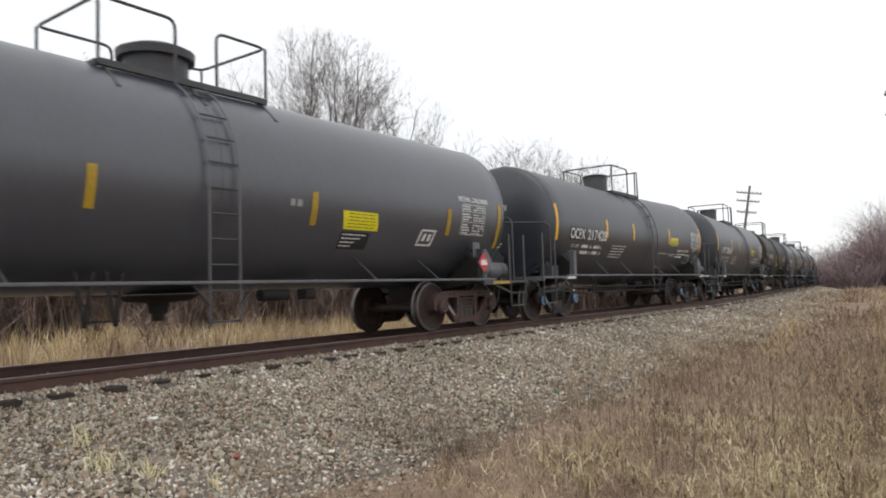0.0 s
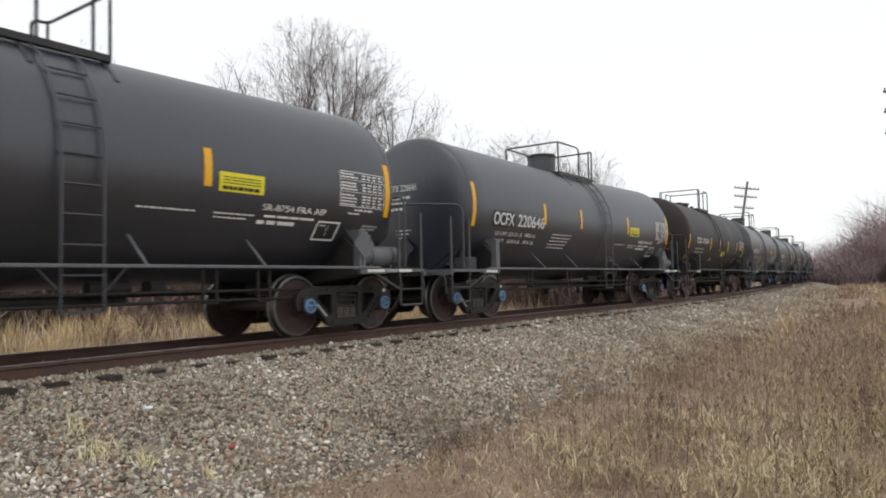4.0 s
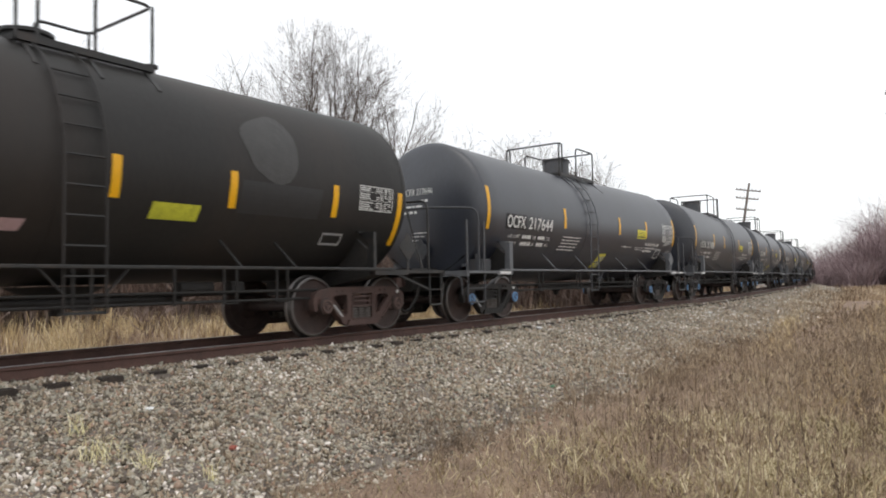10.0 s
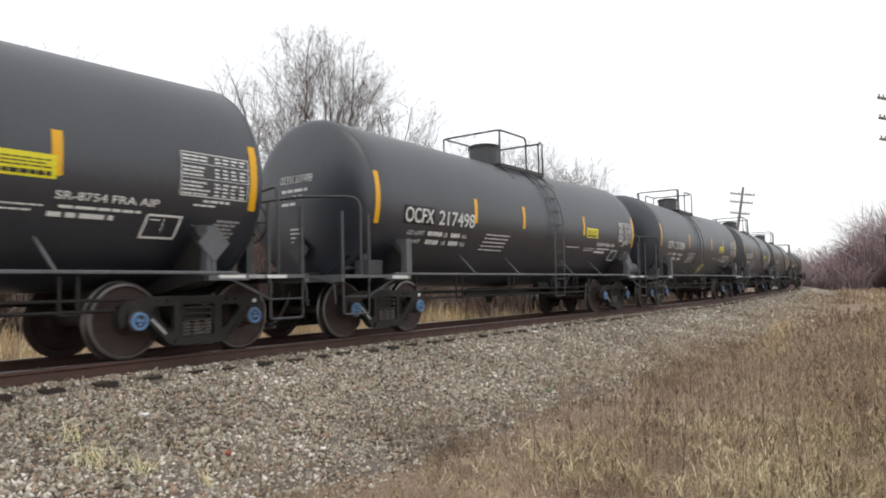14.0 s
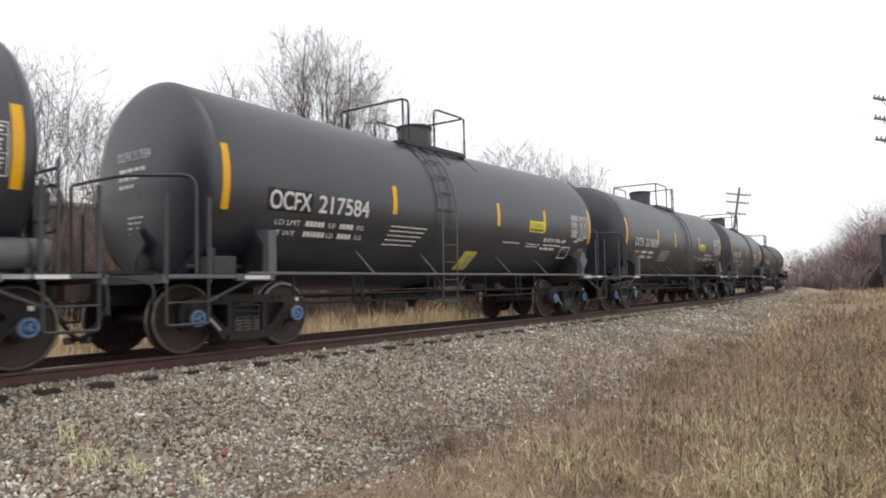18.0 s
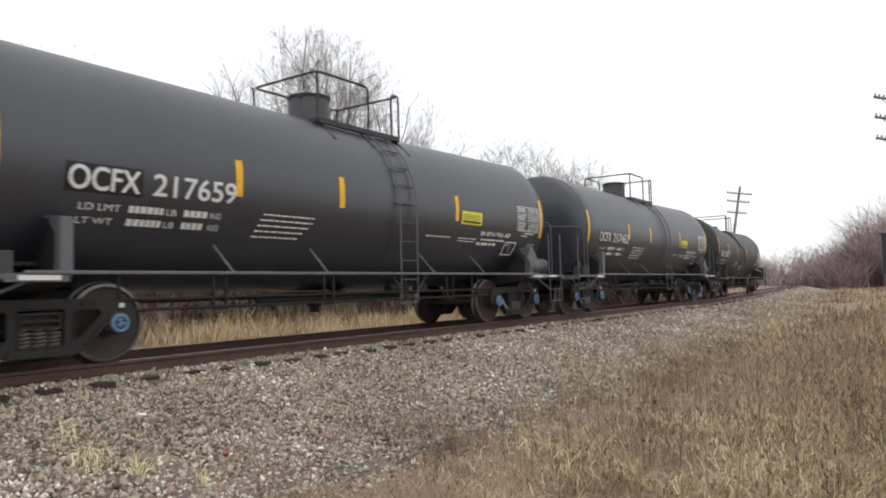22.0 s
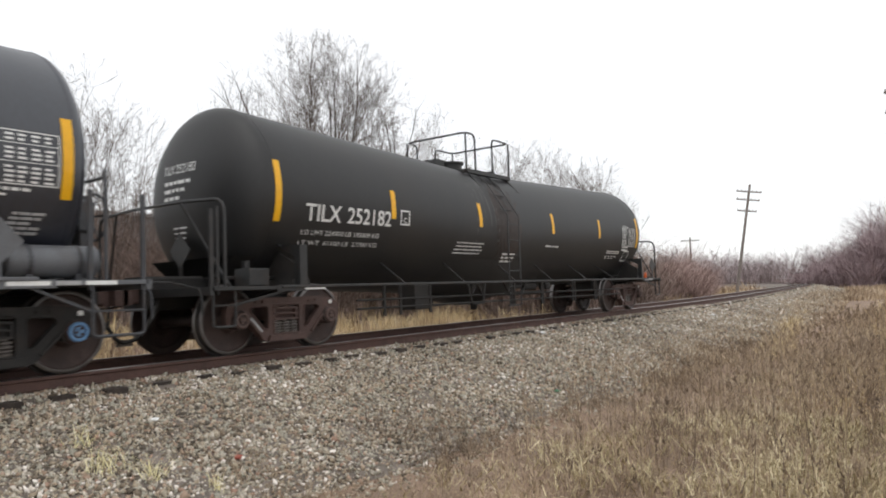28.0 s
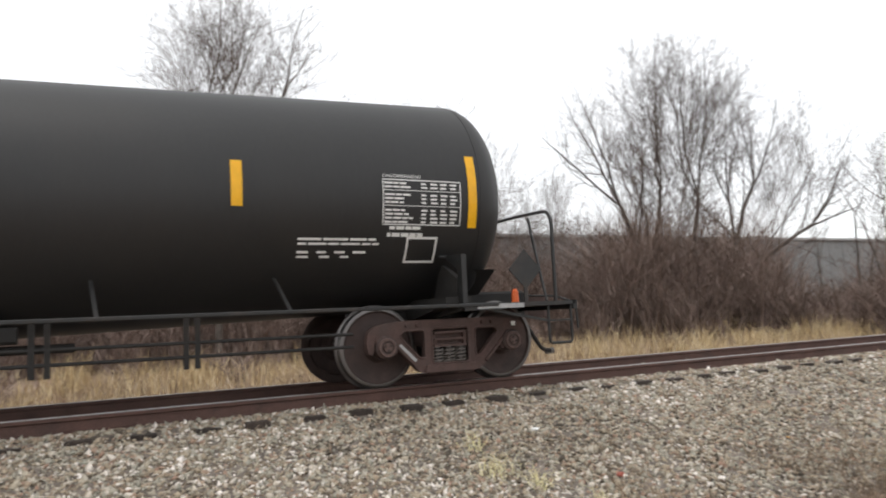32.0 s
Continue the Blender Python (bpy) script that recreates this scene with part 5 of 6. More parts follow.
            part("edge_lettering", Geo().box(1.511, 1.515, -6.35, -5.98, sp.deck - 0.06, sp.deck - 0.01), WHITE_LETTER, car)
            part("edge_lettering", Geo().box(1.511, 1.515, 6.5, 7.1, sp.deck - 0.06, sp.deck - 0.01), GREY_LETTER, car)
            part("end_marker", Geo().lathe([(0.0, 0.045), (0.13, 0.04), (0.16, 0.02), (0.16, 0.0)], "z", 10, None, (1.3, 7.12, sp.deck)), ORANGE, car, "orange end marker")
            tagged(car, "black tank car with bold white lettering, last of the train", "tank car")
        else:
            kind = "B" if name in ("217644", "217584") else "A"
            sp, base = (SPEC_B, base_b) if kind == "B" else (SPEC_A, base_a)
            car = base if first[kind] else copy_thing(base, Matrix())
            if first[kind]:
                first[kind] = False
            CARS.append((car, sp, y))
            car["number"] = name
            continue
        CARS.append((car, sp, y))
    # the lettering of each grey car, after the copies are made
    for car, sp, y in CARS:
        name = car.pop("number", None)
        if not name:
            continue
        marks(sp, car, "OCFX", name, -4.79, -2.70 if sp is SPEC_A else -2.82, 1.87, 0.245, figures=FIGURES.get(name, ()))
        decals_a(sp, car, int(name))
        if sp is SPEC_B:
            part("torn_sticker", patch_geo(sp, 0.05, 0.49, 1.11, 1.45, 0.10), STICKER_YELLOW, car, "faded yellow and white sticker")
            part("sticker_panel", patch_geo(sp, 0.26, 0.47, 1.13, 1.38, 0.075, 0.009), STICKER_GREY, car)
        tagged(car, "dark grey tank car with white lettering and amber reflective stripes", "tank car")
    for car, sp, y in CARS:
        tagged(car, group="tank cars of the train")


make_train()


# ---- loose stone, grass and brush ----
RNG = np.random.default_rng(11)


def icosahedron():
    p = (1 + 5 ** 0.5) / 2
    v = np.array([(-1, p, 0), (1, p, 0), (-1, -p, 0), (1, -p, 0), (0, -1, p), (0, 1, p), (0, -1, -p), (0, 1, -p), (p, 0, -1), (p, 0, 1), (-p, 0, -1), (-p, 0, 1)], float)
    f = np.array([(0, 11, 5), (0, 5, 1), (0, 1, 7), (0, 7, 10), (0, 10, 11), (1, 5, 9), (5, 11, 4), (11, 10, 2), (10, 7, 6), (7, 1, 8), (3, 9, 4), (3, 4, 2), (3, 2, 6), (3, 6, 8), (3, 8, 9), (4, 9, 5), (2, 4, 11), (6, 2, 10), (8, 6, 7), (9, 8, 1)])
    return v / np.linalg.norm(v[0]), f


def turns(n):
    q = RNG.normal(size=(n, 4))
    q /= np.linalg.norm(q, axis=1)[:, None]
    w, x, y, z = q.T
    return np.stack([1 - 2 * (y * y + z * z), 2 * (x * y - z * w), 2 * (x * z + y * w), 2 * (x * y + z * w), 1 - 2 * (x * x + z * z), 2 * (y * z - x * w), 2 * (x * z - y * w), 2 * (y * z + x * w), 1 - 2 * (x * x + y * y)], 1).reshape(n, 3, 3)


def rocks(name, pts, sizes, label):
    """Angular crushed stones, one island each, in one object."""
    bv = np.array([(1, 0, 0), (-1, 0, 0), (0, 1, 0), (0, -1, 0), (0, 0, 1), (0, 0, -1)], float)
    bf = np.array([(0, 2, 4), (2, 1, 4), (1, 3, 4), (3, 0, 4), (2, 0, 5), (1, 2, 5), (3, 1, 5), (0, 3, 5)])
    n = len(pts)
    shape = bv[None] * RNG.uniform(0.7, 1.3, (n, 6, 1)) + RNG.normal(0, 0.28, (n, 6, 3))
    shape = shape * RNG.uniform(0.5, 1.6, (n, 1, 3))
    vs = np.einsum("nij,nkj->nki", turns(n), shape) * (sizes / 2)[:, None, None] + pts[:, None]
    fs = (bf[None] + 6 * np.arange(n)[:, None, None]).reshape(-1, 3)
    return tagged(new(name, array_mesh(name, vs.reshape(-1, 3), fs, [STONE])), label, "gravel", kind="stuff")


def scatter_stones():
    zones = [(-2.5, 7, 0.86, 5.3, 1500, 0.020, 0.055), (7, 14, 0.86, 5.3, 900, 0.024, 0.060), (14, 26, 0.9, 4.9, 330, 0.030, 0.068), (26, 48, 1.15, 4.7, 120, 0.038, 0.078), (48, 115, 1.15, 4.6, 28, 0.07, 0.13), (-2.5, 26, -2.2, 1.1, 70, 0.035, 0.07)]
    pts, sz, ties = [], [], np.array(TIES)
    bare = RNG.random(len(ties)) ** 0.8
    for s0, s1, u0, u1, d, a, b in zones:
        n = int((s1 - s0) * (u1 - u0) * d)
        s, u = RNG.uniform(s0, s1, n), RNG.uniform(u0, u1, n)
        k = a + (b - a) * RNG.random(n) ** 2.0
        for i in range(n):
            if u[i] > 3.7 and RNG.random() < (u[i] - 3.7) / 1.2:
                continue
            if abs(abs(u[i]) - 0.7535) < 0.1:
                continue
            near = int(np.abs(ties - s[i]).argmin())
            if 1.19 + 0.08 * (1 - bare[near]) < u[i] < 1.40 and abs(ties[near] - s[i]) < 0.12 and RNG.random() < bare[near]:
                continue
            x, y, _ = beside(s[i], u[i])
            z = max(bed_z(s[i], u[i]), ground_z(x, y))
            pts.append((x, y, z + k[i] * 0.12))
            sz.append(k[i])
    rocks("ballast_stones", np.array(pts), np.array(sz), "loose grey and white crushed limestone lying on the track bed")


def blades(pos, height, width, lean, bend, azim=None):
    """Thin tapering blades, five vertices each: at pos, leaning sideways by lean and bending further towards the tip."""
    n = len(pos)
    a = RNG.uniform(0, 2 * math.pi, n) if azim is None else azim
    d = np.stack([np.cos(a), np.sin(a), np.zeros(n)], 1)
    f = RNG.uniform(0, 2 * math.pi, n)
    side = np.stack([np.cos(f), np.sin(f), np.zeros(n)], 1) * (width / 2)[:, None]
    up = np.array([0, 0, 1.0])
    mid = pos + up * (height * 0.55)[:, None] + d * (lean * height * 0.5)[:, None]
    tip = pos + up * (height * (1 - 0.35 * bend))[:, None] + d * (height * (lean + bend * 0.6))[:, None]
    vs = np.stack([pos - side, pos + side, mid - side * 0.75, mid + side * 0.75, tip], 1)
    fs = np.array([(0, 1, 3), (0, 3, 2), (2, 3, 4)])[None] + 5 * np.arange(n)[:, None, None]
    return vs.reshape(-1, 3), fs.reshape(-1, 3)


def stuff(name, chunks, mat, label, category):
    vs, fs, o = [], [], 0
    for v, f in chunks:
        vs.append(v)
        fs.append(f + o)
        o += len(v)
    return tagged(new(name, array_mesh(name, np.concatenate(vs), np.concatenate(fs), [mat])), label, category, kind="stuff")


def heights(x, y):
    return np.array([ground_z(a, b) for a, b in zip(x, y)])


def clumpy(x, y, k, seed):
    return np.array([0.5 + 0.5 * noise.noise((a * k, b * k, seed)) * 1.6 for a, b in zip(x, y)]).clip(0, 1)


def field(x0, x1, y0, y1, density, h0, h1, w, tall, keep, seed, lean=0.25, bend=0.35, k=0.6):
    """Blades over a patch of ground; tall(x, y) scales their height, keep(x, y) is the chance that one grows."""
    n = int((x1 - x0) * (y1 - y0) * density)
    x, y = RNG.uniform(x0, x1, n), RNG.uniform(y0, y1, n)
    c = clumpy(x, y, k, seed)
    ok = RNG.random(n) < keep(x, y) * (0.25 + 1.1 * c)
    x, y, c = x[ok], y[ok], c[ok]
    n = len(x)
    h = (h0 + (h1 - h0) * RNG.random(n)) * tall(x, y) * (0.55 + 0.8 * c)
    return blades(np.stack([x, y, heights(x, y) - 0.01], 1), h, w * RNG.uniform(0.6, 1.5, n), RNG.uniform(0, 2 * lean, n), RNG.uniform(0, 2 * bend, n))


def rise(v, a, b):
    t = ((v - a) / (b - a)).clip(0, 1)
    return t * t * (3 - 2 * t)


def off_track(x, y):
    """How far right of the track's centre a point lies."""
    far = LINE[:, 1] < 200
    return x - np.interp(y, LINE[far, 1], LINE[far, 0])


def grow_near_grass():
    edge = lambda x, y: rise(x + 0.3 * np.sin(y * 1.3) + 1.1 * (clumpy(x, y, 0.55, 41.0) - 0.5), -4.4, -1.7) * (0.35 + 0.65 * rise(clumpy(x, y, 0.8, 63.0), 0.25, 0.6))
    tall = lambda x, y: (0.20 + 0.85 * rise(x + 0.04 * (y - 6).clip(0, 25), -3.4, -0.8)) * (0.6 + 0.8 * clumpy(x, y, 0.45, 61.0))
    chunks = [field(-4.6, 1.2, 2.6, 9, 850, 0.05, 0.36, 0.0045, tall, edge, 1.0, 0.22, 0.45, 1.6), field(-4.6, 1.5, 9, 20, 230, 0.08, 0.46, 0.0075, tall, edge, 1.0, 0.2, 0.4, 1.3), field(-4.9, 2.0, 20, 50, 75, 0.2, 0.6, 0.016, tall, edge, 1.0, 0.25, 0.4), field(-12, 6, 50, 80, 34, 0.15, 0.5, 0.04, lambda x, y: np.ones(len(x)), lambda x, y: rise(off_track(x, y), 3.6, 4.6), 1.0), field(-45, 10, 80, 175, 9, 0.2, 0.6, 0.09, lambda x, y: np.ones(len(x)), lambda x, y: rise(off_track(x, y), 3.5, 5.0), 1.0)]
    # low matted litter lying on the ground
    n = 42000
    x, y = RNG.uniform(-5.0, 1.0, n), 2.6 + 14 * RNG.random(n) ** 1.6
    ok = RNG.random(n) < rise(x + 0.5 * (clumpy(x, y, 0.8, 43.0) - 0.5), -4.7, -3.4)
    x, y = x[ok], y[ok]
    n = len(x)
    chunks.append(blades(np.stack([x, y, heights(x, y) - 0.005], 1), RNG.uniform(0.02, 0.09, n), RNG.uniform(0.003, 0.008, n), RNG.uniform(0.6, 2.4, n), RNG.uniform(0.2, 1.0, n)))
    # straw strewn over the outer slope of the stones, further off
    n = 15000
    s, u = 11 + 60 * RNG.random(n) ** 1.3, 4.9 - 2.6 * RNG.random(n) ** 1.6
    c = clumpy(s, u, 0.6, 51.0)
    ok = RNG.random(n) < (0.25 + 0.9 * c) * rise(u + 0.02 * (s - 11), 2.4, 3.8)
    s, u = s[ok], u[ok]
    n = len(s)
    at = np.array([(*beside(p, q)[:2], max(bed_z(p, q), -0.9) + 0.01) for p, q in zip(s, u)])
    chunks.append(blades(at, RNG.uniform(0.05, 0.20, n), 0.005 + 0.0005 * s, RNG.uniform(0.2, 1.6, n), RNG.uniform(0.2, 0.8, n)))
    stuff("dry_grass", chunks, DRY_GRASS, "tall dry brown and straw coloured grass beside the gravel", "grass")
    gold = lambda x, y: rise(np.sin(x * 1.1 + 2) + np.sin(y * 0.7), 0.2, 1.2)
    chunks = [field(-3.6, 1.0, 3, 22, 110, 0.2, 0.6, 0.008, tall, gold, 4.0, 0.5, 1.1, 1.2), field(-4.6, -1.5, 20, 40, 60, 0.4, 0.85, 0.018, tall, gold, 4.0)]
    # a golden strip along the edge of the gravel
    n = 5200
    y = RNG.uniform(15, 46, n)
    x = RNG.normal(0, 0.17, n) + np.interp(y, [15, 24, 56], [-2.9, -4.3, -8.3])
    c = clumpy(x, y, 0.5, 3.3)
    ok = RNG.random(n) < c * 1.3
    x, y = x[ok], y[ok]
    n = len(x)
    chunks.append(blades(np.stack([x, y, heights(x, y) - 0.02], 1), RNG.uniform(0.12, 0.42, n), RNG.uniform(0.008, 0.02, n), RNG.uniform(0, 0.9, n), RNG.uniform(0, 1.0, n)))
    stuff("golden_grass", chunks, GOLD_GRASS, "golden tufts among the dry grass", "grass")
    # bleached leaves curling over in tufts
    chunks = []
    for i in range(1500):
        cx, cy = (RNG.uniform(-4.0, 1.0), 3.0 + 13 * RNG.random() ** 1.5) if i < 900 else (RNG.normal(-1.2, 0.7), RNG.uniform(5.0, 8.5))
        if RNG.random() > float(edge(np.array([cx]), np.array([cy]))[0]) * (0.2 + 1.2 * float(clumpy([cx], [cy], 0.8, 2.2)[0])):
            continue
        m = RNG.integers(8, 26)
        x, y = RNG.normal(cx, 0.09, m), RNG.normal(cy, 0.09, m)
        chunks.append(blades(np.stack([x, y, heights(x, y) + RNG.uniform(-0.01, 0.16, m)], 1), RNG.uniform(0.05, 0.17, m), RNG.uniform(0.006, 0.012, m), RNG.uniform(0.2, 1.3, m), RNG.uniform(0.5, 2.2, m)))
    stuff("bleached_grass", chunks, BLEACHED_GRASS, "bleached curling grass leaves in low tufts", "grass")
    # tall dead weeds with side shoots
    n = 2600
    x, y = RNG.uniform(-3.9, 0.8, n), 4 + 30 * RNG.random(n) ** 1.3
    ok = RNG.random(n) < (rise(x + 0.06 * y, -3.7, -1.2) * 0.9 + 0.05) * (0.15 + 1.2 * clumpy(x, y, 0.9, 17.0))
    x, y = x[ok], y[ok]
    n = len(x)
    h, w = RNG.uniform(0.25, 0.72, n) * (0.7 + 0.3 * rise(x, -3.2, -1.0)), 0.0036 + 0.0004 * y
    base = np.stack([x, y, heights(x, y) - 0.02], 1)
    chunks = [blades(base, h, w, RNG.uniform(0, 0.18, n), np.zeros(n))]
    for k in range(7):
        at = base + np.array([0, 0, 1.0]) * (h * RNG.uniform(0.35, 0.95, n))[:, None]
        chunks.append(blades(at, h * RNG.uniform(0.12, 0.3, n), w * 0.8, RNG.uniform(0.3, 0.9, n), np.zeros(n)))
    for k in range(9):
        at = base + np.array([0, 0, 1.0]) * (h * RNG.uniform(0.78, 1.0, n))[:, None] + RNG.normal(0, 0.012, (n, 3))
        chunks.append(blades(at, RNG.uniform(0.02, 0.06, n), w * 2.4, RNG.uniform(0, 0.8, n), np.zeros(n)))
    n = 170
    x, y = RNG.normal(-1.5, 0.75, n), RNG.uniform(6.5, 17, n)
    h, w = RNG.uniform(0.4, 0.85, n), 0.004 + 0.0004 * y
    base = np.stack([x, y, heights(x, y) - 0.02], 1)
    chunks.append(blades(base, h, w, RNG.uniform(0, 0.25, n), np.zeros(n)))
    for k in range(16):
        at = base + np.array([0, 0, 1.0]) * (h * RNG.uniform(0.3, 0.95, n))[:, None]
        chunks.append(blades(at, h * RNG.uniform(0.1, 0.3, n), w * 0.8, RNG.uniform(0.4, 1.4, n), np.zeros(n)))
    n = 90
    x, y = np.append(RNG.uniform(-3.3, 0.5, n - 1), -3.75), np.append(RNG.uniform(5, 13, n - 1), 8.16)
    h, w = np.append(RNG.uniform(0.4, 0.85, n - 1), 0.76), np.full(n, 0.011)
    base = np.stack([x, y, heights(x, y) - 0.02], 1)
    chunks.append(blades(base, h, w, RNG.uniform(0, 0.14, n), np.zeros(n)))
    for k in range(10):
        at = base + np.array([0, 0, 1.0]) * (h * RNG.uniform(0.55, 1.0, n))[:, None]
        chunks.append(blades(at, RNG.uniform(0.03, 0.10, n), w * 0.9, RNG.uniform(0.2, 0.9, n), np.zeros(n)))
    # single tall stalks
    n = 330
    x, y = RNG.uniform(-3.5, 0.6, n), RNG.uniform(5.2, 17, n)
    h, w = RNG.uniform(0.45, 0.95, n), 0.005 + 0.0003 * y
    base = np.stack([x, y, heights(x, y) - 0.02], 1)
    chunks.append(blades(base, h, w, RNG.uniform(0, 0.12, n), np.zeros(n)))
    for k in range(5):
        at = base + np.array([0, 0, 1.0]) * (h * RNG.uniform(0.7, 1.0, n))[:, None]
        chunks.append(blades(at, RNG.uniform(0.03, 0.09, n), w * 1.3, RNG.uniform(0.1, 0.8, n), np.zeros(n)))
    # low twiggy weeds along the edge of the gravel
    n = 2400
    y = 3.6 + 15 * RNG.random(n) ** 1.2
    x = RNG.normal(-4.15, 0.6, n)
    c = clumpy(x, y, 0.9, 8.8)
    ok = RNG.random(n) < c * c * 1.5
    x, y = x[ok], y[ok]
    n = len(x)
    base = np.stack([x, y, np.maximum(heights(x, y), [bed(a - TRACK_X) for a in x]) - 0.01], 1)
    for k in range(6):
        chunks.append(blades(base + RNG.normal(0, 0.02, (n, 3)) * [1, 1, 0.2], RNG.uniform(0.06, 0.26, n), 0.003 + 0.0004 * y, RNG.uniform(0, 0.9, n), RNG.uniform(0, 0.6, n)))
    stuff("dead_weeds", chunks, WEED, "dead brown weed stems with dry seed heads", "weeds")
    # a single thin stalk at the edge and straw tufts on the stones
    chunks = []
    for cx, cy, r, m in STRAW:
        x, y = RNG.normal(cx, r, m), RNG.normal(cy, r, m)
        z = np.array([max(bed(a - TRACK_X), ground_z(a, b)) for a, b in zip(x, y)])
        chunks.append(blades(np.stack([x, y, z], 1), RNG.uniform(0.08, 0.24, m), RNG.uniform(0.004, 0.008, m), RNG.uniform(0.2, 1.3, m), RNG.uniform(0.4, 1.6, m), RNG.normal(2.6, 0.9, m)))
    stuff("straw_tufts", chunks, PALE_GRASS, "pale straw coloured tufts of grass on the stones", "grass")


STRAW = [(-6.03, 3.07, 0.05, 34), (-5.52, 3.0, 0.08, 56), (-5.16, 3.18, 0.05, 36), (-4.76, 3.46, 0.03, 20)]


def grow_far_grass():
    keep = lambda x, y: (0.10 + 0.9 * rise(0.5 * clumpy(x, y, 0.28, 12.0) + 0.5 * clumpy(x, y, 0.9, 13.0), 0.42, 0.62)) * rise(-x, 11.6, 12.8) * (0.55 + 0.45 * rise(-x, 12, 15))
    tall = lambda x, y: (0.45 + 0.6 * rise(-x, 12, 16)) * (0.25 + 1.2 * clumpy(x, y, 0.8, 14.0))
    chunks = [field(-17, -11.4, -6, 24, 620, 0.25, 0.85, 0.0065, tall, keep, 5.0, 0.45, 1.1, 0.9), field(-26, -17, -6, 45, 120, 0.4, 1.0, 0.018, tall, keep, 5.0, 0.2, 0.3, 0.35), field(-17, -12.4, 24, 70, 60, 0.4, 0.95, 0.03, tall, keep, 5.0)]
    stuff("golden_grass", chunks, GOLD_GRASS, "tall golden dry grass beyond the track", "grass")
    chunks = [field(-22, -11.2, -6, 40, 45, 0.25, 0.8, 0.02, tall, lambda x, y: rise(-x, 11, 12), 6.0), field(-60, -22, 30, 110, 9, 0.5, 1.2, 0.08, tall, lambda x, y: np.ones(len(x)), 6.0)]
    stuff("dry_grass", chunks, DRY_GRASS, "brown dry grass beyond the track", "grass")
    chunks = [field(-24, -11.8, -6, 45, 60, 0.15, 0.6, 0.012, lambda x, y: 0.5 + 0.8 * clumpy(x, y, 0.4, 31.0), lambda x, y: rise(-x, 11.5, 13) * rise(clumpy(x, y, 0.3, 33.0), 0.3, 0.6), 7.0, 0.5, 0.5)]
    stuff("brown_scrub", chunks, RED_TWIG, "low reddish brown scrub between the grass", "scrub")


def bush_chunks(places, twigs, w0):
    """Bare shrubs: stems fanning from the base, each with side twigs. places: x, y, height, spread."""
    chunks = []
    for cx, cy, h, r in places:
        m = max(5, twigs // 7)
        a = RNG.uniform(0, 2 * math.pi, m)
        base = np.stack([cx + RNG.normal(0, r * 0.18, m), cy + RNG.normal(0, r * 0.18, m), np.full(m, ground_z(cx, cy) - 0.05)], 1)
        hh = h * RNG.uniform(0.55, 1.05, m)
        lean = RNG.uniform(0.05, 1.5, m) * r / h
        chunks.append(blades(base, hh, w0 * RNG.uniform(1.0, 2.0, m), lean, np.full(m, 0.05), a))
        d = np.stack([np.cos(a), np.sin(a), np.zeros(m)], 1)
        for k in range(6):
            f = RNG.uniform(0.25, 0.9, m)
            at = base + np.array([0, 0, 1.0]) * (hh * f)[:, None] + d * (lean * hh * f * 0.95)[:, None]
            aa = a + RNG.normal(0, 1.2, m)
            chunks.append(blades(at, hh * RNG.uniform(0.15, 0.42, m), w0 * RNG.uniform(0.5, 1.0, m), RNG.uniform(0.2, 2.6, m), RNG.uniform(0, 0.5, m), aa))
    return chunks


def humps(az, k, seed):
    return 0.5 + 0.8 * noise.noise((az * k, seed, 0.3))


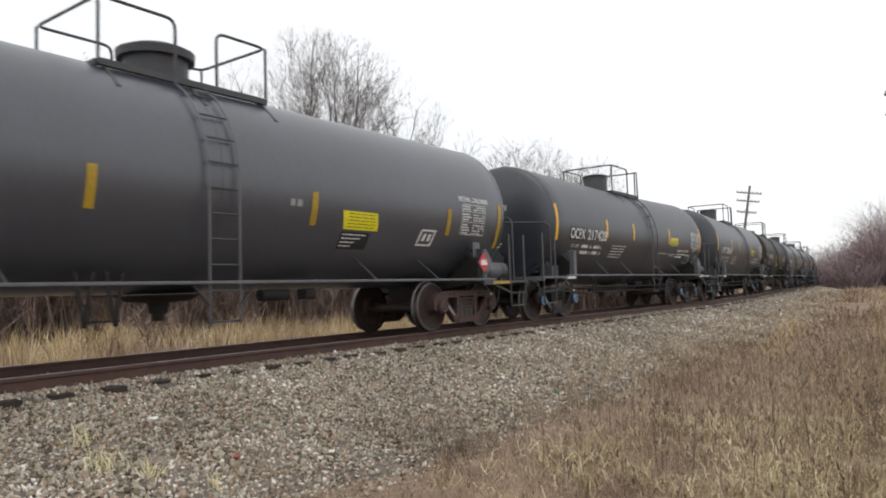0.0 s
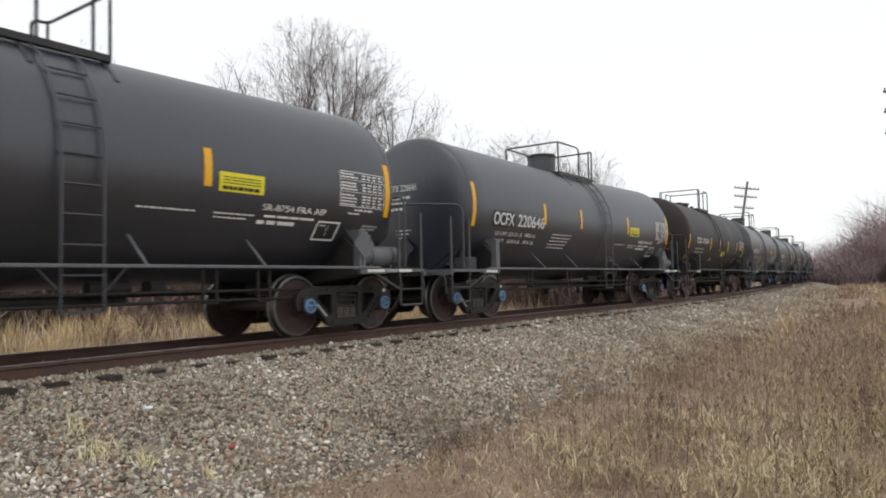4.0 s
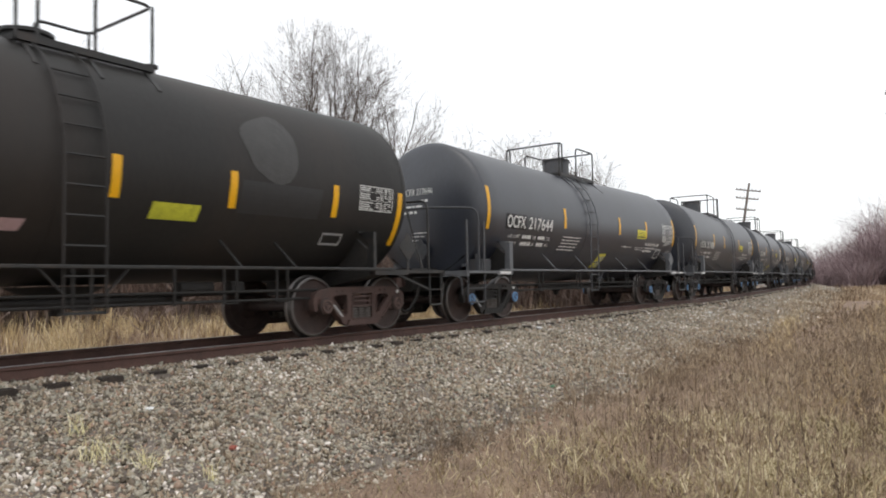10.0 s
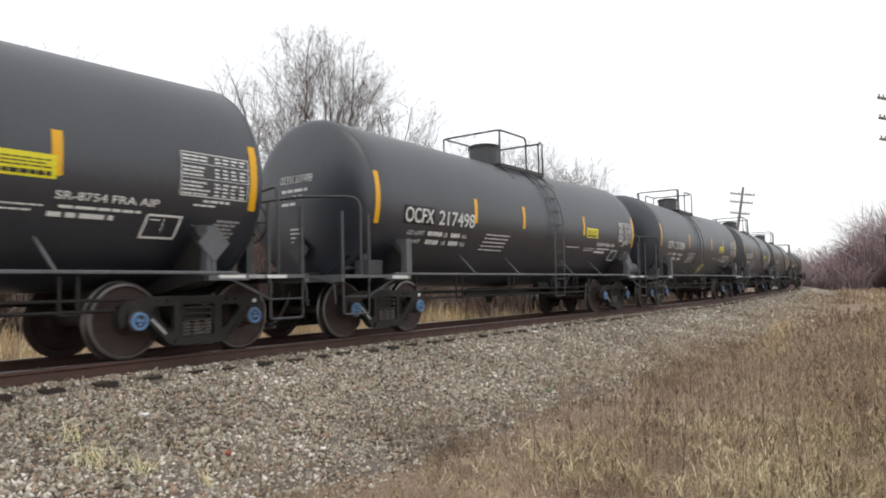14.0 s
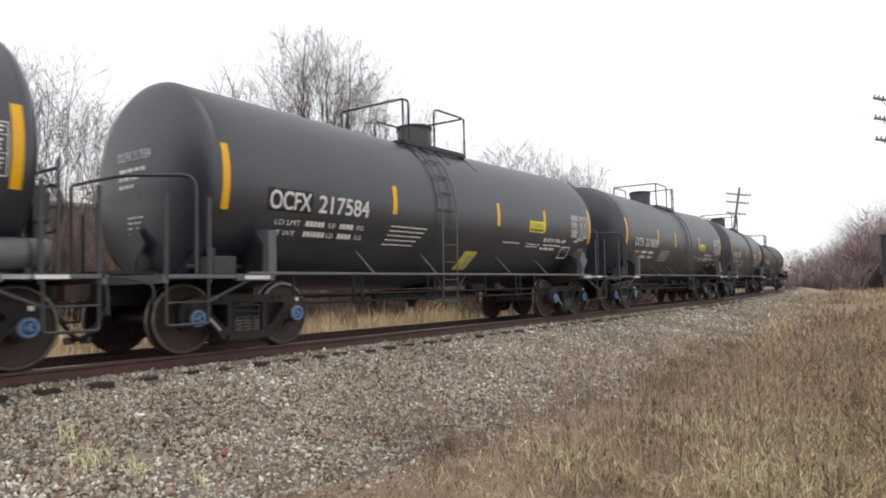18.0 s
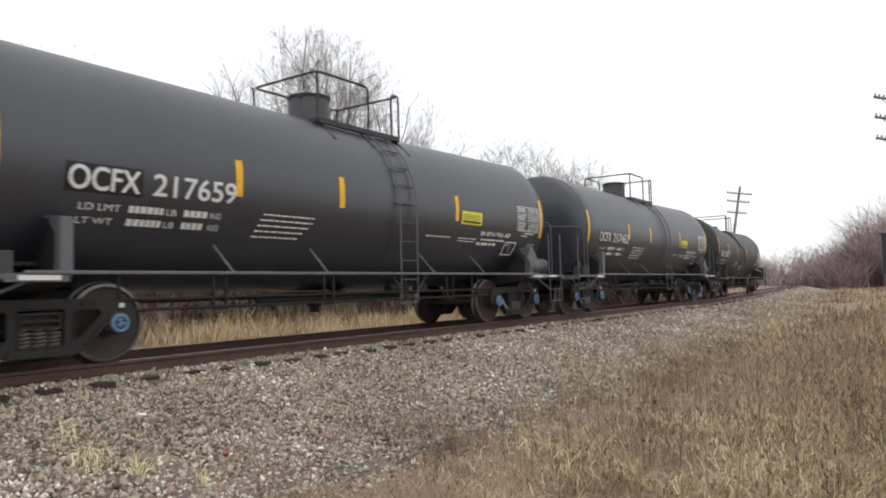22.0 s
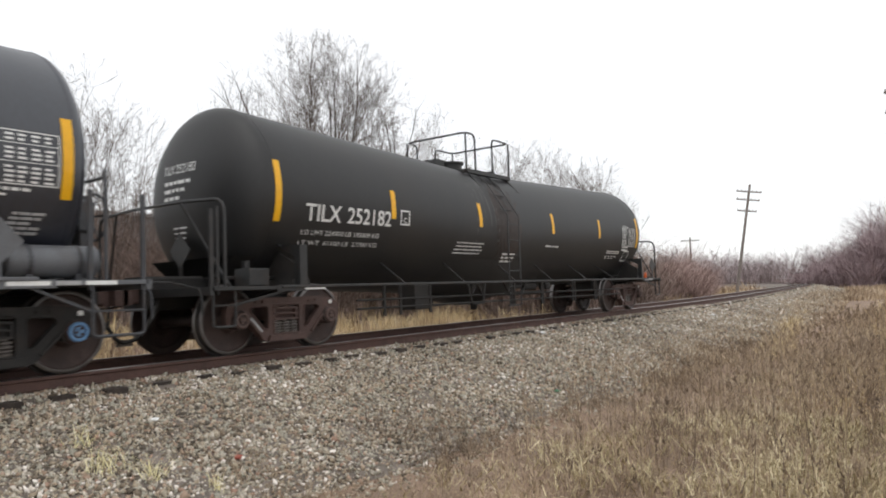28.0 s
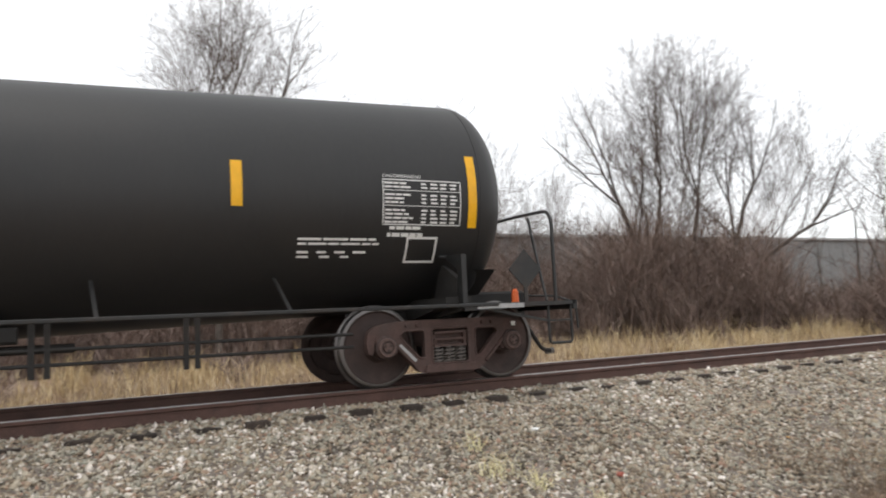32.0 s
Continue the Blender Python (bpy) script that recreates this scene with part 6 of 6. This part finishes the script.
def grow_brush():
    r = random.Random(21)
    places = []
    for i in range(1250):
        deg, d = r.uniform(19, 100), r.uniform(31, 50)
        az = radians(deg)
        h = (2.2 + 2.6 * humps(deg, 0.16, 2.0) + 1.6 * humps(deg, 0.55, 5.0)) * r.uniform(0.45, 1.2) * (0.8 + 0.018 * (d - 31))
        if 32 < deg < 38:
            h *= 0.85
        if 38.5 < deg < 66:
            h *= 1.3
        places.append((-d * math.sin(az), d * math.cos(az), h, r.uniform(0.9, 2.2)))
    for i in range(90):
        az, d = radians(r.uniform(49, 67)), r.uniform(32, 42)
        places.append((-d * math.sin(az), d * math.cos(az), r.uniform(2.2, 4.6), r.uniform(1.0, 2.0)))
    for i in range(34):
        y = r.uniform(-5, 34)
        places.append((-r.uniform(19, 28), y, r.uniform(0.7, 1.7), r.uniform(0.5, 1.3)))
    for cx, cy, h in ((-25.4, 25.4, 2.6), (-24.8, 26.6, 2.9), (-25.9, 26.8, 3.2), (-26.4, 24.6, 2.4), (-24.0, 27.6, 2.2), (-21.8, 14.0, 1.5), (-22.5, 8.0, 1.7)):
        places.append((cx, cy, h, 1.5))
    stuff("brush_thicket", bush_chunks(places, 160, 0.026), BRUSH_TWIG, "bare brown brush behind the railway", "brush")
    places = []
    for i in range(150):
        deg, d = r.uniform(15.8, 22), r.uniform(52, 84)
        az = radians(deg)
        h = (2.2 + 3.4 * max(0.0, 1 - abs(deg - 17.6) / 2.4)) * r.uniform(0.4, 0.85) * d / 60
        places.append((-d * math.sin(az), d * math.cos(az), h, r.uniform(1.2, 2.4)))
    places += [(-19.6, 27.8, 1.0, 1.0), (-19.2, 28.6, 0.9, 0.9), (-20.3, 27.2, 0.8, 0.9)]
    stuff("red_brush", bush_chunks(places, 330, 0.026), RED_TWIG, "bare reddish brown bushes along the curve", "brush")
    places = []
    for i in range(170):
        deg, d = r.uniform(-3.5, 9.6), r.uniform(100, 140)
        az = radians(deg)
        h = float(np.interp(deg, [0, 4.2, 5.0, 5.6, 6.8, 7.6, 9.6], [13.0, 12.5, 8.5, 6.8, 7.4, 5.0, 2.4])) * d / 120
        places.append((-d * math.sin(az), d * math.cos(az), h * r.uniform(0.4, 1.0), r.uniform(1.8, 3.2)))
    stuff("purple_brush", bush_chunks(places, 330, 0.045), PURPLE_TWIG, "hazy purple brown bushes beyond the dry grass", "brush")
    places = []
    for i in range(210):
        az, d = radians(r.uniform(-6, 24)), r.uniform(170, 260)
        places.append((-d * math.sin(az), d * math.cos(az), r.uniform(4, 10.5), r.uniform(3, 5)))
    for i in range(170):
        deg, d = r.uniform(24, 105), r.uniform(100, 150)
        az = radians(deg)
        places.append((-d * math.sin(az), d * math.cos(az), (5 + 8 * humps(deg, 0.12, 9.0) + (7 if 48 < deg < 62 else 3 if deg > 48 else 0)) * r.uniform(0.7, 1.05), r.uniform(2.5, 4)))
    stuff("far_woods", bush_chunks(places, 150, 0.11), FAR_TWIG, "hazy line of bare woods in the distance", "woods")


# ---- trees ----
def unit(v):
    return v / math.sqrt(v[0] * v[0] + v[1] * v[1] + v[2] * v[2] + 1e-12)


def branch_pieces(seed, centre, half, low, stems, girth, tip, most):
    """Limbs, boughs and twigs, each with its own side shoots, that fill a rounded crown: rows of two ends and two radii."""
    r = np.random.default_rng(seed)
    centre, half, up = np.array(centre, float), np.array([half[0], half[0], half[1]], float), np.array([0, 0, 1.0])
    rows, queue = [], []

    def room(p, d):
        """How far it is from p along d to the edge of the crown."""
        q, v = (p - centre) / half, d / half
        a, b, c = float(v @ v), float(q @ v), float(q @ q) - 1
        k = b * b - a * c
        return max(0.0, (-b + math.sqrt(k)) / a) if k > 0 else 0.0

    def aside(d, angle):
        v = r.normal(0, 1, 3)
        v = unit(v - d * float(v @ d))
        return unit(d * math.cos(angle) + v * math.sin(angle) + up * 0.12)

    for stem in stems:
        pts = [np.array(p, float) for p in stem]
        total = sum(float(np.linalg.norm(b - a)) for a, b in zip(pts, pts[1:]))
        done, w = 0.0, girth * r.uniform(0.75, 1.0)
        for a, b in zip(pts, pts[1:]):
            n = max(2, int(np.linalg.norm(b - a) / 0.45))
            p = a
            for i in range(n):
                q = a + (b - a) * (i + 1) / n + r.normal(0, 0.03, 3) * [1, 1, 0]
                f = done + float(np.linalg.norm(b - a)) * (i + 1) / n
                w0, w1 = w * (1 - 0.5 * (f - 0.3) / total), w * (1 - 0.5 * f / total)
                rows.append((p, q, w0, w1))
                if q[2] > low * 0.75 and r.random() < 0.6:
                    d = aside(unit(b - a), radians(r.uniform(30, 72)))
                    queue.append((q, d, room(q, d) * r.uniform(0.6, 0.95), w1 * r.uniform(0.28, 0.42), 1))
                p = q
            done += float(np.linalg.norm(b - a))
        for k in range(3):
            d = aside(unit(pts[-1] - pts[-2]), radians(r.uniform(14, 42)))
            queue.append((pts[-1], d, room(pts[-1], d) * r.uniform(0.75, 0.98), w * 0.36, 1))
    i = 0
    while i < len(queue) and len(rows) < most:
        p, d, length, w, level = queue[i]
        i += 1
        n = max(2, round(length / (0.5 if level == 1 else 0.32)))
        for k in range(n):
            d = unit(d + r.normal(0, 0.10 if level < 3 else 0.16, 3) + up * 0.05)
            q = p + d * (length / n)
            w0, w1 = w * (1 - 0.65 * k / n), w * (1 - 0.65 * (k + 1) / n)
            rows.append((p, q, max(w0, tip), max(w1, tip * 0.6)))
            p = q
            f = (k + 1) / n
            if length > 0.3 and f > (0.22 if level == 1 else 0.14) and q[2] > low * 0.9 and r.random() < 0.9:
                for _ in range(2 if level > 1 and k == n - 1 else 1):
                    e = aside(d, radians(r.uniform(24, 55)))
                    m = min(length * (1.05 - 0.55 * f) * r.uniform(0.385, 0.70), (room(q, e) + 0.25) * r.uniform(0.7, 1.1))
                    if m > 0.16:
                        queue.append((q, e, m, w1 * 0.56, level + 1))
    return rows


def prisms(a, b, ra, rb, n):
    """Tapering bars of n sides from the points a to b."""
    d = b - a
    d = d / (np.linalg.norm(d, axis=1)[:, None] + 1e-9)
    ref = np.where(np.abs(d[:, 2:3]) < 0.9, [[0, 0, 1.0]], [[1.0, 0, 0]])
    d = np.where(np.abs(d).max(1)[:, None] > 0.5, d, [[0, 0.6, 0.8]])
    u = np.cross(d, ref)
    u /= np.linalg.norm(u, axis=1)[:, None]
    w = np.cross(d, u)
    m = len(a)
    rings = []
    for p, rad in ((a, ra), (b, rb)):
        for k in range(n):
            t = 2 * math.pi * k / n
            rings.append(p + (u * math.cos(t) + w * math.sin(t)) * rad[:, None])
    vs = np.stack(rings, 1).reshape(-1, 3)
    fs = np.array([(k, (k + 1) % n, n + (k + 1) % n, n + k) for k in range(n)])[None] + 2 * n * np.arange(m)[:, None, None]
    return vs, fs.reshape(-1, 4)


def tree_meshes(seed, centre, rx, rz, low, stems, girth=0.2, tip=0.0062, most=34000):
    rows = branch_pieces(seed, centre, (rx, rz), low, stems, girth, tip, most)
    a, b = np.array([q[0] for q in rows]), np.array([q[1] for q in rows])
    ra, rb = np.array([q[2] for q in rows]), np.array([q[3] for q in rows])
    thick = rb > 0.03
    foot = max(0.12, float(rb.max()))
    low_a, low_b = np.array([[0, 0, -0.35]]), np.array([[0, 0, 0.22]])
    trunk = array_mesh("trunk", *prisms(np.concatenate([low_a, a[thick] - (b - a)[thick] * 0.06]), np.concatenate([low_b, b[thick]]), np.concatenate([[foot * 1.7], ra[thick]]), np.concatenate([[foot * 1.2], rb[thick]]), 7), [BARK])
    crown = array_mesh("crown", *prisms(a[~thick], b[~thick], ra[~thick], rb[~thick], 3), [TWIG])
    return trunk, crown


def plant(name, meshes, x, y, turn, scale, label):
    t = tagged(new(name), label, "tree")
    t.matrix_basis = pose(x, y, ground_z(x, y), 0, 0, turn) @ Matrix.Diagonal((scale[0], scale[0], scale[1], 1))
    for nm, me in zip(("trunk", "crown"), meshes):
        part(nm, me, None, t)
    return t


def grow_trees():
    # the crowns' sideways directions: (0.69, 0.72) runs across the line of sight, to the north-east
    e = lambda k, z: (0.69 * k, 0.72 * k, z)
    big = tree_meshes(3, (0.3, 0.3, 9.7), 6.3, 6.5, 3.0, [[e(-0.3, -0.3), e(-0.25, 3.0), e(-0.2, 5.4), e(0.2, 8.2)], [e(0.1, -0.3), e(1.5, 4.0), e(1.8, 6.2), e(2.0, 7.4)], [e(-0.25, 3.2), e(-1.4, 5.6), e(-1.9, 7.4)]], 0.20, 0.0054, 60000)
    wide = tree_meshes(8, e(1.5, 6.8), 5.1, 5.4, 3.0, [[e(0, -0.3), e(0.1, 4.4), e(0.0, 6.6)], [e(0.1, 4.2), e(0.6, 6.2), e(1.2, 7.4)], [e(0.1, 2.6), e(2.0, 4.2), e(3.6, 5.2)]], 0.15, 0.0054, 36000)
    tall = tree_meshes(14, (0, 0.3, 11.2), 5.4, 6.1, 5.4, [[(0, 0, -0.3), (0.1, 0.2, 6.0), (0.2, -0.3, 9.0)], [(0.1, 0.2, 5.0), (0.8, 1.2, 8.0)]], 0.17, 0.0054, 44000)
    slim = tree_meshes(22, (0, 0, 6.0), 2.7, 3.9, 2.0, [[(0, 0, -0.2), (0.1, 0.1, 3.4)], [(0.3, 0.2, -0.2), (0.8, 0.7, 4.0)], [(-0.2, 0.1, -0.2), (-0.8, -0.5, 3.6)]], 0.085, 0.0056, 9000)
    slim2 = tree_meshes(31, (0, 0, 5.6), 3.3, 3.9, 1.6, [[(0, 0, -0.2), (-0.1, 0.2, 3.0)], [(0.2, 0.3, -0.2), (1.0, 0.2, 3.4)], [(-0.2, -0.1, -0.2), (-0.9, 0.8, 3.2)]], 0.085, 0.0056, 10000)
    sapling = tree_meshes(41, (0, 0, 5.6), 1.7, 3.6, 2.0, [[(0, 0, -0.2), (0.2, 0.1, 5.5)], [(0.1, 0.2, -0.2), (0.5, -0.6, 4.2)]], 0.06, 0.0065, 1800)
    plant("bare_tree", big, -27.6, 26.2, 0, (1.0, 0.95), "tall bare tree with several grey trunks and a rounded crown")
    plant("bare_tree", wide, -25.1, 28.5, 0, (1.0, 1.0), "bare spreading tree beside a taller one")
    plant("bare_tree", tall, -30.5, 4.6, 0, (1.0, 1.0), "tall bare tree with a fine twiggy crown")
    rows = [(64.0, 36, 13.0, slim), (60.5, 33, 10.2, slim2), (67.5, 34, 12.0, slim2), (56.0, 40, 7.6, slim), (55.6, 58, 13.6, slim2), (58.4, 60, 12.6, slim), (53.2, 68, 11.6, slim2), (33.4, 38, 9.4, sapling), (31.6, 40, 10.6, sapling), (30.2, 38, 8.6, sapling), (29.0, 45, 11.0, slim2), (26.4, 46, 10.8, slim), (24.2, 48, 10.4, slim2), (22.2, 49, 8.8, slim), (35.6, 43, 8.4, sapling), (73, 40, 9.8, slim), (92, 38, 10.4, slim2)]
    r = random.Random(4)
    for az, d, h, m in rows:
        a = radians(az)
        k = h / 9.4
        plant("bare_tree", m, -d * math.sin(a), d * math.cos(a), r.uniform(0, 360), (k * r.uniform(0.85, 1.05), k), "thin bare sapling at the edge of the brush" if m is sapling else "slender bare tree at the edge of the brush")


# ---- poles and far buildings ----
def utility_pole(x, y, top, lean, turn, arms, label):
    pole = tagged(new("utility_pole"), label, "utility pole")
    z0 = ground_z(x, y)
    pole.matrix_basis = pose(x, y, z0 - 0.3, 0, lean, turn)
    h = top - z0 + 0.3
    part("shaft", Geo().lathe([(0.0, 0.16), (h * 0.5, 0.135), (h, 0.105), (h + 0.02, 0.0)], "z", 12), POLE_WOOD, pole, smooth=True)
    for d, half in arms:
        arm = part("crossarm", Geo().box(-half, half, 0.11, 0.21, h - d - 0.06, h - d + 0.06), POLE_WOOD, pole)
        for k in (-0.92, -0.6, -0.28, 0.28, 0.6, 0.92):
            part("insulator", Geo().lathe([(h - d + 0.06, 0.02), (h - d + 0.12, 0.05), (h - d + 0.2, 0.045), (h - d + 0.22, 0.0)], "z", 8, None, (half * k, 0.16, 0)), GLASS_CAP, arm)
        for s in (1, -1):
            part("brace", Geo().bar((s * half * 0.5, 0.12, h - d - 0.05), (0, 0.12, h - d - 0.45), 0.03, 0.015), POLE_WOOD, pole)


def far_buildings():
    b = tagged(new("warehouse"), "long pale metal warehouse behind the brush", "building")
    x1, x0, y0, y1, z0, z1 = -52.0, -75.0, 14.0, 125.0, -1.0, 7.5
    part("wall", Geo().box(x1 - 0.3, x1, y0, y1, z0, z1), PALE_WALL, b)
    part("wall", Geo().box(x0, x0 + 0.3, y0, y1, z0, z1), PALE_WALL, b)
    for y in (y0 + 0.002, y1 - 0.302):
        part("wall", Geo().box(x0 + 0.302, x1 - 0.302, y, y + 0.3, z0, z1 - 0.003), PALE_WALL, b)
    part("roof", Geo().prism([(x0 - 0.4, z1), (x1 + 0.4, z1), (x1 + 0.4, z1 + 0.25), ((x0 + x1) / 2, z1 + 1.4), (x0 - 0.4, z1 + 0.25)], "y", y0 - 0.4, y1 + 0.4), ROOFING, b)
    for k in range(9):
        y = y0 + 4 + 12.5 * k
        part("loading_door", Geo().box(x1 + 0.003, x1 + 0.08, y, y + 3.6, z0, 3.0), ROOFING, b)
    for k in range(46):
        y = y0 + 0.6 + 2.4 * k
        part("wall_rib", Geo().box(x1 + 0.003, x1 + 0.05, y, y + 0.12, 3.1, z1 - 0.1), PALE_WALL, b)
    s = tagged(new("shed"), "low dark shed with a pale roof edge beyond the curve", "building")
    cx, cy = -24.0, 165.0
    part("wall", Geo().box(cx - 3.4, cx + 3.4, cy, cy + 8, -1.0, 1.7), DARK_WALL, s)
    part("roof", Geo().prism([(cx - 3.7, 1.7), (cx + 3.7, 1.7), (cx + 3.7, 1.9), (cx, 2.05), (cx - 3.7, 1.9)], "y", cy - 0.4, cy + 8.4), PALE_WALL, s)


def signal_case():
    case = tagged(new("signal_case"), "dark steel signal case on a short tan post beyond the grass", "signal case")
    x, y = -1.31, 30.0
    case.matrix_basis = pose(x, y, ground_z(x, y) - 0.3, 0, 0, 8)
    part("post", Geo().lathe([(0.0, 0.075), (2.02, 0.07)], "z", 12), POST_TAN, case, smooth=True)
    body = part("body", Geo().box(-0.38, 0.38, -0.22, 0.22, 2.0, 3.42, c=0.03), CASE_DARK, case)
    part("case_door", Geo().box(-0.33, 0.33, -0.245, -0.223, 2.06, 3.35, c=0.008), CASE_DARK, case)
    part("roof_cap", Geo().box(-0.43, 0.43, -0.27, 0.27, 3.42, 3.47, c=0.015), CASE_DARK, case)
    for z in (2.2, 3.25):
        part("hinge", Geo().lathe([(z - 0.06, 0.0), (z - 0.06, 0.018), (z + 0.06, 0.018), (z + 0.06, 0.0)], "z", 8, None, (-0.345, -0.25, 0)), FITTING, body)


def litter():
    def lump(name, x, y, size, mat, label, flat=0.5):
        bv, bf = icosahedron()
        r = random.Random(int(x * 100 + y * 10))
        g = Geo().add([(v[0] * size * r.uniform(0.7, 1.2), v[1] * size * r.uniform(0.5, 1.0), v[2] * size * flat * r.uniform(0.8, 1.1)) for v in bv], [tuple(int(i) for i in f) for f in bf])
        ob = new(name, g.mesh(name, mat))
        z = max(bed(x - TRACK_X), ground_z(x, y))
        ob.matrix_basis = pose(x, y, z + size * flat * 0.6, 0, 0, r.uniform(0, 180))
        return tagged(ob, label, name.replace("_", " "))

    for name, x, y, size, mat, label, flat in LITTER:
        lump(name, x, y, size, mat, label, flat)


LITTER = [("white_stone", -6.27, 3.89, 0.055, LITTER_WHITE, "large white stone on the grey ballast", 0.5), ("white_stone", -7.1, 13.3, 0.085, LITTER_WHITE, "large white stone beside the rail", 0.5), ("plastic_scrap", -6.4, 23.6, 0.10, LITTER_WHITE, "scrap of white plastic on the gravel", 0.4), ("plastic_scrap", -7.0, 16.9, 0.07, LITTER_WHITE, "small scrap of white plastic on the gravel", 0.4),
          ("brick_shard", -5.14, 3.99, 0.05, LITTER_RED, "broken shard of red brick on the stones", 0.5), ("brick_shard", -5.3, 3.8, 0.045, CAST_RUST, "dark rusty lump on the stones", 0.6), ("fallen_leaf", -5.3, 6.28, 0.03, LEAF_ORANGE, "fallen orange leaf at the edge of the gravel", 0.2), ("glass_bottle", -4.68, 9.15, 0.06, LITTER_GREEN, "piece of green bottle glass in the weeds", 0.4)]

scatter_stones()
grow_near_grass()
grow_far_grass()
grow_brush()
grow_trees()
utility_pole(-17.5, 73.0, 10.15, 9.5, 12, [(0.7, 1.15), (1.5, 1.05), (2.6, 0.9)], "weathered wooden utility pole with three crossarms, leaning slightly")
utility_pole(-1.75, 45.0, 10.9, 0.5, 62, [(0.5, 1.2), (1.6, 1.2), (2.75, 1.2)], "tall wooden utility pole with three crossarms")
utility_pole(-32.0, 108.0, 7.4, 0.0, 20, [(0.5, 1.3)], "distant wooden utility pole with one crossarm above the bushes")
far_buildings()
signal_case()
litter()


# ---- what moves ----
# metres run by the train at each whole second
RUN = [0.0, 4.237, 8.473, 12.708, 16.941, 21.172, 25.399, 29.615, 33.832, 38.049, 42.258, 46.464, 50.667, 54.843, 58.956, 63.046, 67.132, 71.218, 75.309, 79.407, 83.502, 87.588, 91.664, 95.73, 99.786, 103.838, 107.875, 111.893, 115.89, 119.865, 123.819, 127.726, 131.597]


def smooth_run(t):
    """The run between whole seconds, with no kinks."""
    i = min(31, max(0, int(t)))
    f = t - i
    p0, p1, p2, p3 = (RUN[k] if 0 <= k < 33 else (2 * RUN[0] - RUN[1] if k < 0 else 2 * RUN[32] - RUN[31]) for k in (i - 1, i, i + 1, i + 2))
    return p1 + 0.5 * f * (p2 - p0 + f * (2 * p0 - 5 * p1 + 4 * p2 - p3 + f * (3 * (p1 - p2) + p3 - p0)))


def car_pose(sp, s):
    ax, ay, _ = on_track(s - sp.trucks)
    bx, by, _ = on_track(s + sp.trucks)
    return pose((ax + bx) / 2, (ay + by) / 2, 0, 0, 0, math.degrees(math.atan2(-(bx - ax), by - ay)))


def motions():
    times = [k * 0.5 for k in range(65)]
    spins = [k * 0.1 for k in range(321)]
    angle = [math.degrees(smooth_run(t) / WHEEL_R) for t in spins]
    for car, sp, y in CARS:
        walk(car, [(t, car_pose(sp, y - smooth_run(t))) for t in times])
        for w in car.children_recursive:
            if "axle" in w:
                walk(w, [(t, pose(0, w["axle"], WHEEL_R - LIFT, a + 40 * w["axle"] + 13 * y)) for t, a in zip(spins, angle)])


motions()
